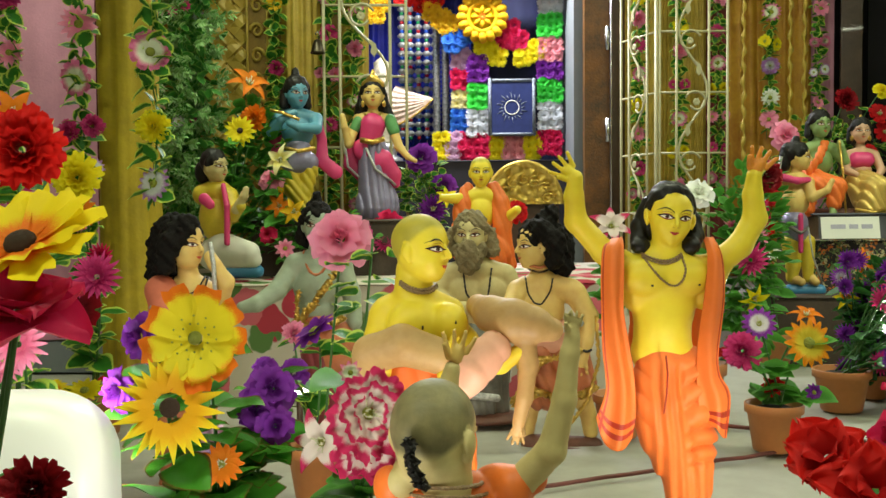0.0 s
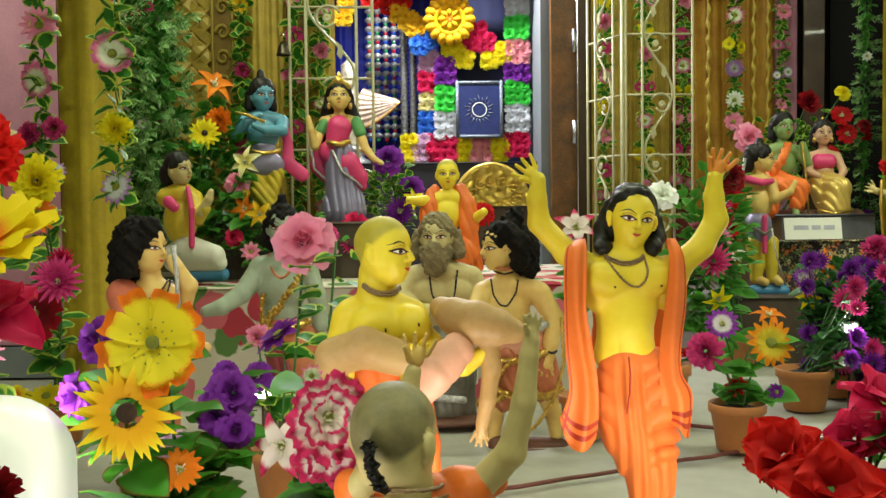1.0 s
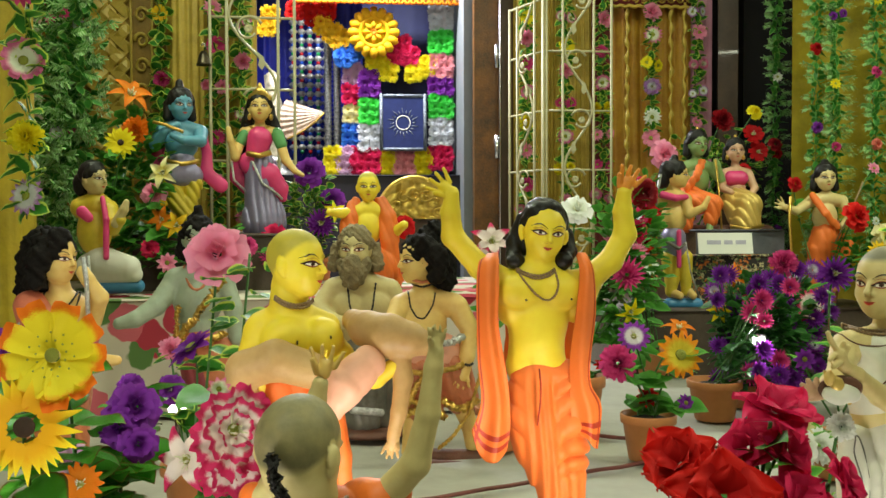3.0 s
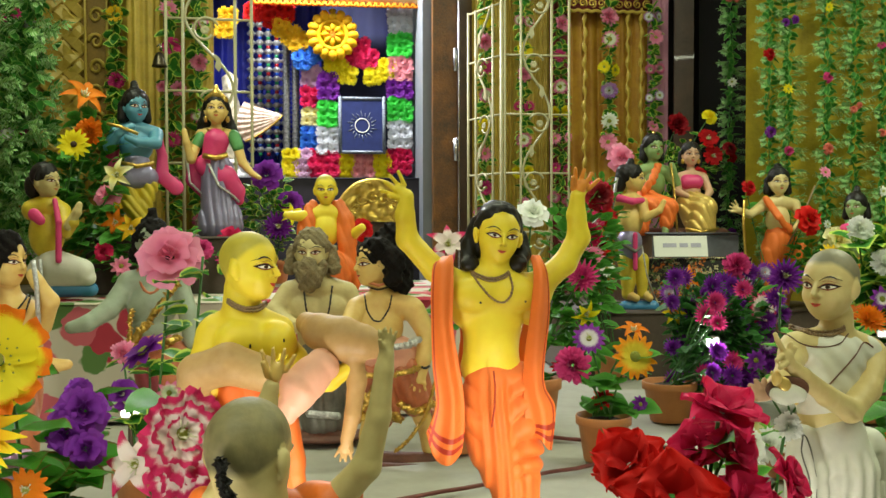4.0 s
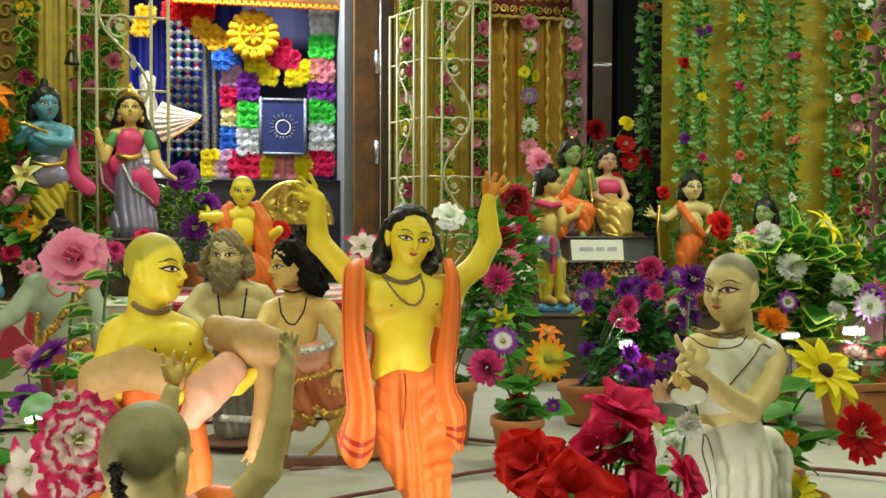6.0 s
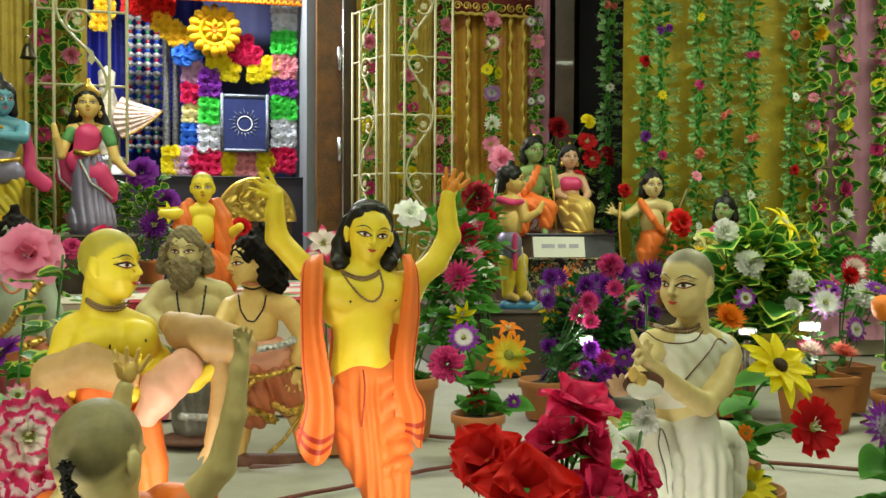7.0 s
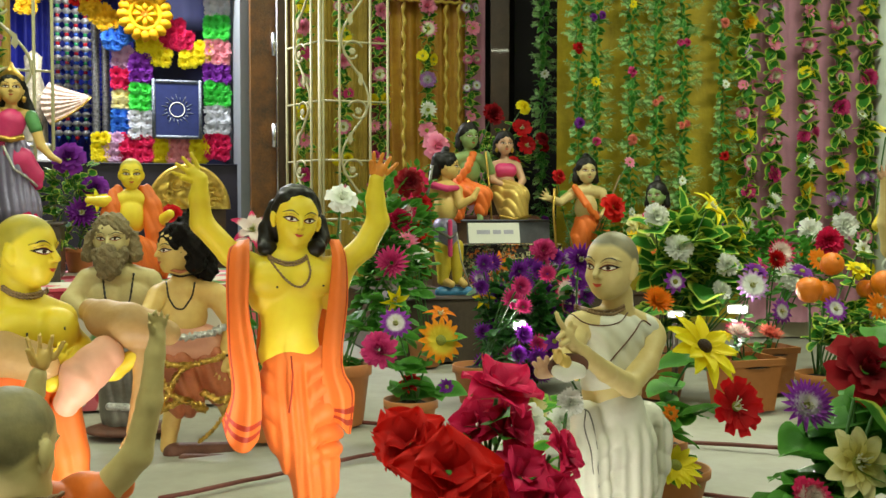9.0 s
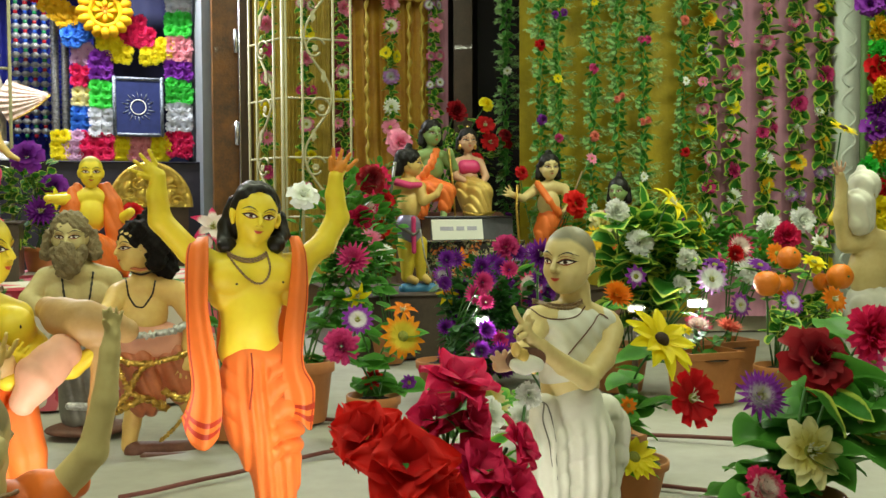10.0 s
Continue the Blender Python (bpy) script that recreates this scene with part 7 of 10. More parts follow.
f.chain(WHITE_CLOTH, (0.065, 0.02, 0.36, 0.1025), (0.085, 0.02, 0.113, 0.1025), (0.09, 0.02, -0.185, 0.0915))
f.ripple(WHITE_CLOTH, 0.004, 150, 40, 2)
f.ell(BASE_BROWN, (0.091, 0.02, -0.26), (0.1464, 0.1098, 0.0256))
f.done("clay_statue", (3.302, 3.4, 0), "whitewashed statue seen from behind raising one arm", "statue", "")

# flowers, leaves, garlands
PETALS = {}
for key, inner, outer, e0, e1 in (
    ("yellow", (0.82, 0.66, 0.01), (0.85, 0.74, 0.02), 0.3, 0.7), ("yellow_orange", (0.86, 0.72, 0.03), (0.82, 0.18, 0.01), 0.62, 0.70),
    ("amber", (0.72, 0.40, 0.01), (0.82, 0.52, 0.02), 0.2, 0.6), ("orange", (0.75, 0.22, 0.01), (0.80, 0.20, 0.01), 0.3, 0.7),
    ("orange_yellow", (0.75, 0.60, 0.05), (0.82, 0.28, 0.01), 0.35, 0.6), ("red", (0.40, 0.005, 0.008), (0.55, 0.008, 0.012), 0.2, 0.7),
    ("scarlet", (0.46, 0.007, 0.008), (0.72, 0.017, 0.012), 0.2, 0.7), ("crimson", (0.52, 0.010, 0.07), (0.80, 0.026, 0.13), 0.2, 0.7),
    ("dark_red", (0.15, 0.004, 0.01), (0.32, 0.008, 0.015), 0.3, 0.7), ("pink", (0.82, 0.22, 0.38), (0.86, 0.32, 0.48), 0.2, 0.7),
    ("magenta", (0.50, 0.03, 0.16), (0.66, 0.06, 0.24), 0.2, 0.7), ("crimson_white", (0.82, 0.70, 0.66), (0.62, 0.03, 0.13), 0.50, 0.62),
    ("white_pink", (0.75, 0.78, 0.60), (0.72, 0.18, 0.36), 0.40, 0.62), ("purple", (0.14, 0.015, 0.24), (0.22, 0.03, 0.36), 0.2, 0.7),
    ("purple_white", (0.75, 0.72, 0.75), (0.26, 0.04, 0.38), 0.30, 0.46), ("lilac_white", (0.72, 0.74, 0.72), (0.46, 0.22, 0.55), 0.44, 0.62),
    ("white", (0.80, 0.84, 0.72), (0.92, 0.92, 0.90), 0.2, 0.6), ("cream", (0.72, 0.62, 0.16), (0.80, 0.74, 0.40), 0.2, 0.6),
    ("gold", (0.80, 0.42, 0.01), (0.86, 0.66, 0.02), 0.25, 0.55), ("yellow_red", (0.78, 0.18, 0.01), (0.82, 0.62, 0.01), 0.22, 0.40), ("coral", (0.70, 0.16, 0.12), (0.78, 0.22, 0.16), 0.2, 0.7),
    ("neon_green", (0.04, 0.55, 0.04), (0.08, 0.70, 0.10), 0.2, 0.7), ("blue", (0.02, 0.10, 0.55), (0.05, 0.22, 0.72), 0.2, 0.7),
    ("rose_pink", (0.75, 0.25, 0.30), (0.82, 0.34, 0.38), 0.2, 0.7), ("mauve", (0.62, 0.34, 0.55), (0.72, 0.46, 0.66), 0.2, 0.7), ("silver_white", (0.60, 0.62, 0.66), (0.70, 0.72, 0.76), 0.2, 0.7)):
    PETALS[key] = petal_mat(key + "_petal", inner, outer, e0, e1)
LEAVES = {
    "green": petal_mat("green_leaf", (0.055, 0.21, 0.025), (0.10, 0.32, 0.045), 0.2, 0.9, 0.4),
    "dark": petal_mat("dark_leaf", (0.025, 0.10, 0.02), (0.05, 0.17, 0.035), 0.2, 0.9, 0.4),
    "edged": petal_mat("yellow_edged_leaf", (0.045, 0.20, 0.025), (0.50, 0.64, 0.10), 0.60, 0.72, 0.4),
    "bright": petal_mat("bright_leaf", (0.07, 0.30, 0.03), (0.26, 0.50, 0.06), 0.5, 0.9, 0.4),
    "bronze": petal_mat("bronze_tipped_leaf", (0.065, 0.27, 0.025), (0.16, 0.08, 0.02), 0.78, 0.97, 0.3),
    "rimmed": petal_mat("light_rimmed_leaf", (0.05, 0.22, 0.035), (0.22, 0.46, 0.10), 0.62, 0.80, 0.4),
    "frost": petal_mat("frosted_needle", (0.16, 0.42, 0.08), (0.46, 0.62, 0.34), 0.2, 0.8, 0.5),
}
STEM = mat("green_wire_stem", (0.05, 0.16, 0.03), 0.5, var=0.2)
SEED_DARK = mat("dark_flower_heart", (0.07, 0.03, 0.012), 0.8, var=0.3, scale=120, bump=0.8, bscale=200)
SEED_YELLOW = mat("yellow_green_flower_heart", (0.45, 0.48, 0.06), 0.7, var=0.25, scale=120, bump=0.8, bscale=200)
STAMEN = mat("pale_stamen", (0.70, 0.68, 0.45), 0.6, var=0.1)
TERRACOTTA = mat("terracotta_plastic", (0.52, 0.20, 0.06), 0.55, var=0.12, scale=6, bump=0.1)
SOIL = mat("dark_potting_soil", (0.03, 0.02, 0.012), 0.9, var=0.3, bump=0.8)
ORANGE_PEEL = mat("orange_peel", (0.80, 0.20, 0.005), 0.4, var=0.08, scale=30, bump=0.3, bscale=160)


def with_along(me, along):
    a = me.attributes.new("along", "FLOAT", "POINT")
    a.data.foreach_set("value", along)
    return me


def petal(ln, wd, base, lift, curl, tip, a0, rnd, nl=6, nw=4, ruffle=0.0, z0=0.0, cup=0.15):
    """One petal, laid out along angle a0: length, width, root radius, rise, curl, pointedness."""
    v, f, al = [], [], []
    ca, sa = math.cos(a0), math.sin(a0)
    ph = rnd.uniform(0, 6)
    for i in range(nl + 1):
        t = i / nl
        w = wd * (math.sin(math.pi * min(t ** (0.75 - 0.25 * tip) * 0.93 + 0.05, 1)) ** (0.55 + 0.5 * tip) if tip >= 0 else (0.35 + 0.65 * t ** 0.6) * (1 if t < 0.9 else 0.82))
        r = base + ln * t * math.cos(lift + curl * t)
        z = z0 + ln * t * math.sin(lift + curl * t)
        for j in range(nw + 1):
            u = 2 * j / nw - 1
            zz = z + cup * w * u * u + ruffle * ln * t * math.sin(5 * u + ph + 3 * t)
            x, y = r - ruffle * ln * 0.4 * t * math.cos(4 * u + ph), w * u
            v.append((x * ca - y * sa, x * sa + y * ca, zz))
            al.append(0.95 * min(ln, 0.86) * min(1.0, t + 0.12 * abs(u) * t))
    for i in range(nl):
        for j in range(nw):
            p = i * (nw + 1) + j
            f.append((p, p + nw + 1, p + nw + 2, p + 1))
    return v, f, al


def blossom_mesh(kind, color, seed):
    rnd = random.Random(hash_of(kind, color, seed))
    P = []
    tau = 2 * math.pi
    if kind == "gerbera":
        for lay, (n, ln, lf) in enumerate(((15, 0.84, 0.10), (13, 0.66, 0.26))):
            for i in range(n):
                P.append(petal(ln * rnd.uniform(0.93, 1.05), 0.16, 0.14, lf + rnd.uniform(-0.08, 0.08), -0.12, 0.1, tau * (i + 0.5 * lay) / n + rnd.uniform(-0.05, 0.05), rnd, ruffle=0.02))
    elif kind == "broad":
        for lay, (n, ln, lf) in enumerate(((9, 0.86, 0.08), (8, 0.70, 0.25))):
            for i in range(n):
                P.append(petal(ln * rnd.uniform(0.93, 1.05), 0.27, 0.12, lf + rnd.uniform(-0.08, 0.08), 0.05, -1, tau * (i + 0.5 * lay) / n + rnd.uniform(-0.05, 0.05), rnd, ruffle=0.06, cup=0.25))
    elif kind == "round":
        for lay, (n, ln, lf) in enumerate(((9, 0.86, 0.06), (8, 0.70, 0.22), (6, 0.42, 0.5))):
            for i in range(n):
                P.append(petal(ln * rnd.uniform(0.95, 1.04), 0.25 if lay < 2 else 0.12, 0.12, lf + rnd.uniform(-0.06, 0.06), -0.05, 0.0, tau * (i + 0.5 * lay) / n + rnd.uniform(-0.05, 0.05), rnd, nl=8, nw=6, ruffle=0.02, cup=0.35))
    elif kind == "sunflower":
        for lay, (n, ln, lf) in enumerate(((18, 0.72, 0.08), (16, 0.62, 0.30))):
            for i in range(n):
                P.append(petal(ln * rnd.uniform(0.9, 1.06), 0.11, 0.27, lf + rnd.uniform(-0.1, 0.1), -0.1, 0.9, tau * (i + 0.5 * lay) / n + rnd.uniform(-0.05, 0.05), rnd, nw=2))
    elif kind == "sunbroad":
        for lay, (n, ln, lf) in enumerate(((9, 0.86, 0.06), (8, 0.72, 0.28))):
            for i in range(n):
                P.append(petal(ln * rnd.uniform(0.92, 1.05), 0.19, 0.16, lf + rnd.uniform(-0.1, 0.1), -0.15, 0.45, tau * (i + 0.5 * lay) / n + rnd.uniform(-0.06, 0.06), rnd, nl=8, nw=6, ruffle=0.03, cup=0.3))
    elif kind == "lily":
        for lay in (0, 1):
            for i in range(3):
                P.append(petal(1.0 * rnd.uniform(0.93, 1.05), 0.26 - 0.04 * lay, 0.04, 0.85 - 0.12 * lay, -0.75, 0.7, tau * (i + 0.5 * lay) / 3 + rnd.uniform(-0.1, 0.1), rnd, nl=8, ruffle=0.03, cup=0.4))
    elif kind == "rose":
        for lay, (n, ln, wd, lf, b, z) in enumerate(((6, 0.86, 0.46, 0.25, 0.16, 0.0), (5, 0.72, 0.42, 0.65, 0.14, 0.05), (5, 0.58, 0.36, 1.0, 0.13, 0.08), (4, 0.46, 0.28, 1.3, 0.10, 0.12), (3, 0.40, 0.2, 1.5, 0.04, 0.16))):
            for i in range(n):
                P.append(petal(ln * rnd.uniform(0.92, 1.06), wd, b, lf + rnd.uniform(-0.1, 0.1), -0.45 if lay < 3 else 0.1, -1, tau * (i + 0.37 * lay) / n + rnd.uniform(-0.1, 0.1), rnd, ruffle=0.07, z0=z, cup=0.35))
    elif kind == "poppy":
        for lay, (n, ln, wd, lf) in enumerate(((5, 1.0, 0.56, 0.28), (4, 0.82, 0.50, 0.70), (3, 0.55, 0.34, 1.1))):
            for i in range(n):
                P.append(petal(ln * rnd.uniform(0.88, 1.08), wd, 0.06, lf + rnd.uniform(-0.2, 0.2), -0.3, 0.55, tau * (i + 0.4 * lay) / n + rnd.uniform(-0.2, 0.2), rnd, nl=9, nw=8, ruffle=0.12, z0=0.04 * lay, cup=0.3))
    elif kind == "carnation":
        for lay, (n, ln, lf) in enumerate(((11, 0.92, 0.05), (10, 0.84, 0.35), (9, 0.74, 0.65), (8, 0.62, 0.95), (6, 0.5, 1.3))):
            for i in range(n):
                P.append(petal(ln * rnd.uniform(0.9, 1.08), 0.24, 0.08, lf + rnd.uniform(-0.15, 0.15), 0.1, -1, tau * (i + 0.4 * lay) / n + rnd.uniform(-0.1, 0.1), rnd, nl=4, nw=4, ruffle=0.14, cup=0.1))
    elif kind == "peony":
        for lay, (n, ln, lf, wd) in enumerate(((8, 0.95, 0.10, 0.44), (7, 0.72, 0.38, 0.40), (5, 0.44, 0.62, 0.26))):
            for i in range(n):
                v, f, al = petal(ln * rnd.uniform(0.88, 1.08), wd, 0.07, lf + rnd.uniform(-0.15, 0.15), 0.05, -1, tau * (i + 0.4 * lay) / n + rnd.uniform(-0.1, 0.1), rnd, nl=8, nw=8, ruffle=0.11, cup=0.12)
                # fringed rim
                v = [(x * (1 + 0.05 * ((k * 7) % 3 - 1) * (k >= 63)), y * (1 + 0.05 * ((k * 7) % 3 - 1) * (k >= 63)), z) for k, (x, y, z) in enumerate(v)]
                P.append((v, f, [0.86 * ((k // 9) / 8) ** 1.7 + 0.06 * ((k * 5) % 3 - 1) * (k >= 36) for k in range(len(v))]))
    elif kind == "mum":
        for lay, (n, ln, lf) in enumerate(((18, 0.9, 0.0), (16, 0.82, 0.25), (14, 0.7, 0.55), (11, 0.55, 0.9))):
            for i in range(n):
                P.append(petal(ln * rnd.uniform(0.9, 1.05), 0.10, 0.1, lf + rnd.uniform(-0.08, 0.08), 0.25, 0.4, tau * (i + 0.5 * lay) / n, rnd, nl=4, nw=2, cup=0.5))
    elif kind == "cosmos":
        for lay, (n, ln, lf) in enumerate(((9, 0.88, 0.1), (7, 0.6, 0.5))):
            for i in range(n):
                P.append(petal(ln * rnd.uniform(0.9, 1.05), 0.24, 0.1, lf + rnd.uniform(-0.1, 0.1), -0.1, 0.25, tau * (i + 0.5 * lay) / n, rnd, nl=4, nw=2, cup=0.3))
    elif kind == "pom":
        for lay, (n, ln, lf) in enumerate(((7, 0.98, 0.1), (6, 0.8, 0.6), (5, 0.6, 1.05))):
            for i in range(n):
                P.append(petal(ln * rnd.uniform(0.9, 1.08), 0.40, 0.05, lf, -0.1, -1, tau * (i + 0.4 * lay) / n, rnd, nl=3, nw=4, ruffle=0.12, cup=0.15))
    V, F, A = [], [], []
    for v, f, al in P:
        o = len(V)
        V += v
        F += [tuple(i + o for i in q) for q in f]
        A += al
    return with_along(mesh_of(kind + "_petals", V, F, [PETALS[color]]), A)


def hash_of(*k):
    n = 7
    for c in "|".join(str(q) for q in k):
        n = (n * 131 + ord(c)) % 1000003
    return n


HEART = {}
v, f = lathe([(0.30, 0.0), (0.29, 0.07), (0.22, 0.13), (0.10, 0.16), (0.001, 0.165)], 18)
HEART["dark"] = mesh_of("flower_heart", v, f, [SEED_DARK])
HEART["small"] = mesh_of("flower_heart", [(x * 0.62, y * 0.62, z) for x, y, z in v], f, [SEED_DARK])
HEART["yellow"] = mesh_of("flower_heart", [(x * 0.75, y * 0.75, z) for x, y, z in v], f, [SEED_YELLOW])
rnd = random.Random(9)
pc = [lathe([(0.17, 0.02), (0.15, 0.09), (0.001, 0.12)], 12)]
for i in range(22):
    a, r = rnd.uniform(0, 6.28), rnd.uniform(0.08, 0.36)
    tp = Vector((r * math.cos(a), r * math.sin(a), rnd.uniform(0.18, 0.34)))
    pc.append((*tube([(0.1 * math.cos(a), 0.1 * math.sin(a), 0.05), tp], [0.012, 0.02], 5), 1))
v, f, mi = join(pc)
HEART["stamen"] = mesh_of("flower_heart", v, f, [SEED_YELLOW, STAMEN], True, mi)
HEART["dots"] = mesh_of("flower_heart", *join([lathe([(0.13, 0.10), (0.1, 0.17), (0.001, 0.19)], 12)] + [([(r * math.cos(a) + 0.022 * math.cos(g), r * math.sin(a) + 0.022 * math.sin(g), 0.12 + 0.10 * r) for g in np.linspace(0, 6.28, 7)[:-1]] + [(r * math.cos(a), r * math.sin(a), 0.16 + 0.10 * r)], [(j, (j + 1) % 6, 6) for j in range(6)], 1) for r, a in [(0.26 if i % 2 else 0.40, 6.283 * i / 22) for i in range(22)]])[:2], [SEED_YELLOW])
BLOSSOMS = {}
DEFAULT_HEART = {"gerbera": "yellow", "broad": "stamen", "round": "stamen", "sunflower": "dark", "lily": "stamen", "cosmos": "yellow"}


def blossom(parent, kind, color, at, d, face=(0, -1, 0.3), heart=None, seed=0):
    """One blossom, a part of its plant or garland; its heart is a piece of it."""
    key = (kind, color, seed % 3)
    if key not in BLOSSOMS:
        BLOSSOMS[key] = blossom_mesh(*key)
    q = Vector(face).normalized().to_track_quat("Z", "Y").to_matrix().to_4x4()
    m = Matrix.Translation(at) @ q @ Matrix.Rotation(seed * 1.7, 4, "Z") @ Matrix.Scale(d * 0.56, 4)
    ob = part("flower", BLOSSOMS[key], parent, m=m)
    h = heart or DEFAULT_HEART.get(kind)
    if h:
        part("flower_heart", HEART[h], ob)
    return ob


def leaf_verts(rnd, ln, wd, droop=0.3, n=6):
    """Folded, pointed leaf along +x, with the rim's share of the width as its tint value."""
    v, f, al = [], [], []
    for i in range(n + 1):
        t = i / n
        w = wd * math.sin(math.pi * (0.04 + 0.94 * t) ** 0.85) ** 0.8
        for j in range(5):
            u = (j - 2) / 2
            v.append((ln * t, w * u, 0.25 * w * abs(u) - droop * ln * t * t + 0.03 * ln * math.sin(9 * t + u)))
            al.append(min(1.0, max(abs(u) * 0.92, (t - 0.72) * 3.2)))
    for i in range(n):
        for j in range(4):
            p = i * 5 + j
            f.append((p, p + 5, p + 6, p + 1))
    return v, f, al


LEAF_MESH = {}


def leaf_mesh(style, k):
    if (style, k) not in LEAF_MESH:
        v, f, al = leaf_verts(random.Random(k), 1.0, (0.40 if style == "edged" else 0.33) + 0.06 * k, 0.15 + 0.12 * k, 8)
        LEAF_MESH[(style, k)] = with_along(mesh_of("leaf", v, f, [LEAVES[style]]), al)
    return LEAF_MESH[(style, k)]


def leaf(parent, style, at, ln, way, rnd, name="leaf"):
    x = Vector(way).normalized()
    y = Vector((0, 0, 1)).cross(x)
    y = y.normalized() if y.length > 0.05 else Vector((1, 0, 0))
    r = Matrix((x, y, x.cross(y))).transposed().to_4x4()
    m = Matrix.Translation(at) @ r @ Matrix.Rotation(rnd.uniform(-0.6, 0.6), 4, "X") @ Matrix.Scale(ln, 4)
    return part(name, leaf_mesh(style, rnd.randrange(3)), parent, m=m)


def foliage(name, rnd, spots, size, style, slim=1.0):
    """Many small leaves in one mesh."""
    V, F, A = [], [], []
    for p, w in spots:
        v, f, al = leaf_verts(rnd, size * rnd.uniform(0.7, 1.25), slim * size * rnd.uniform(0.26, 0.38), rnd.uniform(0, 0.4), 4)
        x = Vector(w).normalized()
        y = Vector((0.1, 0, 1)).cross(x).normalized()
        r = Matrix((x, y, x.cross(y))).transposed() @ Matrix.Rotation(rnd.uniform(-0.9, 0.9), 3, "X")
        o = len(V)
        V += [Vector(p) + r @ Vector(q) for q in v]
        F += [tuple(i + o for i in q) for q in f]
        A += al
    return with_along(mesh_of(name, V, F, [LEAVES[style]]), A)


def pot_mesh(r, h, square=False):
    if square:
        prof = [(0.001, 0.004), (r * 0.80, 0.0), (r * 0.98, h * 0.86), (r * 1.06, h * 0.87), (r * 1.08, h), (r * 0.98, h), (r * 0.94, h * 0.88), (0.001, h * 0.86)]
        v, f = lathe(prof, 4)
        c = math.sqrt(2)
        v = [((x * math.cos(0.785) - y * math.sin(0.785)) * c * 0.9, (x * math.sin(0.785) + y * math.cos(0.785)) * c * 0.75, z) for x, y, z in v]
        return mesh_of("pot", v, f, [TERRACOTTA], False)
    prof = [(0.001, 0.004), (r * 0.66, 0.0), (r * 0.70, 0.004), (r * 0.90, h * 0.80), (r * 0.99, h * 0.81), (r * 1.0, h * 0.98), (r * 0.98, h), (r * 0.93, h * 0.99), (r * 0.90, h * 0.86), (0.001, h * 0.84)]
    return mesh_of("pot", *lathe(prof, 32), [TERRACOTTA])


def plant(at, pot, flowers, label, style="green", leaves=5, size=0.07, height=None, bush=0, seed=0, group="flower pots", fill=None):
    """Artificial plant: pot (radius, height, square), wire stems, leaves, blossoms (kind, colour, place, width, face, heart)."""
    rnd = random.Random(seed + 100)
    root = thing("potted_plant" if pot else "artificial_plant", at, label, "plant", group)
    o = Vector(at)
    top = 0.0
    if pot:
        part("pot", pot_mesh(*pot), root, "terracotta coloured pot")
        top = pot[1] * 0.84
        part("soil", mesh_of("soil", *lathe([(pot[0] * 0.88, top), (pot[0] * 0.5, top + 0.012), (0.001, top + 0.016)], 16), [SOIL]), root)
    for n, fl in enumerate(flowers):
        kind, color, pl, d = fl[:4]
        face = fl[4] if len(fl) > 4 else (rnd.uniform(-0.3, 0.3), -1, rnd.uniform(0.1, 0.6))
        p = Vector(pl) - o
        blossom(root, kind, color, p, d, face, fl[5] if len(fl) > 5 else None, seed + n)
        a = Vector((rnd.uniform(-0.3, 0.3) * (pot[0] if pot else 0.05), rnd.uniform(-0.3, 0.3) * (pot[0] if pot else 0.05), top))
        b = p - Vector(face).normalized() * 0.02
        mid = a.lerp(b, 0.55) + Vector((rnd.uniform(-0.03, 0.03), 0.02, 0.10 * (b - a).length)) - Vector(face).normalized() * 0.04
        pts = [(1 - t) ** 2 * a + 2 * t * (1 - t) * mid + t * t * b for t in np.linspace(0, 1, 9)]
        part("stem", mesh_of("stem", *tube(pts, 0.0035, 6), [STEM]), root)
        for k in range(leaves):
            t = rnd.uniform(0.25, 0.95)
            q = (1 - t) ** 2 * a + 2 * t * (1 - t) * mid + t * t * b
            an = rnd.uniform(0, 6.28)
            leaf(root, style, q, size * rnd.uniform(0.75, 1.3), (math.cos(an), math.sin(an) - 0.3, rnd.uniform(-0.1, 0.7)), rnd)
    if bush:
        c, rad = fill
        spots = []
        for _ in range(bush):
            d = Vector((rnd.gauss(0, 1), rnd.gauss(0, 1), rnd.gauss(0, 1))).normalized() * rnd.uniform(0.25, 1.0)
            spots.append((Vector(c) - o + Vector((d.x * rad[0], d.y * rad[1], d.z * rad[2])), (d.x, d.y - 0.4, d.z * 0.6 + 0.15)))
        tagged(part("foliage", foliage("foliage", rnd, spots, size * 0.8, style, 1.5 if style == "edged" else 1.1), root), kind="stuff")
    return root


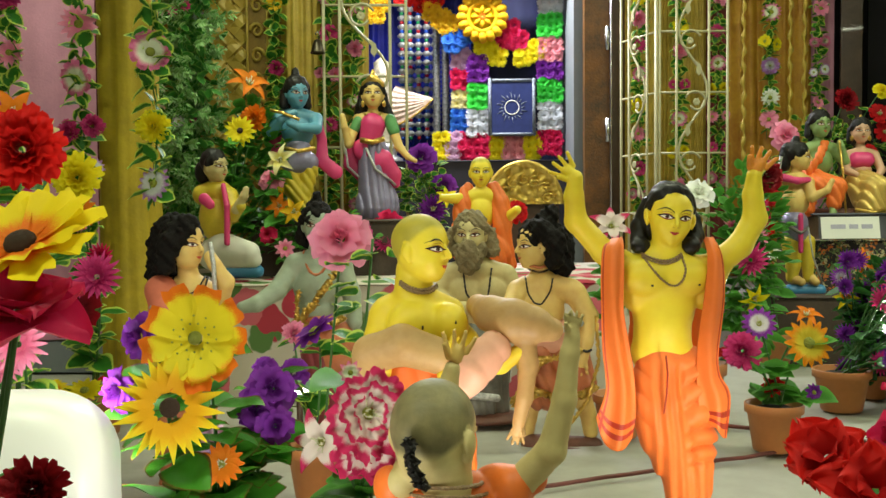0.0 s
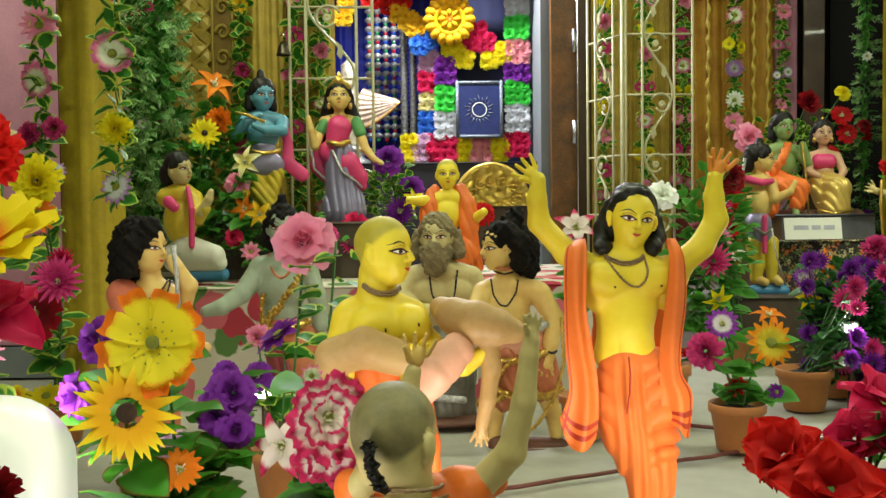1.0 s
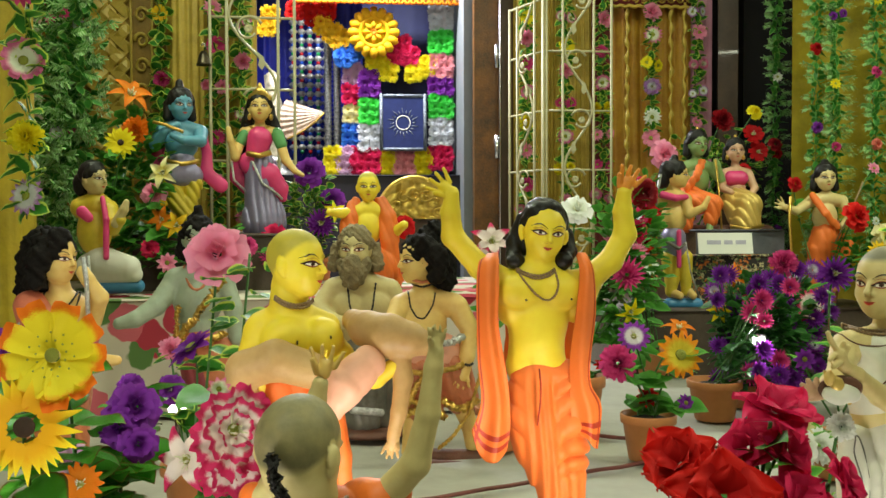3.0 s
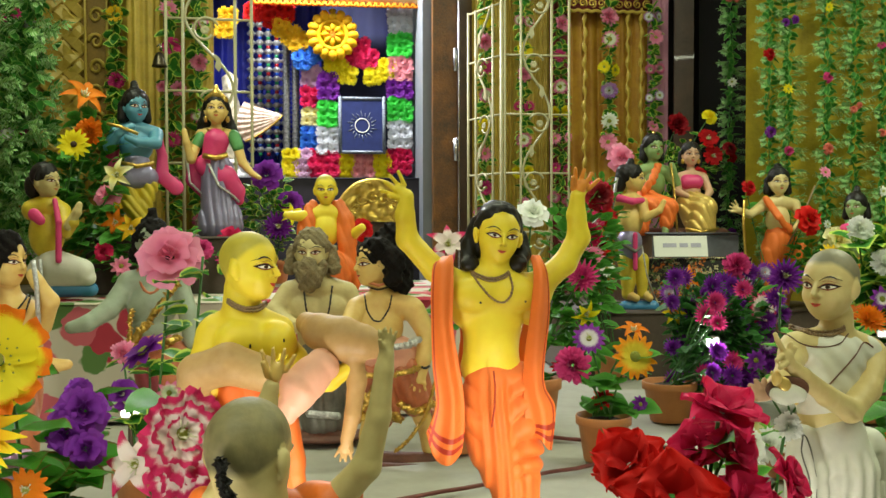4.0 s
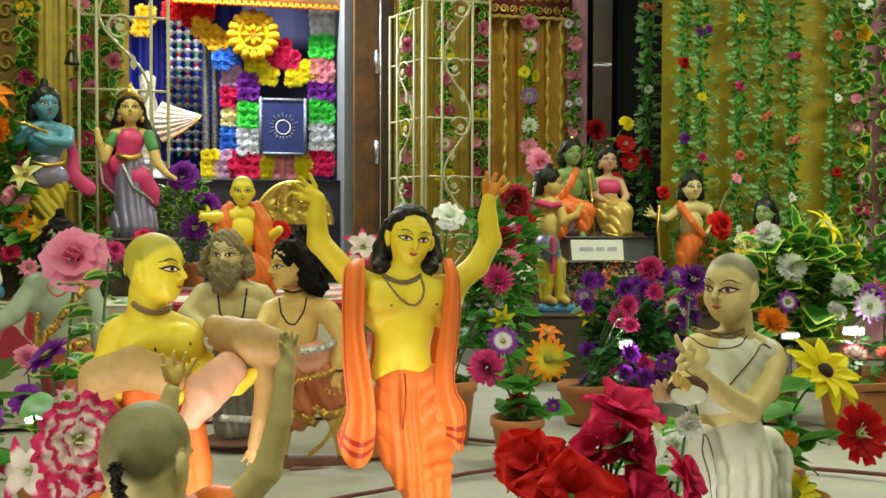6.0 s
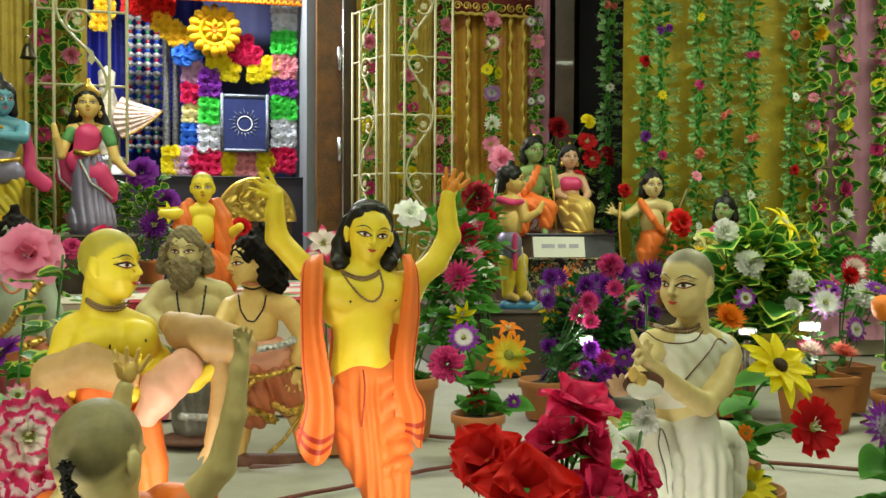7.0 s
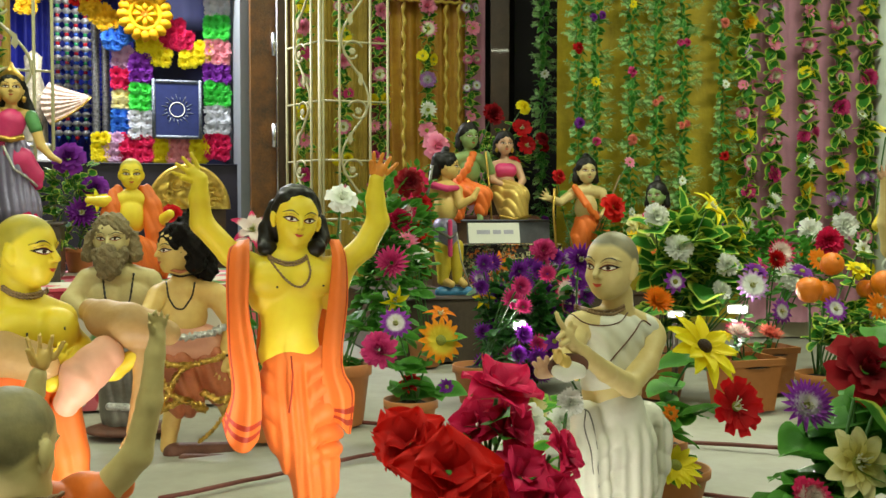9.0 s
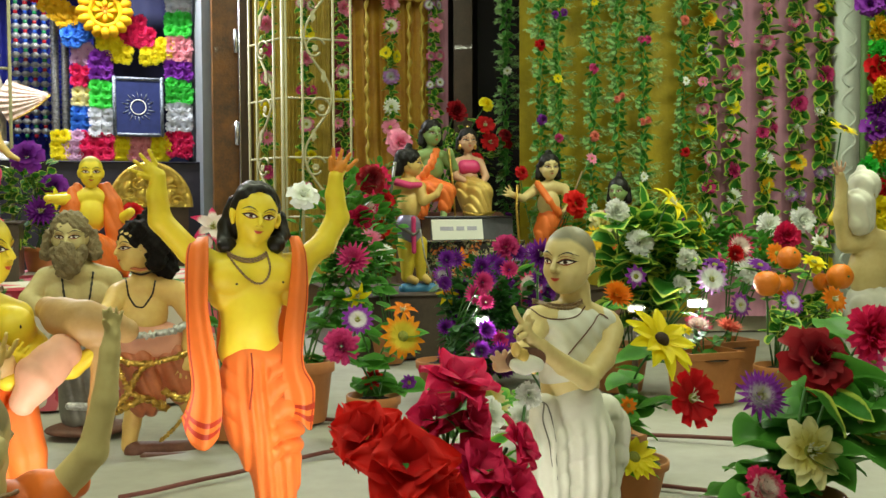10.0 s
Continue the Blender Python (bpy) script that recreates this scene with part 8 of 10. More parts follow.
def garland(x, y, z1, z0, style, colors, step, d, label, seed=0, size=0.045, width=0.03, group="hanging garlands", kinds=("gerbera", "broad", "carnation"), offset=0.0):
    """Hanging strand: vine, leaves in whorls, blossoms spaced along it."""
    rnd = random.Random(seed + 500)
    root = thing("flower_garland", (x, y, z1), label, "garland", group)
    n = int((z1 - z0) / 0.05)
    pts = [(0.012 * math.sin(i * 0.7 + seed), 0.006 * math.sin(i * 1.1), -(z1 - z0) * i / n) for i in range(n + 1)]
    part("vine", mesh_of("vine", *tube(pts, 0.003, 5), [STEM]), root)
    spots = []
    def whorls(gap, reach):
        z = 0.0
        while z > -(z1 - z0):
            a0 = rnd.uniform(0, 6.28)
            for k in range(4):
                a = a0 + k * 1.57 + rnd.uniform(-0.4, 0.4)
                spots.append(((reach * math.cos(a), -0.012, z + rnd.uniform(-0.012, 0.012)), (math.cos(a), -0.35, math.sin(a) * 0.9)))
            z -= gap * rnd.uniform(0.7, 1.05)

    if style == "fern":
        whorls(0.040, 0.010)
        wide = [(p, w) for p, w in spots]
        if width > 0.07:
            spots.extend([((p[0] + rnd.uniform(-1, 1) * width, p[1] + rnd.uniform(0, 0.05), p[2] + rnd.uniform(-0.02, 0.02)), w) for p, w in wide * 2])
        tagged(part("leaves", foliage("leaves", rnd, spots, size * 0.95, "rimmed", 1.05), root), kind="stuff")
        needles = []
        for _ in range(int((z1 - z0) / (0.020 if width < 0.07 else 0.013))):
            z = -(z1 - z0) * rnd.random()
            sd = rnd.choice((-1, 1))
            way = Vector((sd, rnd.uniform(-0.9, -0.2), rnd.uniform(-0.35, 0.3))).normalized()
            o = Vector((sd * 0.012 + (rnd.uniform(-0.8, 0.8) * width if width > 0.07 else 0), -0.015, z))
            ln = rnd.uniform(0.05, 0.085) + 0.3 * min(width, 0.08)
            for k in range(11):
                q = o + way * ln * (0.2 + 0.8 * k / 10)
                e = -1 if k % 2 else 1
                needles.append((q, (way.x + 0.1 * e, way.y - 0.25, way.z + 1.0 * e)) if k < 10 else (q, tuple(way)))
        tagged(part("fern_spray", foliage("fern_spray", rnd, needles, 0.026 if width < 0.07 else 0.034, "frost", 0.6), root), kind="stuff")
    else:
        whorls(size, 0.008)
        tagged(part("leaves", foliage("leaves", rnd, spots, size * 1.15, style, 1.45), root), kind="stuff")
    z, i = -step * (0.3 + offset), 0
    while colors and z > -(z1 - z0):
        c = colors[(i + seed) % len(colors)]
        pair = rnd.random() < 0.35
        for s in ((-0.3, 0.3) if pair else (0,)):
            blossom(root, kinds[(i + seed) % len(kinds)], c, (s * d * 1.3 + rnd.uniform(-0.01, 0.01), -0.03, z + rnd.uniform(-0.015, 0.015)), d * (0.75 if pair else 1.0) * rnd.uniform(0.85, 1.1), (rnd.uniform(-0.4, 0.4) + s * 1.5, -1, rnd.uniform(-0.2, 0.3)), "yellow", seed + i)
        z -= step * rnd.uniform(0.8, 1.2)
        i += 1
    return root

# altar dressing, garlands and plants

plant((1.087, 3.24, 0), (0.094, 0.155, False), [
    ("gerbera", "purple_white", (1.015, 3.170, 0.421), 0.101, (-0.2, -1, 0.5), "stamen"),
    ("carnation", "magenta", (0.942, 3.100, 0.345), 0.109, (-0.5, -1, 0.2)),
    ("gerbera", "orange_yellow", (1.161, 3.140, 0.362), 0.146, (0.15, -1, 0.35)),
    ("lily", "orange", (1.210, 3.300, 0.427), 0.101, (0, -0.5, 1)),
    ("cosmos", "purple", (1.201, 3.200, 0.194), 0.062, (0.3, -1, 0.4)),
    ("cosmos", "scarlet", (1.088, 3.250, 0.208), 0.074, (-0.2, -1, 0.6)),
], "potted plant with purple, magenta and orange cloth flowers", "green", 4, 0.1, seed=3)
plant((0.93, 3.62, 0), (0.11, 0.23, False), [
    ("rose", "white", (0.905, 3.500, 0.833), 0.103, (0, -1, 0.7)),
    ("mum", "magenta", (1.088, 3.500, 0.603), 0.123),
    ("rose", "dark_red", (1.211, 3.700, 0.902), 0.105),
    ("carnation", "crimson", (1.166, 3.700, 0.754), 0.096),
    ("lily", "yellow", (1.085, 3.450, 0.478), 0.094, (0.2, -1, -0.5)),
    ("mum", "pink", (1.102, 3.750, 0.710), 0.085),
    ("cosmos", "scarlet", (1.030, 3.600, 0.261), 0.073, (0, -0.6, 1)),
], "tall plant with white, red and pink flowers in brown pot", "green", 10, 0.075, bush=260, fill=((1.122, 3.700, 0.581), (0.157, 0.094, 0.356)), seed=6)
plant((0.62, 3.45, 0), (0.09, 0.15, False), [
    ("lily", "crimson_white", (0.556, 3.220, 0.729), 0.131, (-0.1, -1, 0.6)),
    ("cosmos", "crimson_white", (0.535, 3.300, 0.677), 0.075),
], "plant with a red and white lily", "green", 7, 0.07, seed=9)
plant((1.78, 4.1, 0), (0.09, 0.1, False), [
    ("mum", "purple", (1.779, 4.065, 0.210), 0.072),
    ("mum", "purple", (1.892, 4.210, 0.080), 0.097),
    ("mum", "purple", (1.950, 4.201, 0.384), 0.099),
    ("mum", "purple", (1.797, 4.223, 0.075), 0.099),
    ("mum", "purple", (1.748, 4.132, 0.421), 0.094),
    ("mum", "purple", (1.701, 4.152, 0.262), 0.087),
    ("mum", "purple", (1.834, 4.275, 0.424), 0.100),
    ("mum", "purple_white", (2.017, 3.981, 0.587), 0.090),
    ("mum", "purple", (2.049, 4.036, 0.320), 0.088),
    ("mum", "purple", (1.812, 3.967, 0.474), 0.093),
    ("mum", "purple", (1.613, 3.976, 0.275), 0.084),
    ("mum", "purple", (2.025, 4.153, 0.504), 0.073),
    ("mum", "purple", (1.890, 3.933, 0.369), 0.080),
    ("mum", "purple_white", (1.867, 4.257, 0.271), 0.076),
    ("mum", "purple", (2.010, 4.112, 0.436), 0.098),
    ("mum", "purple", (1.788, 4.057, 0.496), 0.070),
    ("mum", "purple", (2.146, 4.181, 0.057), 0.103),
    ("mum", "purple", (1.728, 3.919, 0.434), 0.087),
    ("mum", "purple_white", (2.002, 4.128, 0.542), 0.099),
    ("mum", "purple", (1.778, 4.283, 0.368), 0.084),
    ("mum", "purple", (1.788, 4.014, 0.355), 0.094),
    ("mum", "purple", (1.863, 3.943, 0.369), 0.096),
    ("mum", "purple", (1.599, 3.926, 0.570), 0.088),
    ("mum", "purple", (1.957, 4.112, 0.293), 0.080),
    ("mum", "purple", (1.737, 4.198, 0.297), 0.085),
    ("mum", "purple", (1.855, 4.035, 0.463), 0.070),
    ("mum", "purple", (1.842, 4.043, 0.250), 0.076),
    ("mum", "purple", (1.599, 3.959, 0.467), 0.074),
    ("mum", "purple", (1.807, 3.996, 0.457), 0.096),
    ("mum", "purple", (1.901, 4.031, 0.070), 0.097),
    ("mum", "purple", (1.824, 3.945, 0.547), 0.094),
    ("mum", "purple", (1.856, 4.210, 0.223), 0.093),
    ("mum", "purple", (1.937, 4.159, 0.229), 0.080),
    ("mum", "purple", (2.228, 4.287, 0.532), 0.106),
    ("mum", "purple", (1.587, 3.907, 0.147), 0.096),
    ("mum", "purple", (2.072, 4.059, 0.221), 0.084),
    ("mum", "purple", (1.999, 3.851, 0.487), 0.094),
    ("mum", "purple", (1.920, 4.028, 0.455), 0.093),
    ("mum", "purple", (2.166, 4.245, 0.271), 0.079),
    ("mum", "purple_white", (1.849, 4.198, 0.097), 0.087),
    ("mum", "purple_white", (1.890, 4.163, 0.540), 0.075),
    ("mum", "purple_white", (1.998, 3.912, 0.283), 0.078),
    ("mum", "purple_white", (2.063, 4.006, 0.434), 0.070),
    ("mum", "purple_white", (1.952, 4.289, 0.462), 0.086),
    ("mum", "purple", (1.979, 3.885, 0.393), 0.094),
    ("mum", "purple", (1.962, 4.236, 0.340), 0.098),
    ("mum", "purple", (1.981, 4.137, 0.077), 0.101),
    ("mum", "purple", (1.781, 3.925, 0.190), 0.094),
    ("mum", "purple", (2.067, 4.237, 0.397), 0.081),
    ("mum", "purple", (1.954, 3.990, 0.588), 0.085),
    ("mum", "purple", (2.041, 4.087, 0.265), 0.086),
    ("mum", "purple", (2.125, 4.195, 0.384), 0.104),
    ("mum", "purple", (1.939, 3.991, 0.274), 0.097),
    ("mum", "purple", (2.126, 4.272, 0.258), 0.090),
    ("mum", "purple", (1.871, 3.913, 0.371), 0.090),
    ("mum", "purple", (2.125, 4.045, 0.406), 0.088),
    ("mum", "purple_white", (1.696, 4.017, 0.125), 0.087),
    ("mum", "purple", (1.890, 3.885, 0.150), 0.086),
    ("mum", "purple", (1.735, 3.929, 0.407), 0.094),
    ("mum", "purple_white", (1.694, 4.223, 0.066), 0.099),
    ("mum", "purple", (1.707, 4.073, 0.283), 0.088),
    ("mum", "purple", (1.942, 3.903, 0.102), 0.087),
    ("mum", "purple", (1.907, 3.986, 0.160), 0.097),
    ("mum", "purple", (2.082, 4.070, 0.459), 0.076),
    ("mum", "purple", (1.768, 4.132, 0.412), 0.103),
    ("mum", "purple", (1.853, 3.991, 0.089), 0.082),
    ("mum", "purple_white", (1.640, 4.093, 0.492), 0.092),
    ("mum", "purple_white", (2.031, 4.025, 0.376), 0.069),
    ("mum", "purple_white", (1.747, 4.295, 0.040), 0.104),
    ("mum", "purple_white", (2.096, 4.190, 0.081), 0.087),
    ("mum", "purple", (2.015, 3.917, 0.195), 0.074),
    ("mum", "purple", (1.676, 4.029, 0.567), 0.087),
    ("mum", "purple_white", (1.863, 3.968, 0.098), 0.084),
    ("mum", "purple", (2.110, 4.277, 0.461), 0.075),
    ("mum", "purple", (1.623, 3.980, 0.086), 0.096),
    ("mum", "purple", (2.102, 4.279, 0.210), 0.103),
    ("mum", "purple", (1.961, 4.176, 0.205), 0.089),
    ("mum", "purple_white", (1.799, 3.984, 0.482), 0.084),
    ("carnation", "magenta", (1.901, 4.000, 0.615), 0.109),
    ("gerbera", "crimson_white", (1.971, 3.900, 0.441), 0.137, (0.3, -1, 0.2)),
    ("lily", "orange", (1.765, 4.200, 0.552), 0.105),
    ("lily", "yellow_red", (1.662, 4.100, 0.405), 0.093),
    ("rose", "crimson", (1.817, 4.100, 0.439), 0.102),
    ("mum", "magenta", (1.864, 4.000, 0.410), 0.100),
], "dense bush of small purple flowers with red ones", "dark", 4, 0.065, bush=900, fill=((1.904, 4.120, 0.312), (0.269, 0.161, 0.269)), seed=12)
plant((1.55, 3.85, 0), (0.11, 0.16, False), [
    ("mum", "purple", (1.643, 3.652, 0.223), 0.080),
    ("mum", "magenta", (1.652, 3.618, 0.415), 0.071),
    ("mum", "purple", (1.672, 3.672, 0.299), 0.090),
    ("mum", "purple", (1.742, 3.879, 0.197), 0.081),
    ("mum", "magenta", (1.661, 3.763, 0.191), 0.095),
    ("mum", "purple", (1.930, 3.918, 0.249), 0.100),
    ("mum", "purple", (1.723, 3.762, 0.493), 0.077),
    ("mum", "purple", (1.738, 3.672, 0.204), 0.087),
    ("mum", "purple", (1.793, 3.803, 0.544), 0.080),
    ("mum", "magenta", (1.765, 3.741, 0.244), 0.093),
    ("mum", "purple", (1.902, 3.903, 0.172), 0.093),
    ("mum", "magenta", (1.656, 3.740, 0.434), 0.096),
    ("mum", "purple", (1.690, 3.758, 0.546), 0.094),
    ("mum", "magenta", (1.624, 3.579, 0.497), 0.088),
    ("mum", "purple", (1.878, 3.941, 0.500), 0.098),
    ("mum", "magenta", (1.763, 3.640, 0.541), 0.077),
], "bush of small violet flowers", "dark", 3, 0.055, bush=380, fill=((1.785, 3.850, 0.359), (0.131, 0.079, 0.196)), seed=15)
plant((1.6, 2.95, 0), (0.09, 0.14, False), [
    ("mum", "purple", (1.532, 2.850, 0.638), 0.107, (-0.1, -1, 0.3), "stamen"),
    ("mum", "orange", (1.747, 2.750, 0.510), 0.100, (0, -1, 0.8)),
    ("carnation", "white", (1.311, 2.500, 0.207), 0.085),
    ("gerbera", "cream", (1.275, 2.600, 0.218), 0.074),
    ("cosmos", "purple", (1.465, 2.900, 0.377), 0.066),
], "plant with a violet daisy and an orange bloom", "bright", 8, 0.06, seed=18)
plant((2.33, 3.75, 0), (0.13, 0.2, False), [
    ("carnation", "white", (2.360, 3.650, 0.636), 0.112),
    ("carnation", "white", (2.306, 3.750, 0.769), 0.102),
    ("carnation", "white", (2.560, 3.600, 0.565), 0.090),
    ("lily", "yellow", (2.476, 3.600, 0.799), 0.175, (0.5, -0.6, 0.6)),
    ("lily", "yellow", (2.681, 3.700, 0.706), 0.126, (0.7, -0.6, 0.2)),
    ("cosmos", "purple_white", (2.315, 3.600, 0.500), 0.094),
    ("mum", "coral", (2.588, 3.800, 0.705), 0.073),
    ("carnation", "white", (2.533, 3.600, 0.458), 0.082),
], "variegated bush with white carnations and yellow lilies", "edged", 7, 0.13, bush=170, fill=((2.503, 3.800, 0.594), (0.226, 0.123, 0.205)), seed=21)
plant((1.62, 2.52, 0), (0.085, 0.14, False), [
    ("sunbroad", "yellow", (1.566, 2.200, 0.447), 0.195, (0.25, -0.8, 0.75), "small"),
    ("broad", "red", (1.540, 2.020, 0.330), 0.128, (0.1, -1, 0.25)),
    ("cosmos", "orange", (1.413, 2.100, 0.306), 0.043),
    ("cosmos", "orange", (1.406, 2.100, 0.251), 0.040),
], "plant with a large yellow sunflower and red bloom", "green", 9, 0.085, seed=24)
plant((1.545, 2.31, 0), (0.1, 0.115, False), [
    ("gerbera", "yellow", (1.499, 2.220, 0.143), 0.131, (0, -0.8, 0.9)),
    ("lily", "yellow", (1.427, 2.300, 0.133), 0.057),
], "terracotta pot with a yellow gerbera", "bright", 5, 0.09, seed=27)
plant((2.52, 3.42, 0), (0.13, 0.21, True), [
    ("mum", "crimson_white", (2.483, 3.400, 0.308), 0.116, (0, -0.5, 1)),
    ("mum", "coral", (2.616, 3.380, 0.300), 0.107, (0, -0.5, 1)),
    ("cosmos", "yellow", (2.417, 3.400, 0.297), 0.077, (0, -0.5, 1)),
    ("gerbera", "lilac_white", (2.617, 3.500, 0.487), 0.127, (-0.3, -1, 0.5), "stamen"),
    ("gerbera", "purple_white", (2.721, 3.450, 0.381), 0.102, (0.2, -1, 0.2), "stamen"),
    ("cosmos", "purple", (2.700, 3.600, 0.538), 0.110, (0, -0.6, 1)),
], "square terracotta pot with red, white and purple flowers", "green", 4, 0.06, seed=30)
plant((2.85, 3.72, 0), (0.11, 0.2, True), [
    ("mum", "crimson_white", (2.932, 3.750, 0.606), 0.132, (0, -1, 0.4)),
    ("carnation", "crimson", (3.222, 3.800, 0.651), 0.129),
    ("carnation", "white", (3.282, 4.000, 0.695), 0.118),
    ("carnation", "white", (3.556, 4.100, 0.719), 0.130),
    ("carnation", "white", (2.962, 3.700, 0.501), 0.117),
    ("gerbera", "orange", (3.098, 3.700, 0.574), 0.105),
    ("mum", "red", (2.872, 3.700, 0.579), 0.092),
], "square pot with red and white carnations", "green", 6, 0.06, bush=130, fill=((3.137, 3.850, 0.514), (0.196, 0.092, 0.153)), seed=33)


def fruit_cluster(at, fruits, label):
    root = thing("orange_fruit_branch", at, label, "fruit", "orange fruits")
    for i, (p, d) in enumerate(fruits):
        v, f = lathe([(0.001, -0.48), (0.2, -0.45), (0.38, -0.32), (0.49, -0.05), (0.47, 0.2), (0.34, 0.38), (0.14, 0.455), (0.03, 0.44), (0.001, 0.43)], 24)
        q = Vector(p) - Vector(at)
        fr = part("fruit", mesh_of("fruit", [(x * d, y * d, z * d) for x, y, z in v], f, [ORANGE_PEEL]), root, m=Matrix.Translation(q) @ Matrix.Rotation(0.5 * i, 4, "X"))
        part("calyx", mesh_of("calyx", *tube([(0, 0, 0.42 * d), (0, 0, 0.5 * d)], 0.004, 6), [STEM]), fr)
        part("stem", mesh_of("stem", *tube([q, q * 0.5 + Vector((0, 0.02, 0.04)), (0, 0, 0.10)], 0.004, 6), [STEM]), root)
    return root



fruit_cluster((2.78, 3.3, 0.0), [((2.660, 3.200, 0.490), 0.105), ((2.813, 3.300, 0.472), 0.086), ((2.842, 3.300, 0.580), 0.094), ((3.009, 3.200, 0.507), 0.105), ((3.009, 3.300, 0.477), 0.079)], "bright orange artificial fruits on wire stems")
plant((2.76, 3.25, 0), (0.1, 0.16, False), [
    ("gerbera", "purple_white", (2.700, 3.100, 0.425), 0.095, (0, -1, 0.5), "stamen"),
    ("gerbera", "orange", (2.896, 3.100, 0.429), 0.105, (0, -1, 0.4), "stamen"),
    ("cosmos", "yellow", (2.965, 3.300, 0.559), 0.108, (0, -0.6, 1)),
    ("gerbera", "purple", (2.779, 3.400, 0.547), 0.096, (0, -0.6, 1)),
    ("cosmos", "white", (3.161, 3.500, 0.630), 0.079),
], "plant with purple and orange flowers among edged leaves", "edged", 9, 0.075, bush=70, fill=((2.912, 3.300, 0.342), (0.150, 0.045, 0.075)), seed=36)
plant((1.6, 1.74, 0), (0.12, 0.17, False), [
    ("round", "cream", (1.551, 1.620, 0.292), 0.138, (-0.1, -1, 0.35)),
    ("round", "cream", (1.788, 1.700, 0.296), 0.116, (0.1, -1, 0.2)),
    ("mum", "purple_white", (1.552, 1.780, 0.376), 0.113, (-0.2, -1, 0.6), "stamen"),
    ("rose", "dark_red", (1.596, 1.660, 0.468), 0.141, (-0.1, -1, 0.7)),
    ("carnation", "crimson", (1.830, 1.750, 0.505), 0.119, (-0.2, -1, 0.3)),
    ("carnation", "crimson_white", (1.424, 1.600, 0.234), 0.082, (0, -1, 0.6)),
    ("cosmos", "magenta", (1.971, 1.900, 0.412), 0.065),
    ("mum", "white", (1.828, 1.720, 0.371), 0.068),
], "large plant with cream, purple and red cloth blooms", "green", 10, 0.13, seed=39)
rnd = random.Random(71)
lp = thing("artificial_plant", (1.60, 1.80, 0.0), "single large yellow-edged leaves on wire stems", "plant", "flower pots")
leaf(lp, "edged", (-0.077, -0.200, 0.424), 0.11, (0.6, -0.5, -0.45), rnd)
part("stem", mesh_of("stem", *tube([(0, 0, 0), (-0.077, -0.200, 0.424)], 0.0035, 6), [STEM]), lp)
leaf(lp, "edged", (-0.008, -0.180, 0.398), 0.1, (0.7, -0.6, -0.2), rnd)
part("stem", mesh_of("stem", *tube([(0, 0, 0), (-0.008, -0.180, 0.398)], 0.0035, 6), [STEM]), lp)
plant((0.8, 1.6, 0), (0.09, 0.14, False), [
    ("poppy", "scarlet", (0.604, 1.540, 0.416), 0.122, (-0.6, -0.7, 0.8)),
    ("poppy", "scarlet", (0.648, 1.470, 0.382), 0.150, (-0.1, -0.8, 0.7)),
    ("poppy", "crimson", (0.764, 1.550, 0.494), 0.123, (0.2, -0.45, 1)),
    ("poppy", "crimson", (0.742, 1.600, 0.426), 0.095, (-0.8, -0.6, 0.5)),
    ("poppy", "crimson", (0.790, 1.560, 0.428), 0.097, (0.4, -0.8, 0.4)),
    ("poppy", "crimson", (0.789, 1.520, 0.350), 0.112, (0.3, -0.8, 0.7)),
    ("poppy", "crimson", (0.870, 1.540, 0.384), 0.092, (0.8, -0.6, 0.5)),
    ("poppy", "crimson", (0.847, 1.500, 0.312), 0.102, (0.3, -0.8, 0.6)),
    ("poppy", "scarlet", (0.703, 1.460, 0.330), 0.099, (0, -1, 0.6)),
], "bunch of scarlet and crimson cloth roses", "green", 4, 0.07, seed=42)
plant((0.97, 1.82, 0), None, [
    ("rose", "white", (0.898, 1.750, 0.390), 0.073, (0.3, -1, 0.4)),
    ("carnation", "white", (1.033, 1.850, 0.401), 0.052, (-0.2, -1, 0.3)),
    ("gerbera", "cream", (0.944, 1.850, 0.407), 0.063),
], "white blossoms on wire stems", "bright", 5, 0.06, seed=45)
plant((-0.36, 1.62, 0), (0.09, 0.16, False), [
    ("broad", "yellow_orange", (-0.361, 1.560, 0.603), 0.152, (0, -1, 0.25), "dots"),
    ("sunflower", "gold", (-0.393, 1.520, 0.504), 0.148, (0.35, -1, 0.25), "small"),
    ("rose", "purple", (-0.475, 1.660, 0.593), 0.075, (-0.6, -1, 0.2)),
    ("rose", "purple", (-0.512, 1.660, 0.504), 0.071, (-0.6, -1, 0.1)),
    ("rose", "purple", (-0.275, 1.720, 0.493), 0.080, (0.3, -1, 0.5)),
    ("rose", "purple", (-0.296, 1.700, 0.466), 0.067, (0, -1, 0.1)),
    ("gerbera", "orange", (-0.330, 1.580, 0.402), 0.066, (0, -1, 0.3), "stamen"),
    ("rose", "mauve", (-0.385, 1.750, 0.394), 0.060),
    ("rose", "purple", (-0.262, 1.680, 0.440), 0.058, (0.3, -1, 0.2)),
    ("rose", "purple", (-0.308, 1.850, 0.505), 0.046),
], "large bouquet with yellow-orange bloom, sunflower and purple flowers", "bronze", 13, 0.082, seed=48)
plant((-0.12, 1.74, 0), (0.085, 0.14, False), [
    ("peony", "crimson_white", (-0.105, 1.640, 0.468), 0.124, (0.55, -1, 0.25), "stamen"),
    ("peony", "crimson_white", (-0.104, 1.660, 0.412), 0.112, (0.3, -1, -0.25)),
    ("lily", "crimson_white", (-0.183, 1.680, 0.412), 0.105, (-0.5, -1, 0.3)),
    ("cosmos", "white_pink", (-0.152, 1.850, 0.499), 0.042),
], "plant with large crimson and white carnation", "green", 9, 0.085, seed=51)
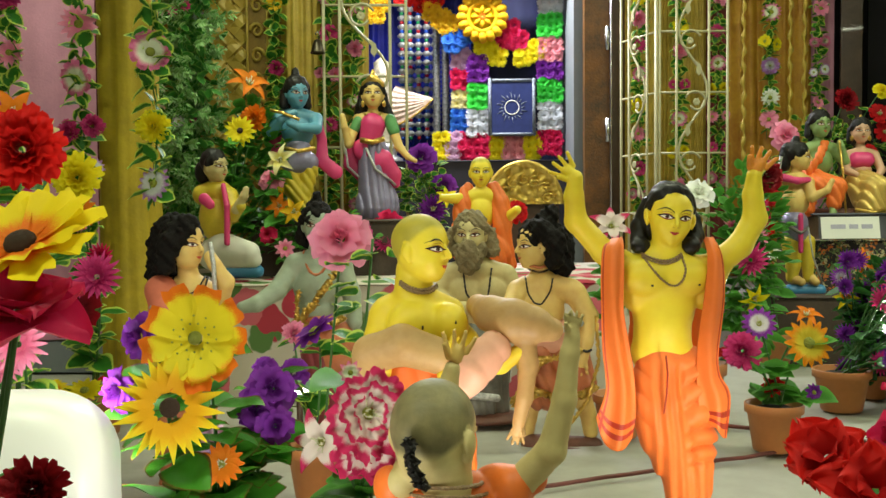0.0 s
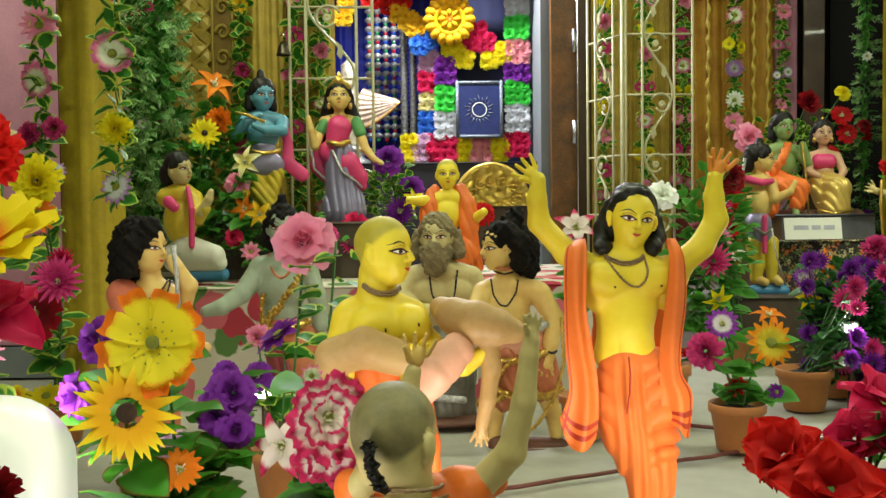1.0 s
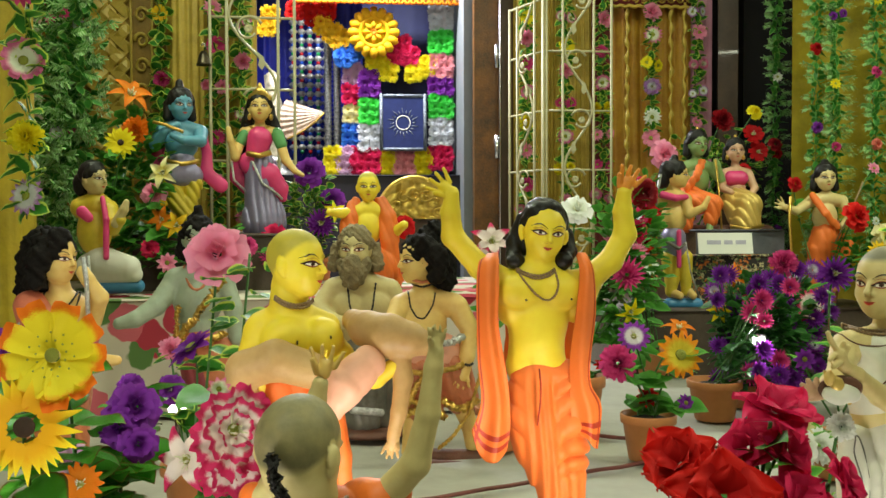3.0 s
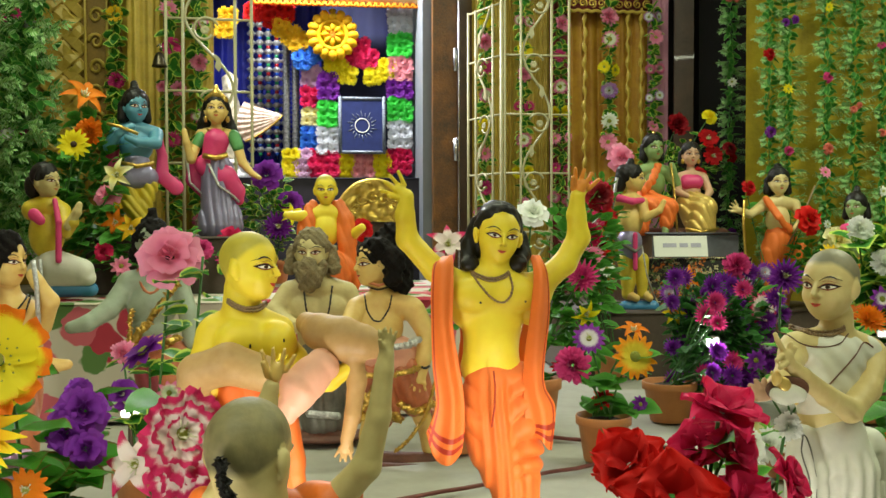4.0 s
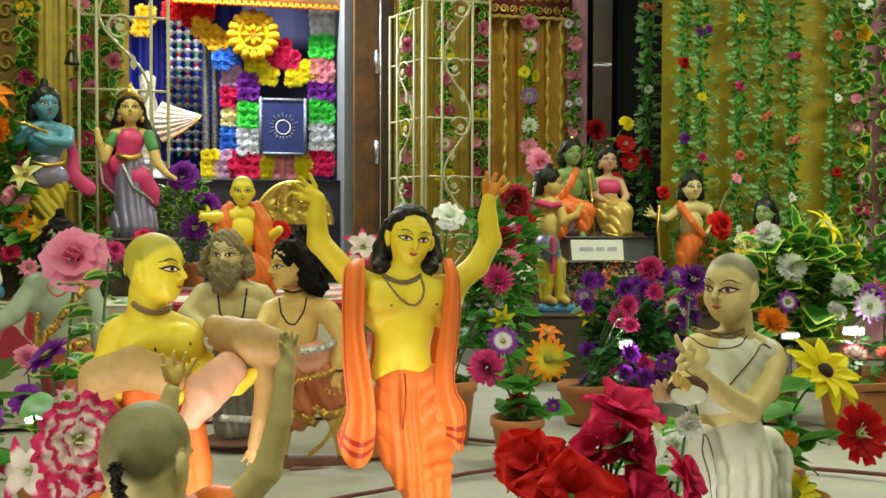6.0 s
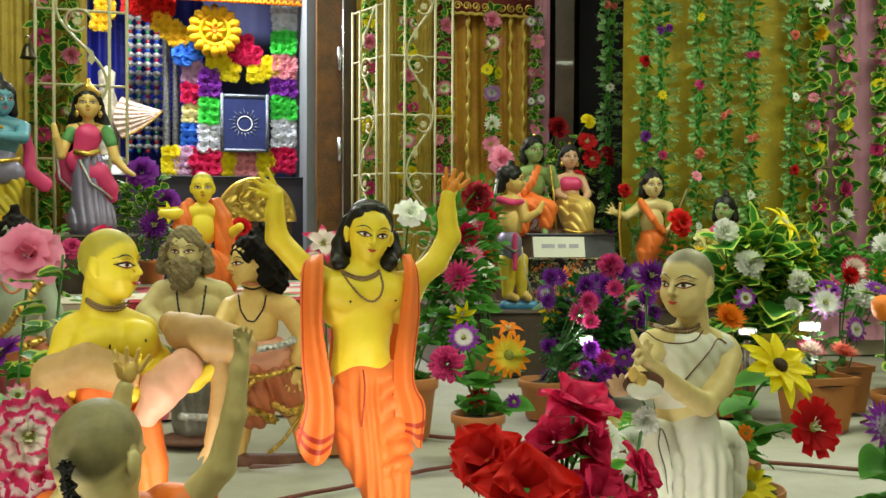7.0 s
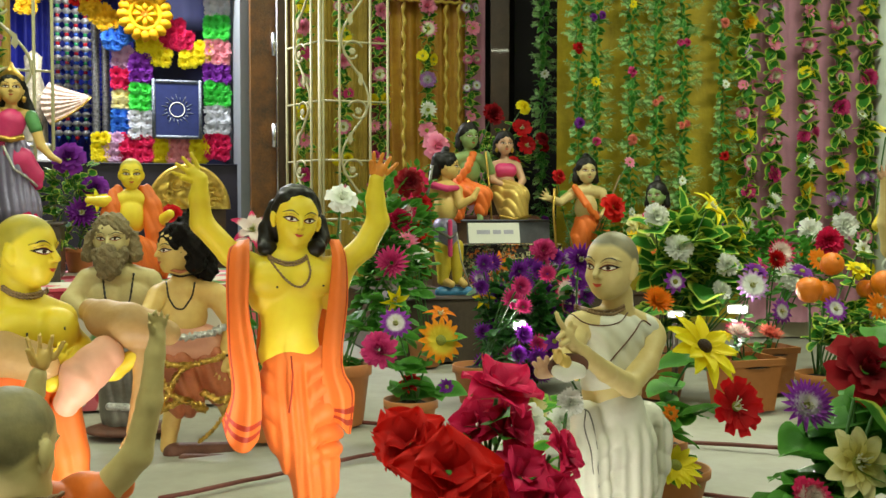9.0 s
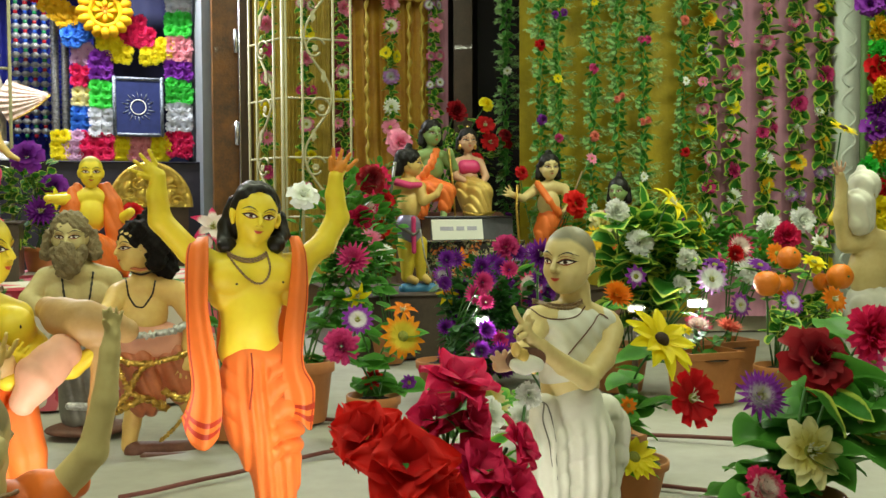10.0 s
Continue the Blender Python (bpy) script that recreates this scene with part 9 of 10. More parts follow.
plant((-0.33, 2.75, 0), (0.09, 0.15, False), [
    ("cosmos", "purple", (-0.340, 2.800, 0.453), 0.150, (-0.55, -0.25, 0.8)),
    ("rose", "pink", (-0.247, 2.620, 0.717), 0.151, (0.05, -1, 0.35)),
    ("carnation", "pink", (-0.430, 3.000, 0.424), 0.068),
    ("rose", "purple", (-0.416, 2.900, 0.322), 0.082),
], "plant with a pink rose and violet daisy", "edged", 4, 0.075, seed=54)
rnd = random.Random(72)
lp = thing("artificial_plant", (-0.2, 2.6, 0.0), "trailing stem of yellow-edged round leaves", "plant", "flower pots")
leaf(lp, "edged", (0.084, -0.040, 0.674), 0.074, (0.8, -0.7, 0.15), rnd)
leaf(lp, "edged", (0.034, -0.040, 0.667), 0.074, (-0.8, -0.7, 0.15), rnd)
leaf(lp, "edged", (0.052, -0.040, 0.616), 0.074, (0.8, -0.7, 0.15), rnd)
leaf(lp, "edged", (-0.010, -0.040, 0.603), 0.074, (-0.8, -0.7, 0.15), rnd)
leaf(lp, "edged", (0.028, -0.040, 0.566), 0.074, (0.8, -0.7, 0.15), rnd)
leaf(lp, "edged", (0.000, -0.040, 0.581), 0.074, (-0.8, -0.7, 0.15), rnd)
leaf(lp, "edged", (0.032, -0.040, 0.501), 0.074, (0.8, -0.7, 0.15), rnd)
leaf(lp, "edged", (-0.008, -0.040, 0.458), 0.074, (-0.8, -0.7, 0.15), rnd)
leaf(lp, "edged", (-0.020, -0.040, 0.429), 0.074, (0.8, -0.7, 0.15), rnd)
leaf(lp, "edged", (0.031, -0.040, 0.465), 0.074, (-0.8, -0.7, 0.15), rnd)
leaf(lp, "edged", (-0.074, -0.040, 0.654), 0.074, (0.8, -0.7, 0.15), rnd)
leaf(lp, "edged", (0.048, -0.040, 0.681), 0.074, (-0.8, -0.7, 0.15), rnd)
part("stem", mesh_of("stem", *tube([(0, 0.02, 0), (0.010, -0.02, 0.4), (0.041, -0.04, 0.72)], 0.0035, 6), [STEM]), lp)
plant((-0.62, 1.3, 0), (0.09, 0.15, False), [
    ("broad", "yellow_red", (-0.482, 1.220, 0.762), 0.190, (-0.15, -0.5, 0.85), "small"),
    ("poppy", "crimson", (-0.489, 1.220, 0.683), 0.150, (0.3, -0.5, 1)),
    ("carnation", "dark_red", (-0.488, 1.250, 0.457), 0.078, (0, -1, 0.5)),
], "tall plant with huge yellow lily and crimson bloom", "bright", 1, 0.06, seed=57)
plant((-1.02, 2.4, 0), (0.1, 0.16, False), [
    ("carnation", "scarlet", (-0.890, 2.200, 0.932), 0.175, (0.3, -1, 0.2)),
    ("lily", "orange", (-0.949, 2.300, 1.015), 0.117, (0.3, -1, 0.4)),
    ("mum", "pink", (-0.868, 2.100, 0.522), 0.125, (0.2, -1, 0.2)),
    ("mum", "pink", (-0.940, 2.200, 0.458), 0.087),
    ("carnation", "magenta", (-1.003, 2.400, 0.857), 0.095),
    ("cosmos", "cream", (-0.866, 2.250, 0.972), 0.069),
], "tall plant with scarlet, orange and pink blooms", "edged", 8, 0.08, seed=60)
plant((-1.22, 3.55, 0), (0.11, 0.15, False), [
    ("broad", "dark_red", (-1.106, 3.050, 0.496), 0.162, (0.1, -1, 0.2), "stamen"),
    ("mum", "magenta", (-0.997, 2.950, 0.602), 0.140, (0.2, -1, 0.3)),
    ("carnation", "yellow", (-1.048, 2.950, 0.892), 0.134, (0.2, -1, 0.1)),
    ("gerbera", "orange", (-1.050, 2.950, 0.798), 0.104, (0.2, -1, -0.1)),
    ("mum", "crimson", (-1.034, 3.100, 0.653), 0.088),
    ("gerbera", "yellow_red", (-1.321, 3.400, 0.183), 0.116, (0, -0.6, 1)),
    ("gerbera", "yellow", (-1.206, 3.400, 0.182), 0.123, (0, -0.6, 1)),
    ("cosmos", "scarlet", (-1.182, 3.500, 0.187), 0.079, (0, -0.6, 1)),
], "brown pot plant with dark red, pink and yellow blooms", "edged", 9, 0.075, seed=63)
plant((-0.95, 4.45, 0.482), (0.08, 0.12, False), [
    ("gerbera", "yellow", (-0.864, 4.400, 1.133), 0.130, (0, -1, 0.2), "small"),
    ("carnation", "orange", (-0.820, 4.500, 1.195), 0.107),
    ("lily", "cream", (-0.688, 4.400, 1.001), 0.135, (-0.3, -1, 0.3)),
    ("lily", "orange", (-0.862, 4.600, 1.357), 0.182, (0.4, -0.6, 0.6)),
    ("rose", "pink", (-0.749, 4.500, 0.917), 0.102),
    ("lily", "orange", (-0.705, 4.450, 0.804), 0.111),
    ("lily", "amber", (-0.635, 4.400, 0.778), 0.110),
], "plant with yellow gerbera and orange carnation", "green", 10, 0.075, bush=300, fill=((-0.852, 4.650, 0.974), (0.158, 0.095, 0.343)), seed=66)
plant((-0.05, 5.3, 0.482), (0.08, 0.12, False), [
    ("rose", "purple", (-0.091, 5.200, 1.045), 0.147),
    ("mum", "purple", (-0.033, 5.200, 0.779), 0.153, (0, -1, 0.3), "stamen"),
    ("rose", "purple", (0.021, 5.300, 0.900), 0.132),
    ("rose", "crimson", (-0.237, 4.800, 0.704), 0.136),
    ("lily", "yellow", (0.035, 5.200, 0.840), 0.106),
    ("rose", "red", (0.378, 4.900, 0.766), 0.100),
    ("mum", "magenta", (-0.253, 4.600, 0.631), 0.104),
], "plant with purple blooms beside the lady statue", "edged", 9, 0.065, bush=170, fill=((-0.113, 5.300, 0.871), (0.150, 0.090, 0.210)), seed=69)
plant((-0.62, 4.32, 0.482), None, [
    ("rose", "crimson", (-0.748, 4.400, 0.680), 0.075),
    ("rose", "magenta", (-0.339, 4.400, 0.689), 0.085),
    ("cosmos", "pink", (-0.659, 4.300, 0.622), 0.083),
], "low greenery behind the kneeling statue", "green", 9, 0.06, bush=240, fill=((-0.551, 4.500, 0.663), (0.281, 0.084, 0.140)), seed=72)
plant((2.05, 5.9, 0.335), (0.09, 0.12, False), [
    ("rose", "pink", (1.819, 5.300, 1.151), 0.138),
    ("carnation", "dark_red", (2.358, 5.850, 1.388), 0.133),
    ("rose", "yellow", (2.539, 5.800, 1.432), 0.092),
    ("broad", "red", (2.532, 5.800, 1.304), 0.118),
    ("broad", "red", (2.562, 5.800, 1.200), 0.112),
    ("rose", "dark_red", (2.669, 5.800, 1.243), 0.079),
    ("rose", "red", (2.468, 5.800, 1.085), 0.099),
], "plant with red blooms behind the seated pair", "edged", 6, 0.055, bush=220, fill=((2.342, 5.950, 1.144), (0.371, 0.121, 0.202)), seed=75)
plant((2.62, 5.05, 0.335), (0.07, 0.1, False), [
    ("rose", "scarlet", (2.729, 4.950, 0.808), 0.140, (0.2, -1, 0.3)),
    ("rose", "red", (2.515, 5.200, 0.986), 0.077),
    ("cosmos", "pink", (2.962, 5.200, 1.071), 0.071),
    ("rose", "cream", (2.865, 4.900, 0.702), 0.139, (0, -1, 0.2)),
    ("gerbera", "amber", (2.777, 4.800, 0.616), 0.136),
], "plant with a scarlet rose beside the archer", "green", 8, 0.06, bush=120, fill=((2.790, 5.000, 0.578), (0.170, 0.085, 0.142)), seed=78)
plant((1.62, 4.85, 0), (0.1, 0.15, False), [
    ("broad", "crimson", (1.570, 4.900, 0.932), 0.144),
    ("carnation", "crimson_white", (1.497, 4.800, 0.794), 0.120),
    ("rose", "red", (1.615, 4.900, 0.823), 0.100),
    ("mum", "pink", (1.482, 4.700, 0.629), 0.117),
    ("carnation", "scarlet", (1.586, 4.900, 0.679), 0.100),
    ("gerbera", "white", (1.554, 4.700, 0.573), 0.080),
], "plant with crimson and white flowers by the stage", "green", 8, 0.065, bush=280, fill=((1.586, 4.950, 0.707), (0.140, 0.084, 0.337)), seed=81)
plant((3.05, 4.55, 0), (0.1, 0.15, False), [
    ("carnation", "white", (2.785, 4.000, 0.522), 0.091),
    ("mum", "crimson", (3.246, 4.200, 0.586), 0.105),
    ("lily", "magenta", (3.080, 4.100, 0.512), 0.102),
    ("carnation", "white", (3.131, 4.000, 0.490), 0.113),
    ("carnation", "scarlet", (3.551, 4.300, 0.650), 0.122),
    ("rose", "orange", (3.378, 4.100, 0.589), 0.116),
    ("cosmos", "purple", (2.851, 3.900, 0.451), 0.088),
], "row of mixed cloth flowers along the curtain", "green", 7, 0.06, bush=260, fill=((3.365, 4.500, 0.601), (0.281, 0.061, 0.102)), seed=84)
plant((3.3, 3.62, 0), (0.09, 0.15, False), [
    ("sunflower", "yellow", (3.193, 3.400, 1.116), 0.127, (0.2, -0.5, 0.9)),
], "single tall yellow sunflower on a wire stem", "bright", 2, 0.06, seed=87)
garland(4.190, 4.300, 2.950, 0.727, 'bright', ['yellow', 'purple', 'purple', 'amber', 'neon_green', 'red'], 0.11, 0.16, "thick hanging garland of yellow, purple and green rosettes", 88, size=0.06, kinds=('carnation', 'carnation', 'rose'))
garland(2.710, 5.900, 2.950, 0.379, 'fern', ['coral', 'white', 'red', 'purple', 'yellow', 'magenta'], 0.42, 0.06, "hanging strand of feathery green fern with small blossoms", 89, size=0.055, width=0.0495, kinds=('rose', 'cosmos', 'rose'), offset=0.4)
garland(2.720, 5.399, 2.950, 0.577, 'fern', ['coral', 'white', 'red', 'purple', 'yellow', 'magenta'], 0.42, 0.06, "hanging strand of feathery green fern with small blossoms", 90, size=0.055, width=0.027, kinds=('rose', 'cosmos', 'rose'), offset=0.4)
garland(2.820, 5.376, 2.950, 0.576, 'fern', ['coral', 'white', 'red', 'purple', 'yellow', 'magenta'], 0.42, 0.06, "hanging strand of feathery green fern with small blossoms", 91, size=0.055, width=0.0315, kinds=('rose', 'cosmos', 'rose'), offset=0.0)
garland(3.031, 5.329, 2.950, 0.574, 'fern', ['coral', 'white', 'red', 'purple', 'yellow', 'magenta'], 0.42, 0.06, "hanging strand of feathery green fern with small blossoms", 92, size=0.055, width=0.045, kinds=('rose', 'cosmos', 'rose'), offset=0.0)
garland(3.336, 5.262, 2.950, 0.572, 'fern', ['coral', 'white', 'red', 'purple', 'yellow', 'magenta'], 0.42, 0.06, "hanging strand of feathery green fern with small blossoms", 93, size=0.055, width=0.0405, kinds=('rose', 'cosmos', 'rose'), offset=0.4)
garland(3.577, 5.209, 2.950, 0.569, 'fern', ['coral', 'white', 'red', 'purple', 'yellow', 'magenta'], 0.42, 0.06, "hanging strand of feathery green fern with small blossoms", 94, size=0.055, width=0.045, kinds=('rose', 'cosmos', 'rose'), offset=0.0)
garland(3.180, 5.296, 2.950, 0.675, 'fern', ['coral', 'red'], 0.9, 0.05, "thin hanging strand of green fern", 95, size=0.055, width=0.05, kinds=('rose',), offset=0.5)
garland(3.722, 5.178, 2.950, 0.430, 'edged', ['white_pink', 'yellow', 'white_pink', 'magenta', 'white', 'amber', 'lilac_white', 'pink'], 0.19, 0.095, "garland of yellow-edged leaves with pink, white and yellow flowers", 96, size=0.075)
garland(3.879, 5.144, 2.950, 0.428, 'edged', ['white_pink', 'yellow', 'white_pink', 'magenta', 'white', 'amber', 'lilac_white', 'pink'], 0.19, 0.095, "garland of yellow-edged leaves with pink, white and yellow flowers", 97, size=0.075)
garland(4.091, 5.099, 2.950, 0.425, 'edged', ['white_pink', 'yellow', 'white_pink', 'magenta', 'white', 'amber', 'lilac_white', 'pink'], 0.19, 0.095, "garland of yellow-edged leaves with pink, white and yellow flowers", 98, size=0.075)
garland(4.280, 5.059, 2.950, 0.423, 'edged', ['white_pink', 'yellow', 'white_pink', 'magenta', 'white', 'amber', 'lilac_white', 'pink'], 0.19, 0.095, "garland of yellow-edged leaves with pink, white and yellow flowers", 99, size=0.075)
garland(4.449, 5.024, 2.950, 0.421, 'edged', ['white_pink', 'yellow', 'white_pink', 'magenta', 'white', 'amber', 'lilac_white', 'pink'], 0.19, 0.095, "garland of yellow-edged leaves with pink, white and yellow flowers", 100, size=0.075)
garland(1.563, 6.600, 2.950, 0.790, 'edged', ['magenta', 'white_pink', 'yellow', 'pink'], 0.19, 0.1, "garland of leaves and pink flowers behind the gate", 101, size=0.055)
garland(1.309, 6.650, 2.950, 0.713, 'edged', ['magenta', 'white_pink', 'yellow', 'pink'], 0.19, 0.1, "garland of leaves and pink flowers behind the gate", 102, size=0.055)
garland(1.804, 6.550, 2.950, 0.790, 'edged', ['magenta', 'white_pink', 'yellow', 'pink'], 0.19, 0.1, "garland of leaves and pink flowers behind the gate", 103, size=0.055)
garland(2.121, 6.500, 2.226, 1.209, 'edged', ['white_pink', 'yellow', 'lilac_white', 'white', 'pink'], 0.17, 0.105, "garland of white, yellow and pink flowers on the curtain", 104, size=0.05)
garland(2.431, 6.500, 2.238, 1.212, 'edged', ['lilac_white', 'pink', 'white_pink'], 0.19, 0.09, "garland of leaves and mauve flowers on the curtain", 105, size=0.05)
garland(-1.297, 3.700, 2.950, 0.696, 'edged', ['magenta', 'lilac_white', 'pink', 'white_pink'], 0.17, 0.115, "garland of edged leaves with white and pink flowers", 106, size=0.06)
garland(-1.640, 3.900, 2.950, 0.955, 'edged', ['pink', 'magenta'], 0.2, 0.1, "garland of edged leaves with pink flowers", 107, size=0.06)
garland(-0.991, 3.550, 2.950, 0.808, 'edged', ['yellow', 'lilac_white', 'magenta', 'white_pink'], 0.21, 0.125, "garland of edged leaves with white and mauve flowers", 108, size=0.065)
garland(-1.154, 4.550, 2.950, 0.658, 'fern', ['lilac_white', 'magenta'], 0.55, 0.06, "dense hanging curtain of feathery green fern", 109, size=0.06, width=0.126, kinds=('cosmos',))
garland(-1.095, 4.650, 2.950, 0.650, 'fern', ['lilac_white', 'magenta'], 0.55, 0.06, "dense hanging curtain of feathery green fern", 110, size=0.06, width=0.098, kinds=('cosmos',))
garland(-1.230, 4.750, 2.950, 0.647, 'fern', ['lilac_white', 'magenta'], 0.55, 0.06, "dense hanging curtain of feathery green fern", 111, size=0.06, width=0.084, kinds=('cosmos',))
garland(-0.890, 5.550, 2.950, 0.912, 'edged', ['yellow', 'amber', 'magenta'], 0.3, 0.09, "garland of leaves and yellow flowers on the maroon strip", 112, size=0.06)
garland(-0.597, 5.500, 2.950, 0.754, 'edged', ['magenta', 'pink'], 0.25, 0.09, "garland of leaves and pink flowers behind the gate", 113, size=0.06)
garland(-0.466, 5.580, 2.950, 0.752, 'edged', ['white_pink', 'pink'], 0.25, 0.08, "garland of leaves behind the gate", 114, size=0.06)

# rosette garland round the altar: blocks of cloth rosettes
alt = thing("rosette_garland", (0.5, 7.5, 1.1), "thick altar garland of bright cloth rosettes in coloured blocks", "garland")
rnd = random.Random(31)


def rosettes(color, x, z, w, h, y=7.5):
    nx, nz = max(1, round(w / 0.062)), max(1, round(h / 0.062))
    for i in range(nx):
        for j in range(nz):
            p = (x - 0.5 + (i + 0.5) * w / nx - w / 2 + rnd.uniform(-0.006, 0.006), y - 7.5 + rnd.uniform(-0.01, 0.01), z - 1.1 + (j + 0.5) * h / nz - h / 2 + rnd.uniform(-0.006, 0.006))
            blossom(alt, "pom", color, p, 0.088, (rnd.uniform(-0.3, 0.3), -1, rnd.uniform(-0.2, 0.3)), None, i * 3 + j)



rosettes("crimson", 0.822, 2.477, 0.157, 0.085, 7.5)
rosettes("silver_white", 0.822, 2.328, 0.157, 0.221, 7.5)
rosettes("neon_green", 0.821, 2.125, 0.157, 0.170, 7.5)
rosettes("rose_pink", 0.820, 1.946, 0.157, 0.170, 7.5)
rosettes("purple", 0.820, 1.796, 0.157, 0.136, 7.5)
rosettes("neon_green", 0.819, 1.641, 0.157, 0.162, 7.5)
rosettes("silver_white", 0.819, 1.453, 0.157, 0.204, 7.5)
rosettes("crimson", 0.818, 1.260, 0.157, 0.170, 7.5)
rosettes("mauve", 0.160, 1.884, 0.137, 0.137, 7.55)
rosettes("crimson", 0.159, 1.732, 0.137, 0.154, 7.55)
rosettes("cream", 0.157, 1.583, 0.137, 0.124, 7.55)
rosettes("blue", 0.156, 1.412, 0.137, 0.188, 7.55)
rosettes("purple", 0.284, 1.807, 0.153, 0.191, 7.5)
rosettes("neon_green", 0.283, 1.600, 0.153, 0.187, 7.5)
rosettes("silver_white", 0.282, 1.407, 0.153, 0.187, 7.5)
rosettes("yellow", 0.006, 1.238, 0.094, 0.179, 7.5)
rosettes("mauve", 0.091, 1.237, 0.094, 0.179, 7.5)
rosettes("crimson", 0.247, 1.235, 0.221, 0.179, 7.5)
rosettes("yellow", 0.415, 1.234, 0.102, 0.179, 7.5)
rosettes("rose_pink", 0.546, 1.233, 0.162, 0.179, 7.5)
rosettes("yellow", 0.685, 1.232, 0.119, 0.179, 7.5)
rosettes("amber", 0.010, 2.181, 0.111, 0.111, 7.5)
rosettes("amber", -0.052, 2.236, 0.111, 0.111, 7.5)
rosettes("amber", 0.073, 2.131, 0.111, 0.111, 7.5)
rosettes("scarlet", -0.114, 2.299, 0.111, 0.111, 7.5)
rosettes("scarlet", -0.177, 2.361, 0.111, 0.111, 7.5)
rosettes("scarlet", -0.261, 2.341, 0.111, 0.111, 7.5)
rosettes("blue", 0.143, 2.035, 0.111, 0.111, 7.5)
rosettes("blue", 0.093, 1.994, 0.111, 0.111, 7.5)
rosettes("blue", 0.198, 2.068, 0.111, 0.111, 7.5)
rosettes("yellow", 0.378, 1.941, 0.111, 0.111, 7.5)
rosettes("yellow", 0.323, 1.983, 0.111, 0.111, 7.5)
rosettes("crimson", 0.533, 2.044, 0.111, 0.111, 7.5)
rosettes("crimson", 0.534, 2.098, 0.111, 0.111, 7.5)
rosettes("crimson", 0.479, 2.015, 0.111, 0.111, 7.5)
rosettes("crimson", 0.588, 2.014, 0.111, 0.111, 7.5)
rosettes("yellow", 0.671, 1.918, 0.111, 0.111, 7.5)
rosettes("yellow", 0.722, 1.959, 0.111, 0.111, 7.5)
rosettes("yellow", 0.617, 1.898, 0.111, 0.111, 7.5)
rosettes("yellow", 0.428, 1.899, 0.111, 0.111, 7.5)
rosettes("scarlet", -0.030, 2.339, 0.111, 0.111, 7.5)
rosettes("amber", -0.471, 2.219, 0.111, 0.111, 7.5)
rosettes("amber", -0.441, 2.302, 0.111, 0.111, 7.5)

med = thing("wheel_medallion", (0.316, 7.42, 2.175), "gold cloth wheel medallion with eight petals", "ornament")
part("ring", mesh_of("ring", *tube([(0.105 * math.cos(a), 0, 0.105 * math.sin(a)) for a in np.linspace(0, 6.283, 33)[:-1]], 0.022, 8, True), [PETALS["amber"]]), med)
part("disc", mesh_of("disc", [(x, -z, y) for x, y, z in lathe([(0.10, -0.02), (0.10, 0.0), (0.001, 0.004)], 32)[0]], lathe([(0.10, -0.02), (0.10, 0.0), (0.001, 0.004)], 32)[1], [PETALS["yellow"]]), med)
for i in range(8):
    a = i * math.pi / 4
    part("petal", mesh_of("petal", *tube([(0.02 * math.cos(a), -0.012, 0.02 * math.sin(a)), (0.055 * math.cos(a), -0.02, 0.055 * math.sin(a)), (0.09 * math.cos(a), -0.01, 0.09 * math.sin(a))], [0.006, 0.02, 0.004], 8), [PETALS["amber"]]), med)
for i in range(16):
    a = 2 * math.pi * i / 16
    part("scallop", mesh_of("scallop", *tube([(0.10 * math.cos(a), 0.012, 0.10 * math.sin(a)), (0.145 * math.cos(a), -0.004, 0.145 * math.sin(a)), (0.175 * math.cos(a), 0.002, 0.175 * math.sin(a)), (0.192 * math.cos(a), 0.012, 0.192 * math.sin(a))], [0.022, 0.037, 0.030, 0.006], 10), [PETALS["amber"]]), med)
blossom(med, "cosmos", "orange", (0, -0.02, 0), 0.05, (0, -1, 0), "yellow", 1)

# framed picture with a sun emblem
FRAME_BLUE = mat("deep_blue_picture", (0.02, 0.03, 0.12), 0.55, var=0.15, scale=20, spec=0.2)
FRAME_EDGE = mat("blue_silver_frame", (0.30, 0.34, 0.40), 0.45, metal=0.5, var=0.5, scale=80, bump=0.8, bscale=120)
fr = thing("framed_picture", pose(0.532, 7.44, 1.305, -4), "silver framed deep blue picture with pale sun emblem", "picture")
part("picture", from_bm("picture", box_bm(0.30, 0.01, 0.38, (0, 0.0, 0.02)), FRAME_BLUE, False), fr)
for x in (-0.163, 0.163):
    part("frame_side", from_bm("frame_side", box_bm(0.024, 0.03, 0.43, (x, 0, 0), 0.006), FRAME_EDGE), fr)
for z in (0, 0.40):
    part("frame_rail", from_bm("frame_rail", box_bm(0.302, 0.028, 0.024, (0, 0, z), 0.006), FRAME_EDGE), fr)
part("emblem_ring", mesh_of("emblem_ring", *tube([(0.052 * math.cos(a), -0.007, 0.21 + 0.052 * math.sin(a)) for a in np.linspace(0, 6.283, 33)[:-1]], 0.0038, 6, True), [SIGN_CARD]), fr)
for i in range(20):
    a = 6.283 * i / 20
    r = 0.115 if i % 2 else 0.095
    part("emblem_ray", mesh_of("emblem_ray", *tube([(0.07 * math.cos(a), -0.007, 0.21 + 0.07 * math.sin(a)), (r * math.cos(a + 0.08), -0.007, 0.21 + r * math.sin(a + 0.08))], [0.004, 0.0015], 5), [FRAME_EDGE]), fr)

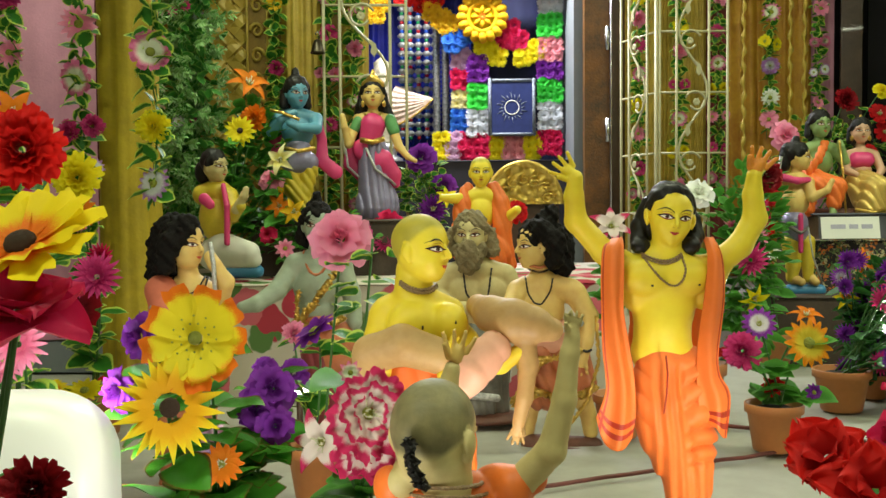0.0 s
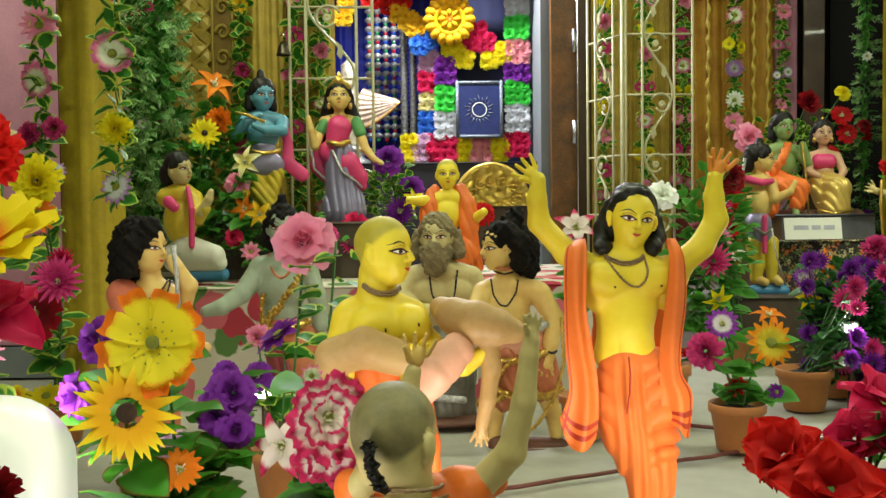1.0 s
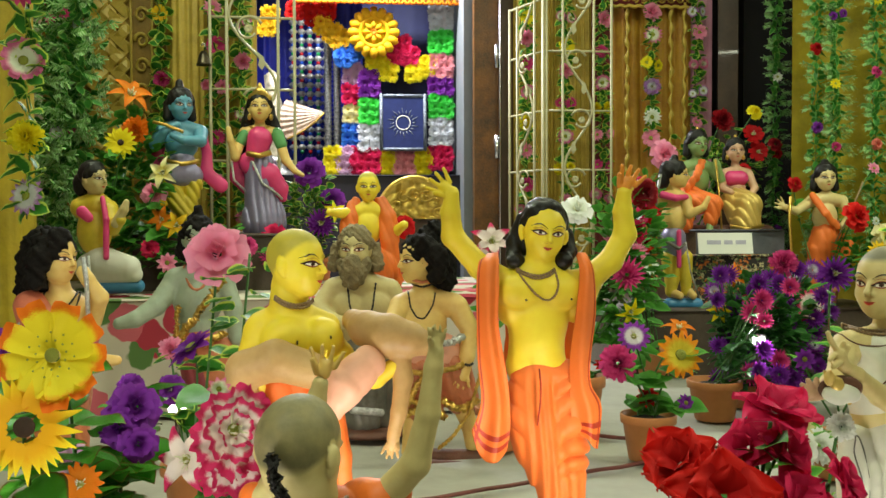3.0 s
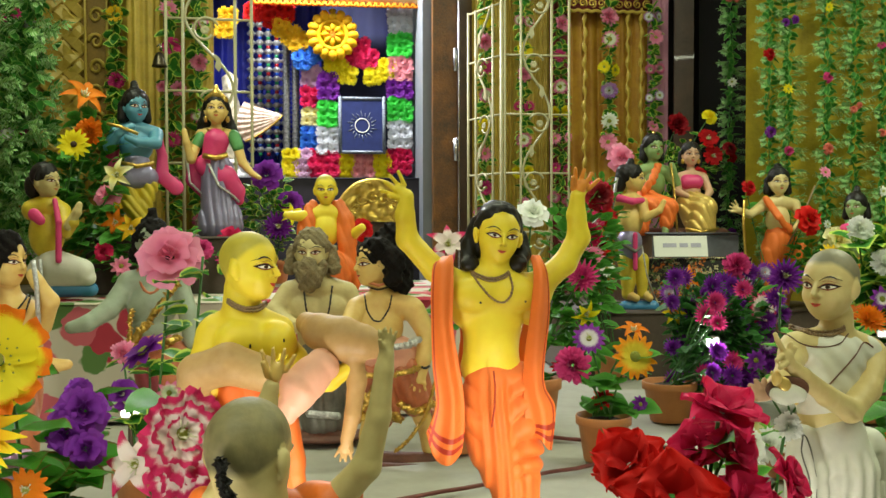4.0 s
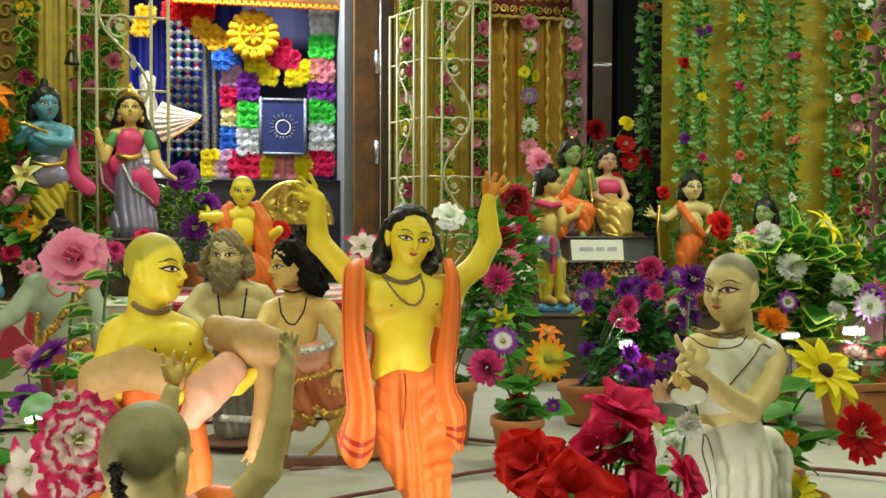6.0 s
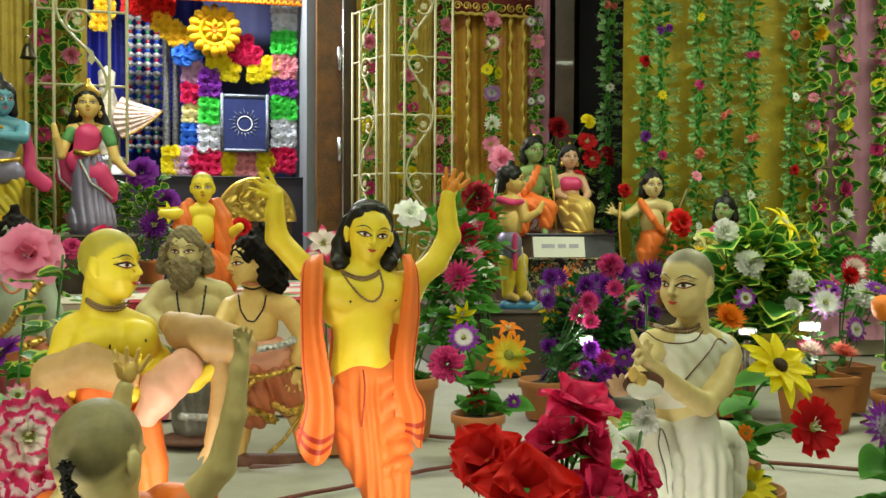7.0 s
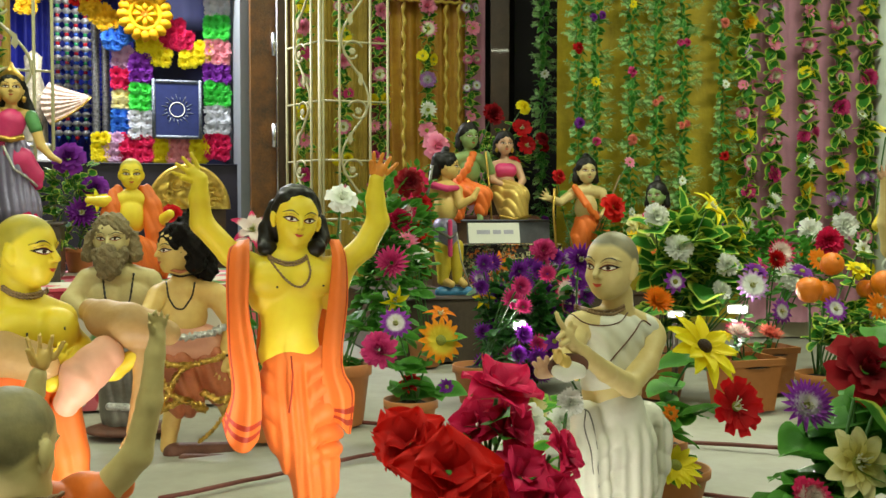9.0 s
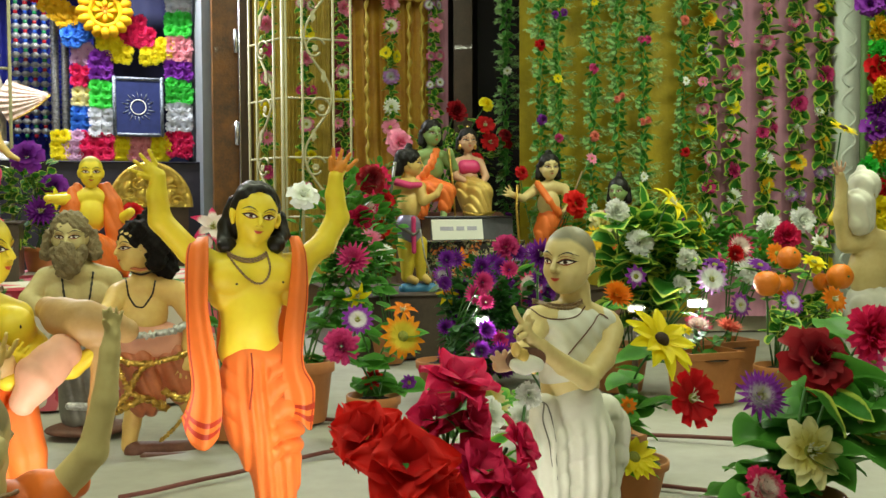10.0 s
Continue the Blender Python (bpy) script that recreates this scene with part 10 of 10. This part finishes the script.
# altar: table, throne back, silver columns, bead strings, crescent cloth, canopy
covered("altar_table", -0.62, 0.95, 7.25, 8.15, 1.12, mat("dark_altar_cloth", (0.02, 0.015, 0.025), 0.7, var=0.2), "altar table under dark cloth")
thr = thing("gold_throne_back", (0.58, 7.0, 0.80), "embossed gold arched throne back", "throne", kind="")
nb, nt2 = 56, 22
v, f = [], []
for j in range(nt2 + 1):
    for i in range(nb + 1):
        a = math.pi * i / nb
        r = 0.02 + (j / nt2)
        x, z = 0.25 * r * math.cos(a), 0.28 * r * math.sin(a)
        v.append((x, -0.022 * abs(math.sin(x * 34 + z * 20 + 2 * math.sin(z * 18))) - 0.016 * abs(math.sin(z * 40 - x * 16)) - (0.02 if j >= nt2 - 1 else 0), z))
for j in range(nt2):
    for i in range(nb):
        p = j * (nb + 1) + i
        f.append((p, p + 1, p + nb + 2, p + nb + 1))
part("embossed_panel", mesh_of("embossed_panel", v, f, [GOLD_LEAFED]), thr)
part("rim", mesh_of("rim", *tube([(0.262 * math.cos(a), -0.01, 0.29 * math.sin(a)) for a in np.linspace(0, math.pi, 30)], 0.018, 8), [GOLD_LEAFED]), thr)
for i in range(7):
    a = math.pi * (i + 0.5) / 7
    part("scroll", mesh_of("scroll", *tube([(0.17 * math.cos(a) + (0.05 - 0.003 * k) * math.cos(k * 0.55 + a), -0.03, 0.17 * math.sin(a) + (0.045 - 0.003 * k) * math.sin(k * 0.55 + a)) for k in range(14)], 0.009, 6), [GOLD_LEAFED]), thr)
part("back_board", from_bm("back_board", box_bm(0.50, 0.03, 0.80, (0, 0.03, -0.80)), DARK_WOOD, False), thr)
COLUMN_SILVER = mat("column_silver", (0.42, 0.42, 0.43), 0.30, metal=0.8, var=0.5, scale=60, bump=0.5, bscale=90)
for x in (-0.025, 0.043):
    pr = [(0.045, 0.0), (0.045, 0.03), (0.030, 0.05), (0.042, 0.12), (0.030, 0.20)] + [(0.024 + 0.008 * (i % 2), 0.22 + 0.018 * i) for i in range(45)] + [(0.04, 1.04), (0.045, 1.08)]
    thing("silver_column", (x, 7.66, 1.12), "slim twisted silver altar column", "column", "silver columns", data=mesh_of("silver_column", *lathe(pr, 18), [COLUMN_SILVER]))
RED_GEM, BLUE_GEM, GREEN_GEM = (mat(n, c, 0.2, var=0.1, coat=0.6) for n, c in (("red_bead", (0.5, 0.02, 0.03)), ("blue_bead", (0.03, 0.12, 0.6)), ("green_bead", (0.03, 0.35, 0.12))))
bd = mesh_of("bead_star", *join([lathe([(0.001, -0.034), (0.028, -0.012), (0.028, 0.012), (0.001, 0.034)], 8), tube([(-0.034, 0, 0), (0, -0.004, 0), (0.034, 0, 0)], [0.008, 0.016, 0.008], 6)])[:2], [SILVER])
gems = [mesh_of("bead", *lathe([(0.001, -0.018), (0.016, -0.009), (0.016, 0.009), (0.001, 0.018)], 10), [g]) for g in (RED_GEM, BLUE_GEM, GREEN_GEM)]
for k, x in enumerate((-0.30, -0.235, -0.17, -0.105, -0.04)):
    bs = thing("bead_string", (x, 8.02, 2.75), "hanging string of silver, red and blue beads", "bead string", "bead strings")
    part("thread", mesh_of("thread", *tube([(0, 0, 0.26), (0, 0, -1.45)], 0.002, 4), [SILVER]), bs)
    for i in range(20):
        part("silver_bead", bd, bs, m=Matrix.Translation((0, 0, -0.05 - 0.07 * i)))
        part("bead", gems[(i + k) % 3], bs, m=Matrix.Translation((0, -0.004, -0.085 - 0.07 * i)))
cr = thing("brocade_fan", (-0.324, 7.50, 1.540), "cream and gold brocade cloth end spread like a fan", "cloth")
v, f = [], []
for side in (0, 1):
    for i in range(13):
        u = i / 12
        for j in range(41):
            w = j / 40
            wide = (1 - u) ** 0.8
            v.append((0.271 * u - 0.06 * (1 - u) * math.cos(3 * (w - 0.5)), -0.03 * math.sin(3 * w) * wide + 0.004 * wide * math.sin(44 * w) + 0.006 * side, wide * 0.297 * (0.5 - w) + 0.05 * u * u))
for i in range(12):
    for j in range(40):
        p = i * 41 + j
        f += [(p, p + 41, p + 42, p + 1), (533 + p, 533 + p + 1, 533 + p + 42, 533 + p + 41)]
part("cloth", mesh_of("cloth", v, f, [mat("cream_brocade", (0.74, 0.62, 0.50), 0.45, var=0.3, scale=40, bump=0.4, second=(0.45, 0.20, 0.12))]), cr)
part("gold_edge", mesh_of("gold_edge", *tube([(v[40 + 41 * i][0], v[40 + 41 * i][1] - 0.004, v[40 + 41 * i][2]) for i in range(13)], 0.008, 6), [GOLD]), cr)
sb = thing("silver_stand", (-0.44, 7.6, 1.12), "low chased silver stand on the altar", "stand")
part("body", mesh_of("body", *lathe([(0.14, 0.0), (0.15, 0.03), (0.10, 0.06), (0.12, 0.10), (0.13, 0.14), (0.001, 0.15)], 28, 0.06, 9), [SILVER]), sb)
part("idol_base", mesh_of("idol_base", *lathe([(0.09, 0.15), (0.085, 0.5), (0.05, 0.62), (0.06, 0.75), (0.001, 0.80)], 20, 0.05, 7), [mat("cream_gold_brocade", (0.68, 0.60, 0.42), 0.35, metal=0.3, var=0.35, scale=25, bump=0.5)]), sb, "cream and gold brocade wrapping")
cp = thing("canopy", (0.35, 7.35, 2.36), "orange and cream canopy edge with scalloped trim", "canopy")
part("band", from_bm("band", box_bm(1.2, 0.05, 0.12, (0, 0, 0.03), 0.006), mat("cream_orange_band", (0.78, 0.48, 0.20), 0.5, var=0.2, scale=14)), cp)
sc = mesh_of("scallop", *tube([(-0.022, 0, 0.02), (-0.012, -0.004, -0.004), (0.012, -0.004, -0.004), (0.022, 0, 0.02)], 0.012, 6), [PETALS["orange"]])
for i in range(26):
    part("scallop", sc, cp, m=Matrix.Translation((-0.575 + 0.046 * i, -0.02, 0.015)))

# rounded white shape close to the camera, assumed a lamp; weak glow added
wl = thing("flood_lamp", (-0.675, 1.52, 0.0), "large rounded white shell on a stand, given a weak glow", "lamp")
ol = [(0.19, 0.0)] + [(0.08 + 0.11 * math.cos(t), 0.14 + 0.10 * math.sin(t)) for t in np.linspace(0, 1.57, 9)] + [(-0.08 - 0.11 * math.sin(t), 0.14 + 0.10 * math.cos(t)) for t in np.linspace(0, 1.57, 9)] + [(-0.19, 0.0)]
rings = [(-0.030, 0.30), (-0.026, 0.60), (-0.014, 0.85), (0.004, 0.96), (0.025, 1.0), (0.11, 1.0), (0.12, 0.97)]
v = [(x * k, y - 0.06, 0.285 + z * k) for y, k in rings for x, z in ol]
n = len(ol)
f = [(j * n + i, j * n + (i + 1) % n, (j + 1) * n + (i + 1) % n, (j + 1) * n + i) for j in range(6) for i in range(n)] + [tuple(range(n - 1, -1, -1)), tuple(6 * n + i for i in range(n))]
# emission stands for the bright light on the shell
part("shell", mesh_of("shell", v, f, [mat("white_glowing_shell", (0.85, 0.85, 0.78), 0.35, var=0.03, emit=0.22)]), wl, "white shell with a weak glow added")
part("stand", from_bm("stand", box_bm(0.16, 0.12, 0.29, (0, 0, 0), 0.01), LAMP_SHELL), wl)
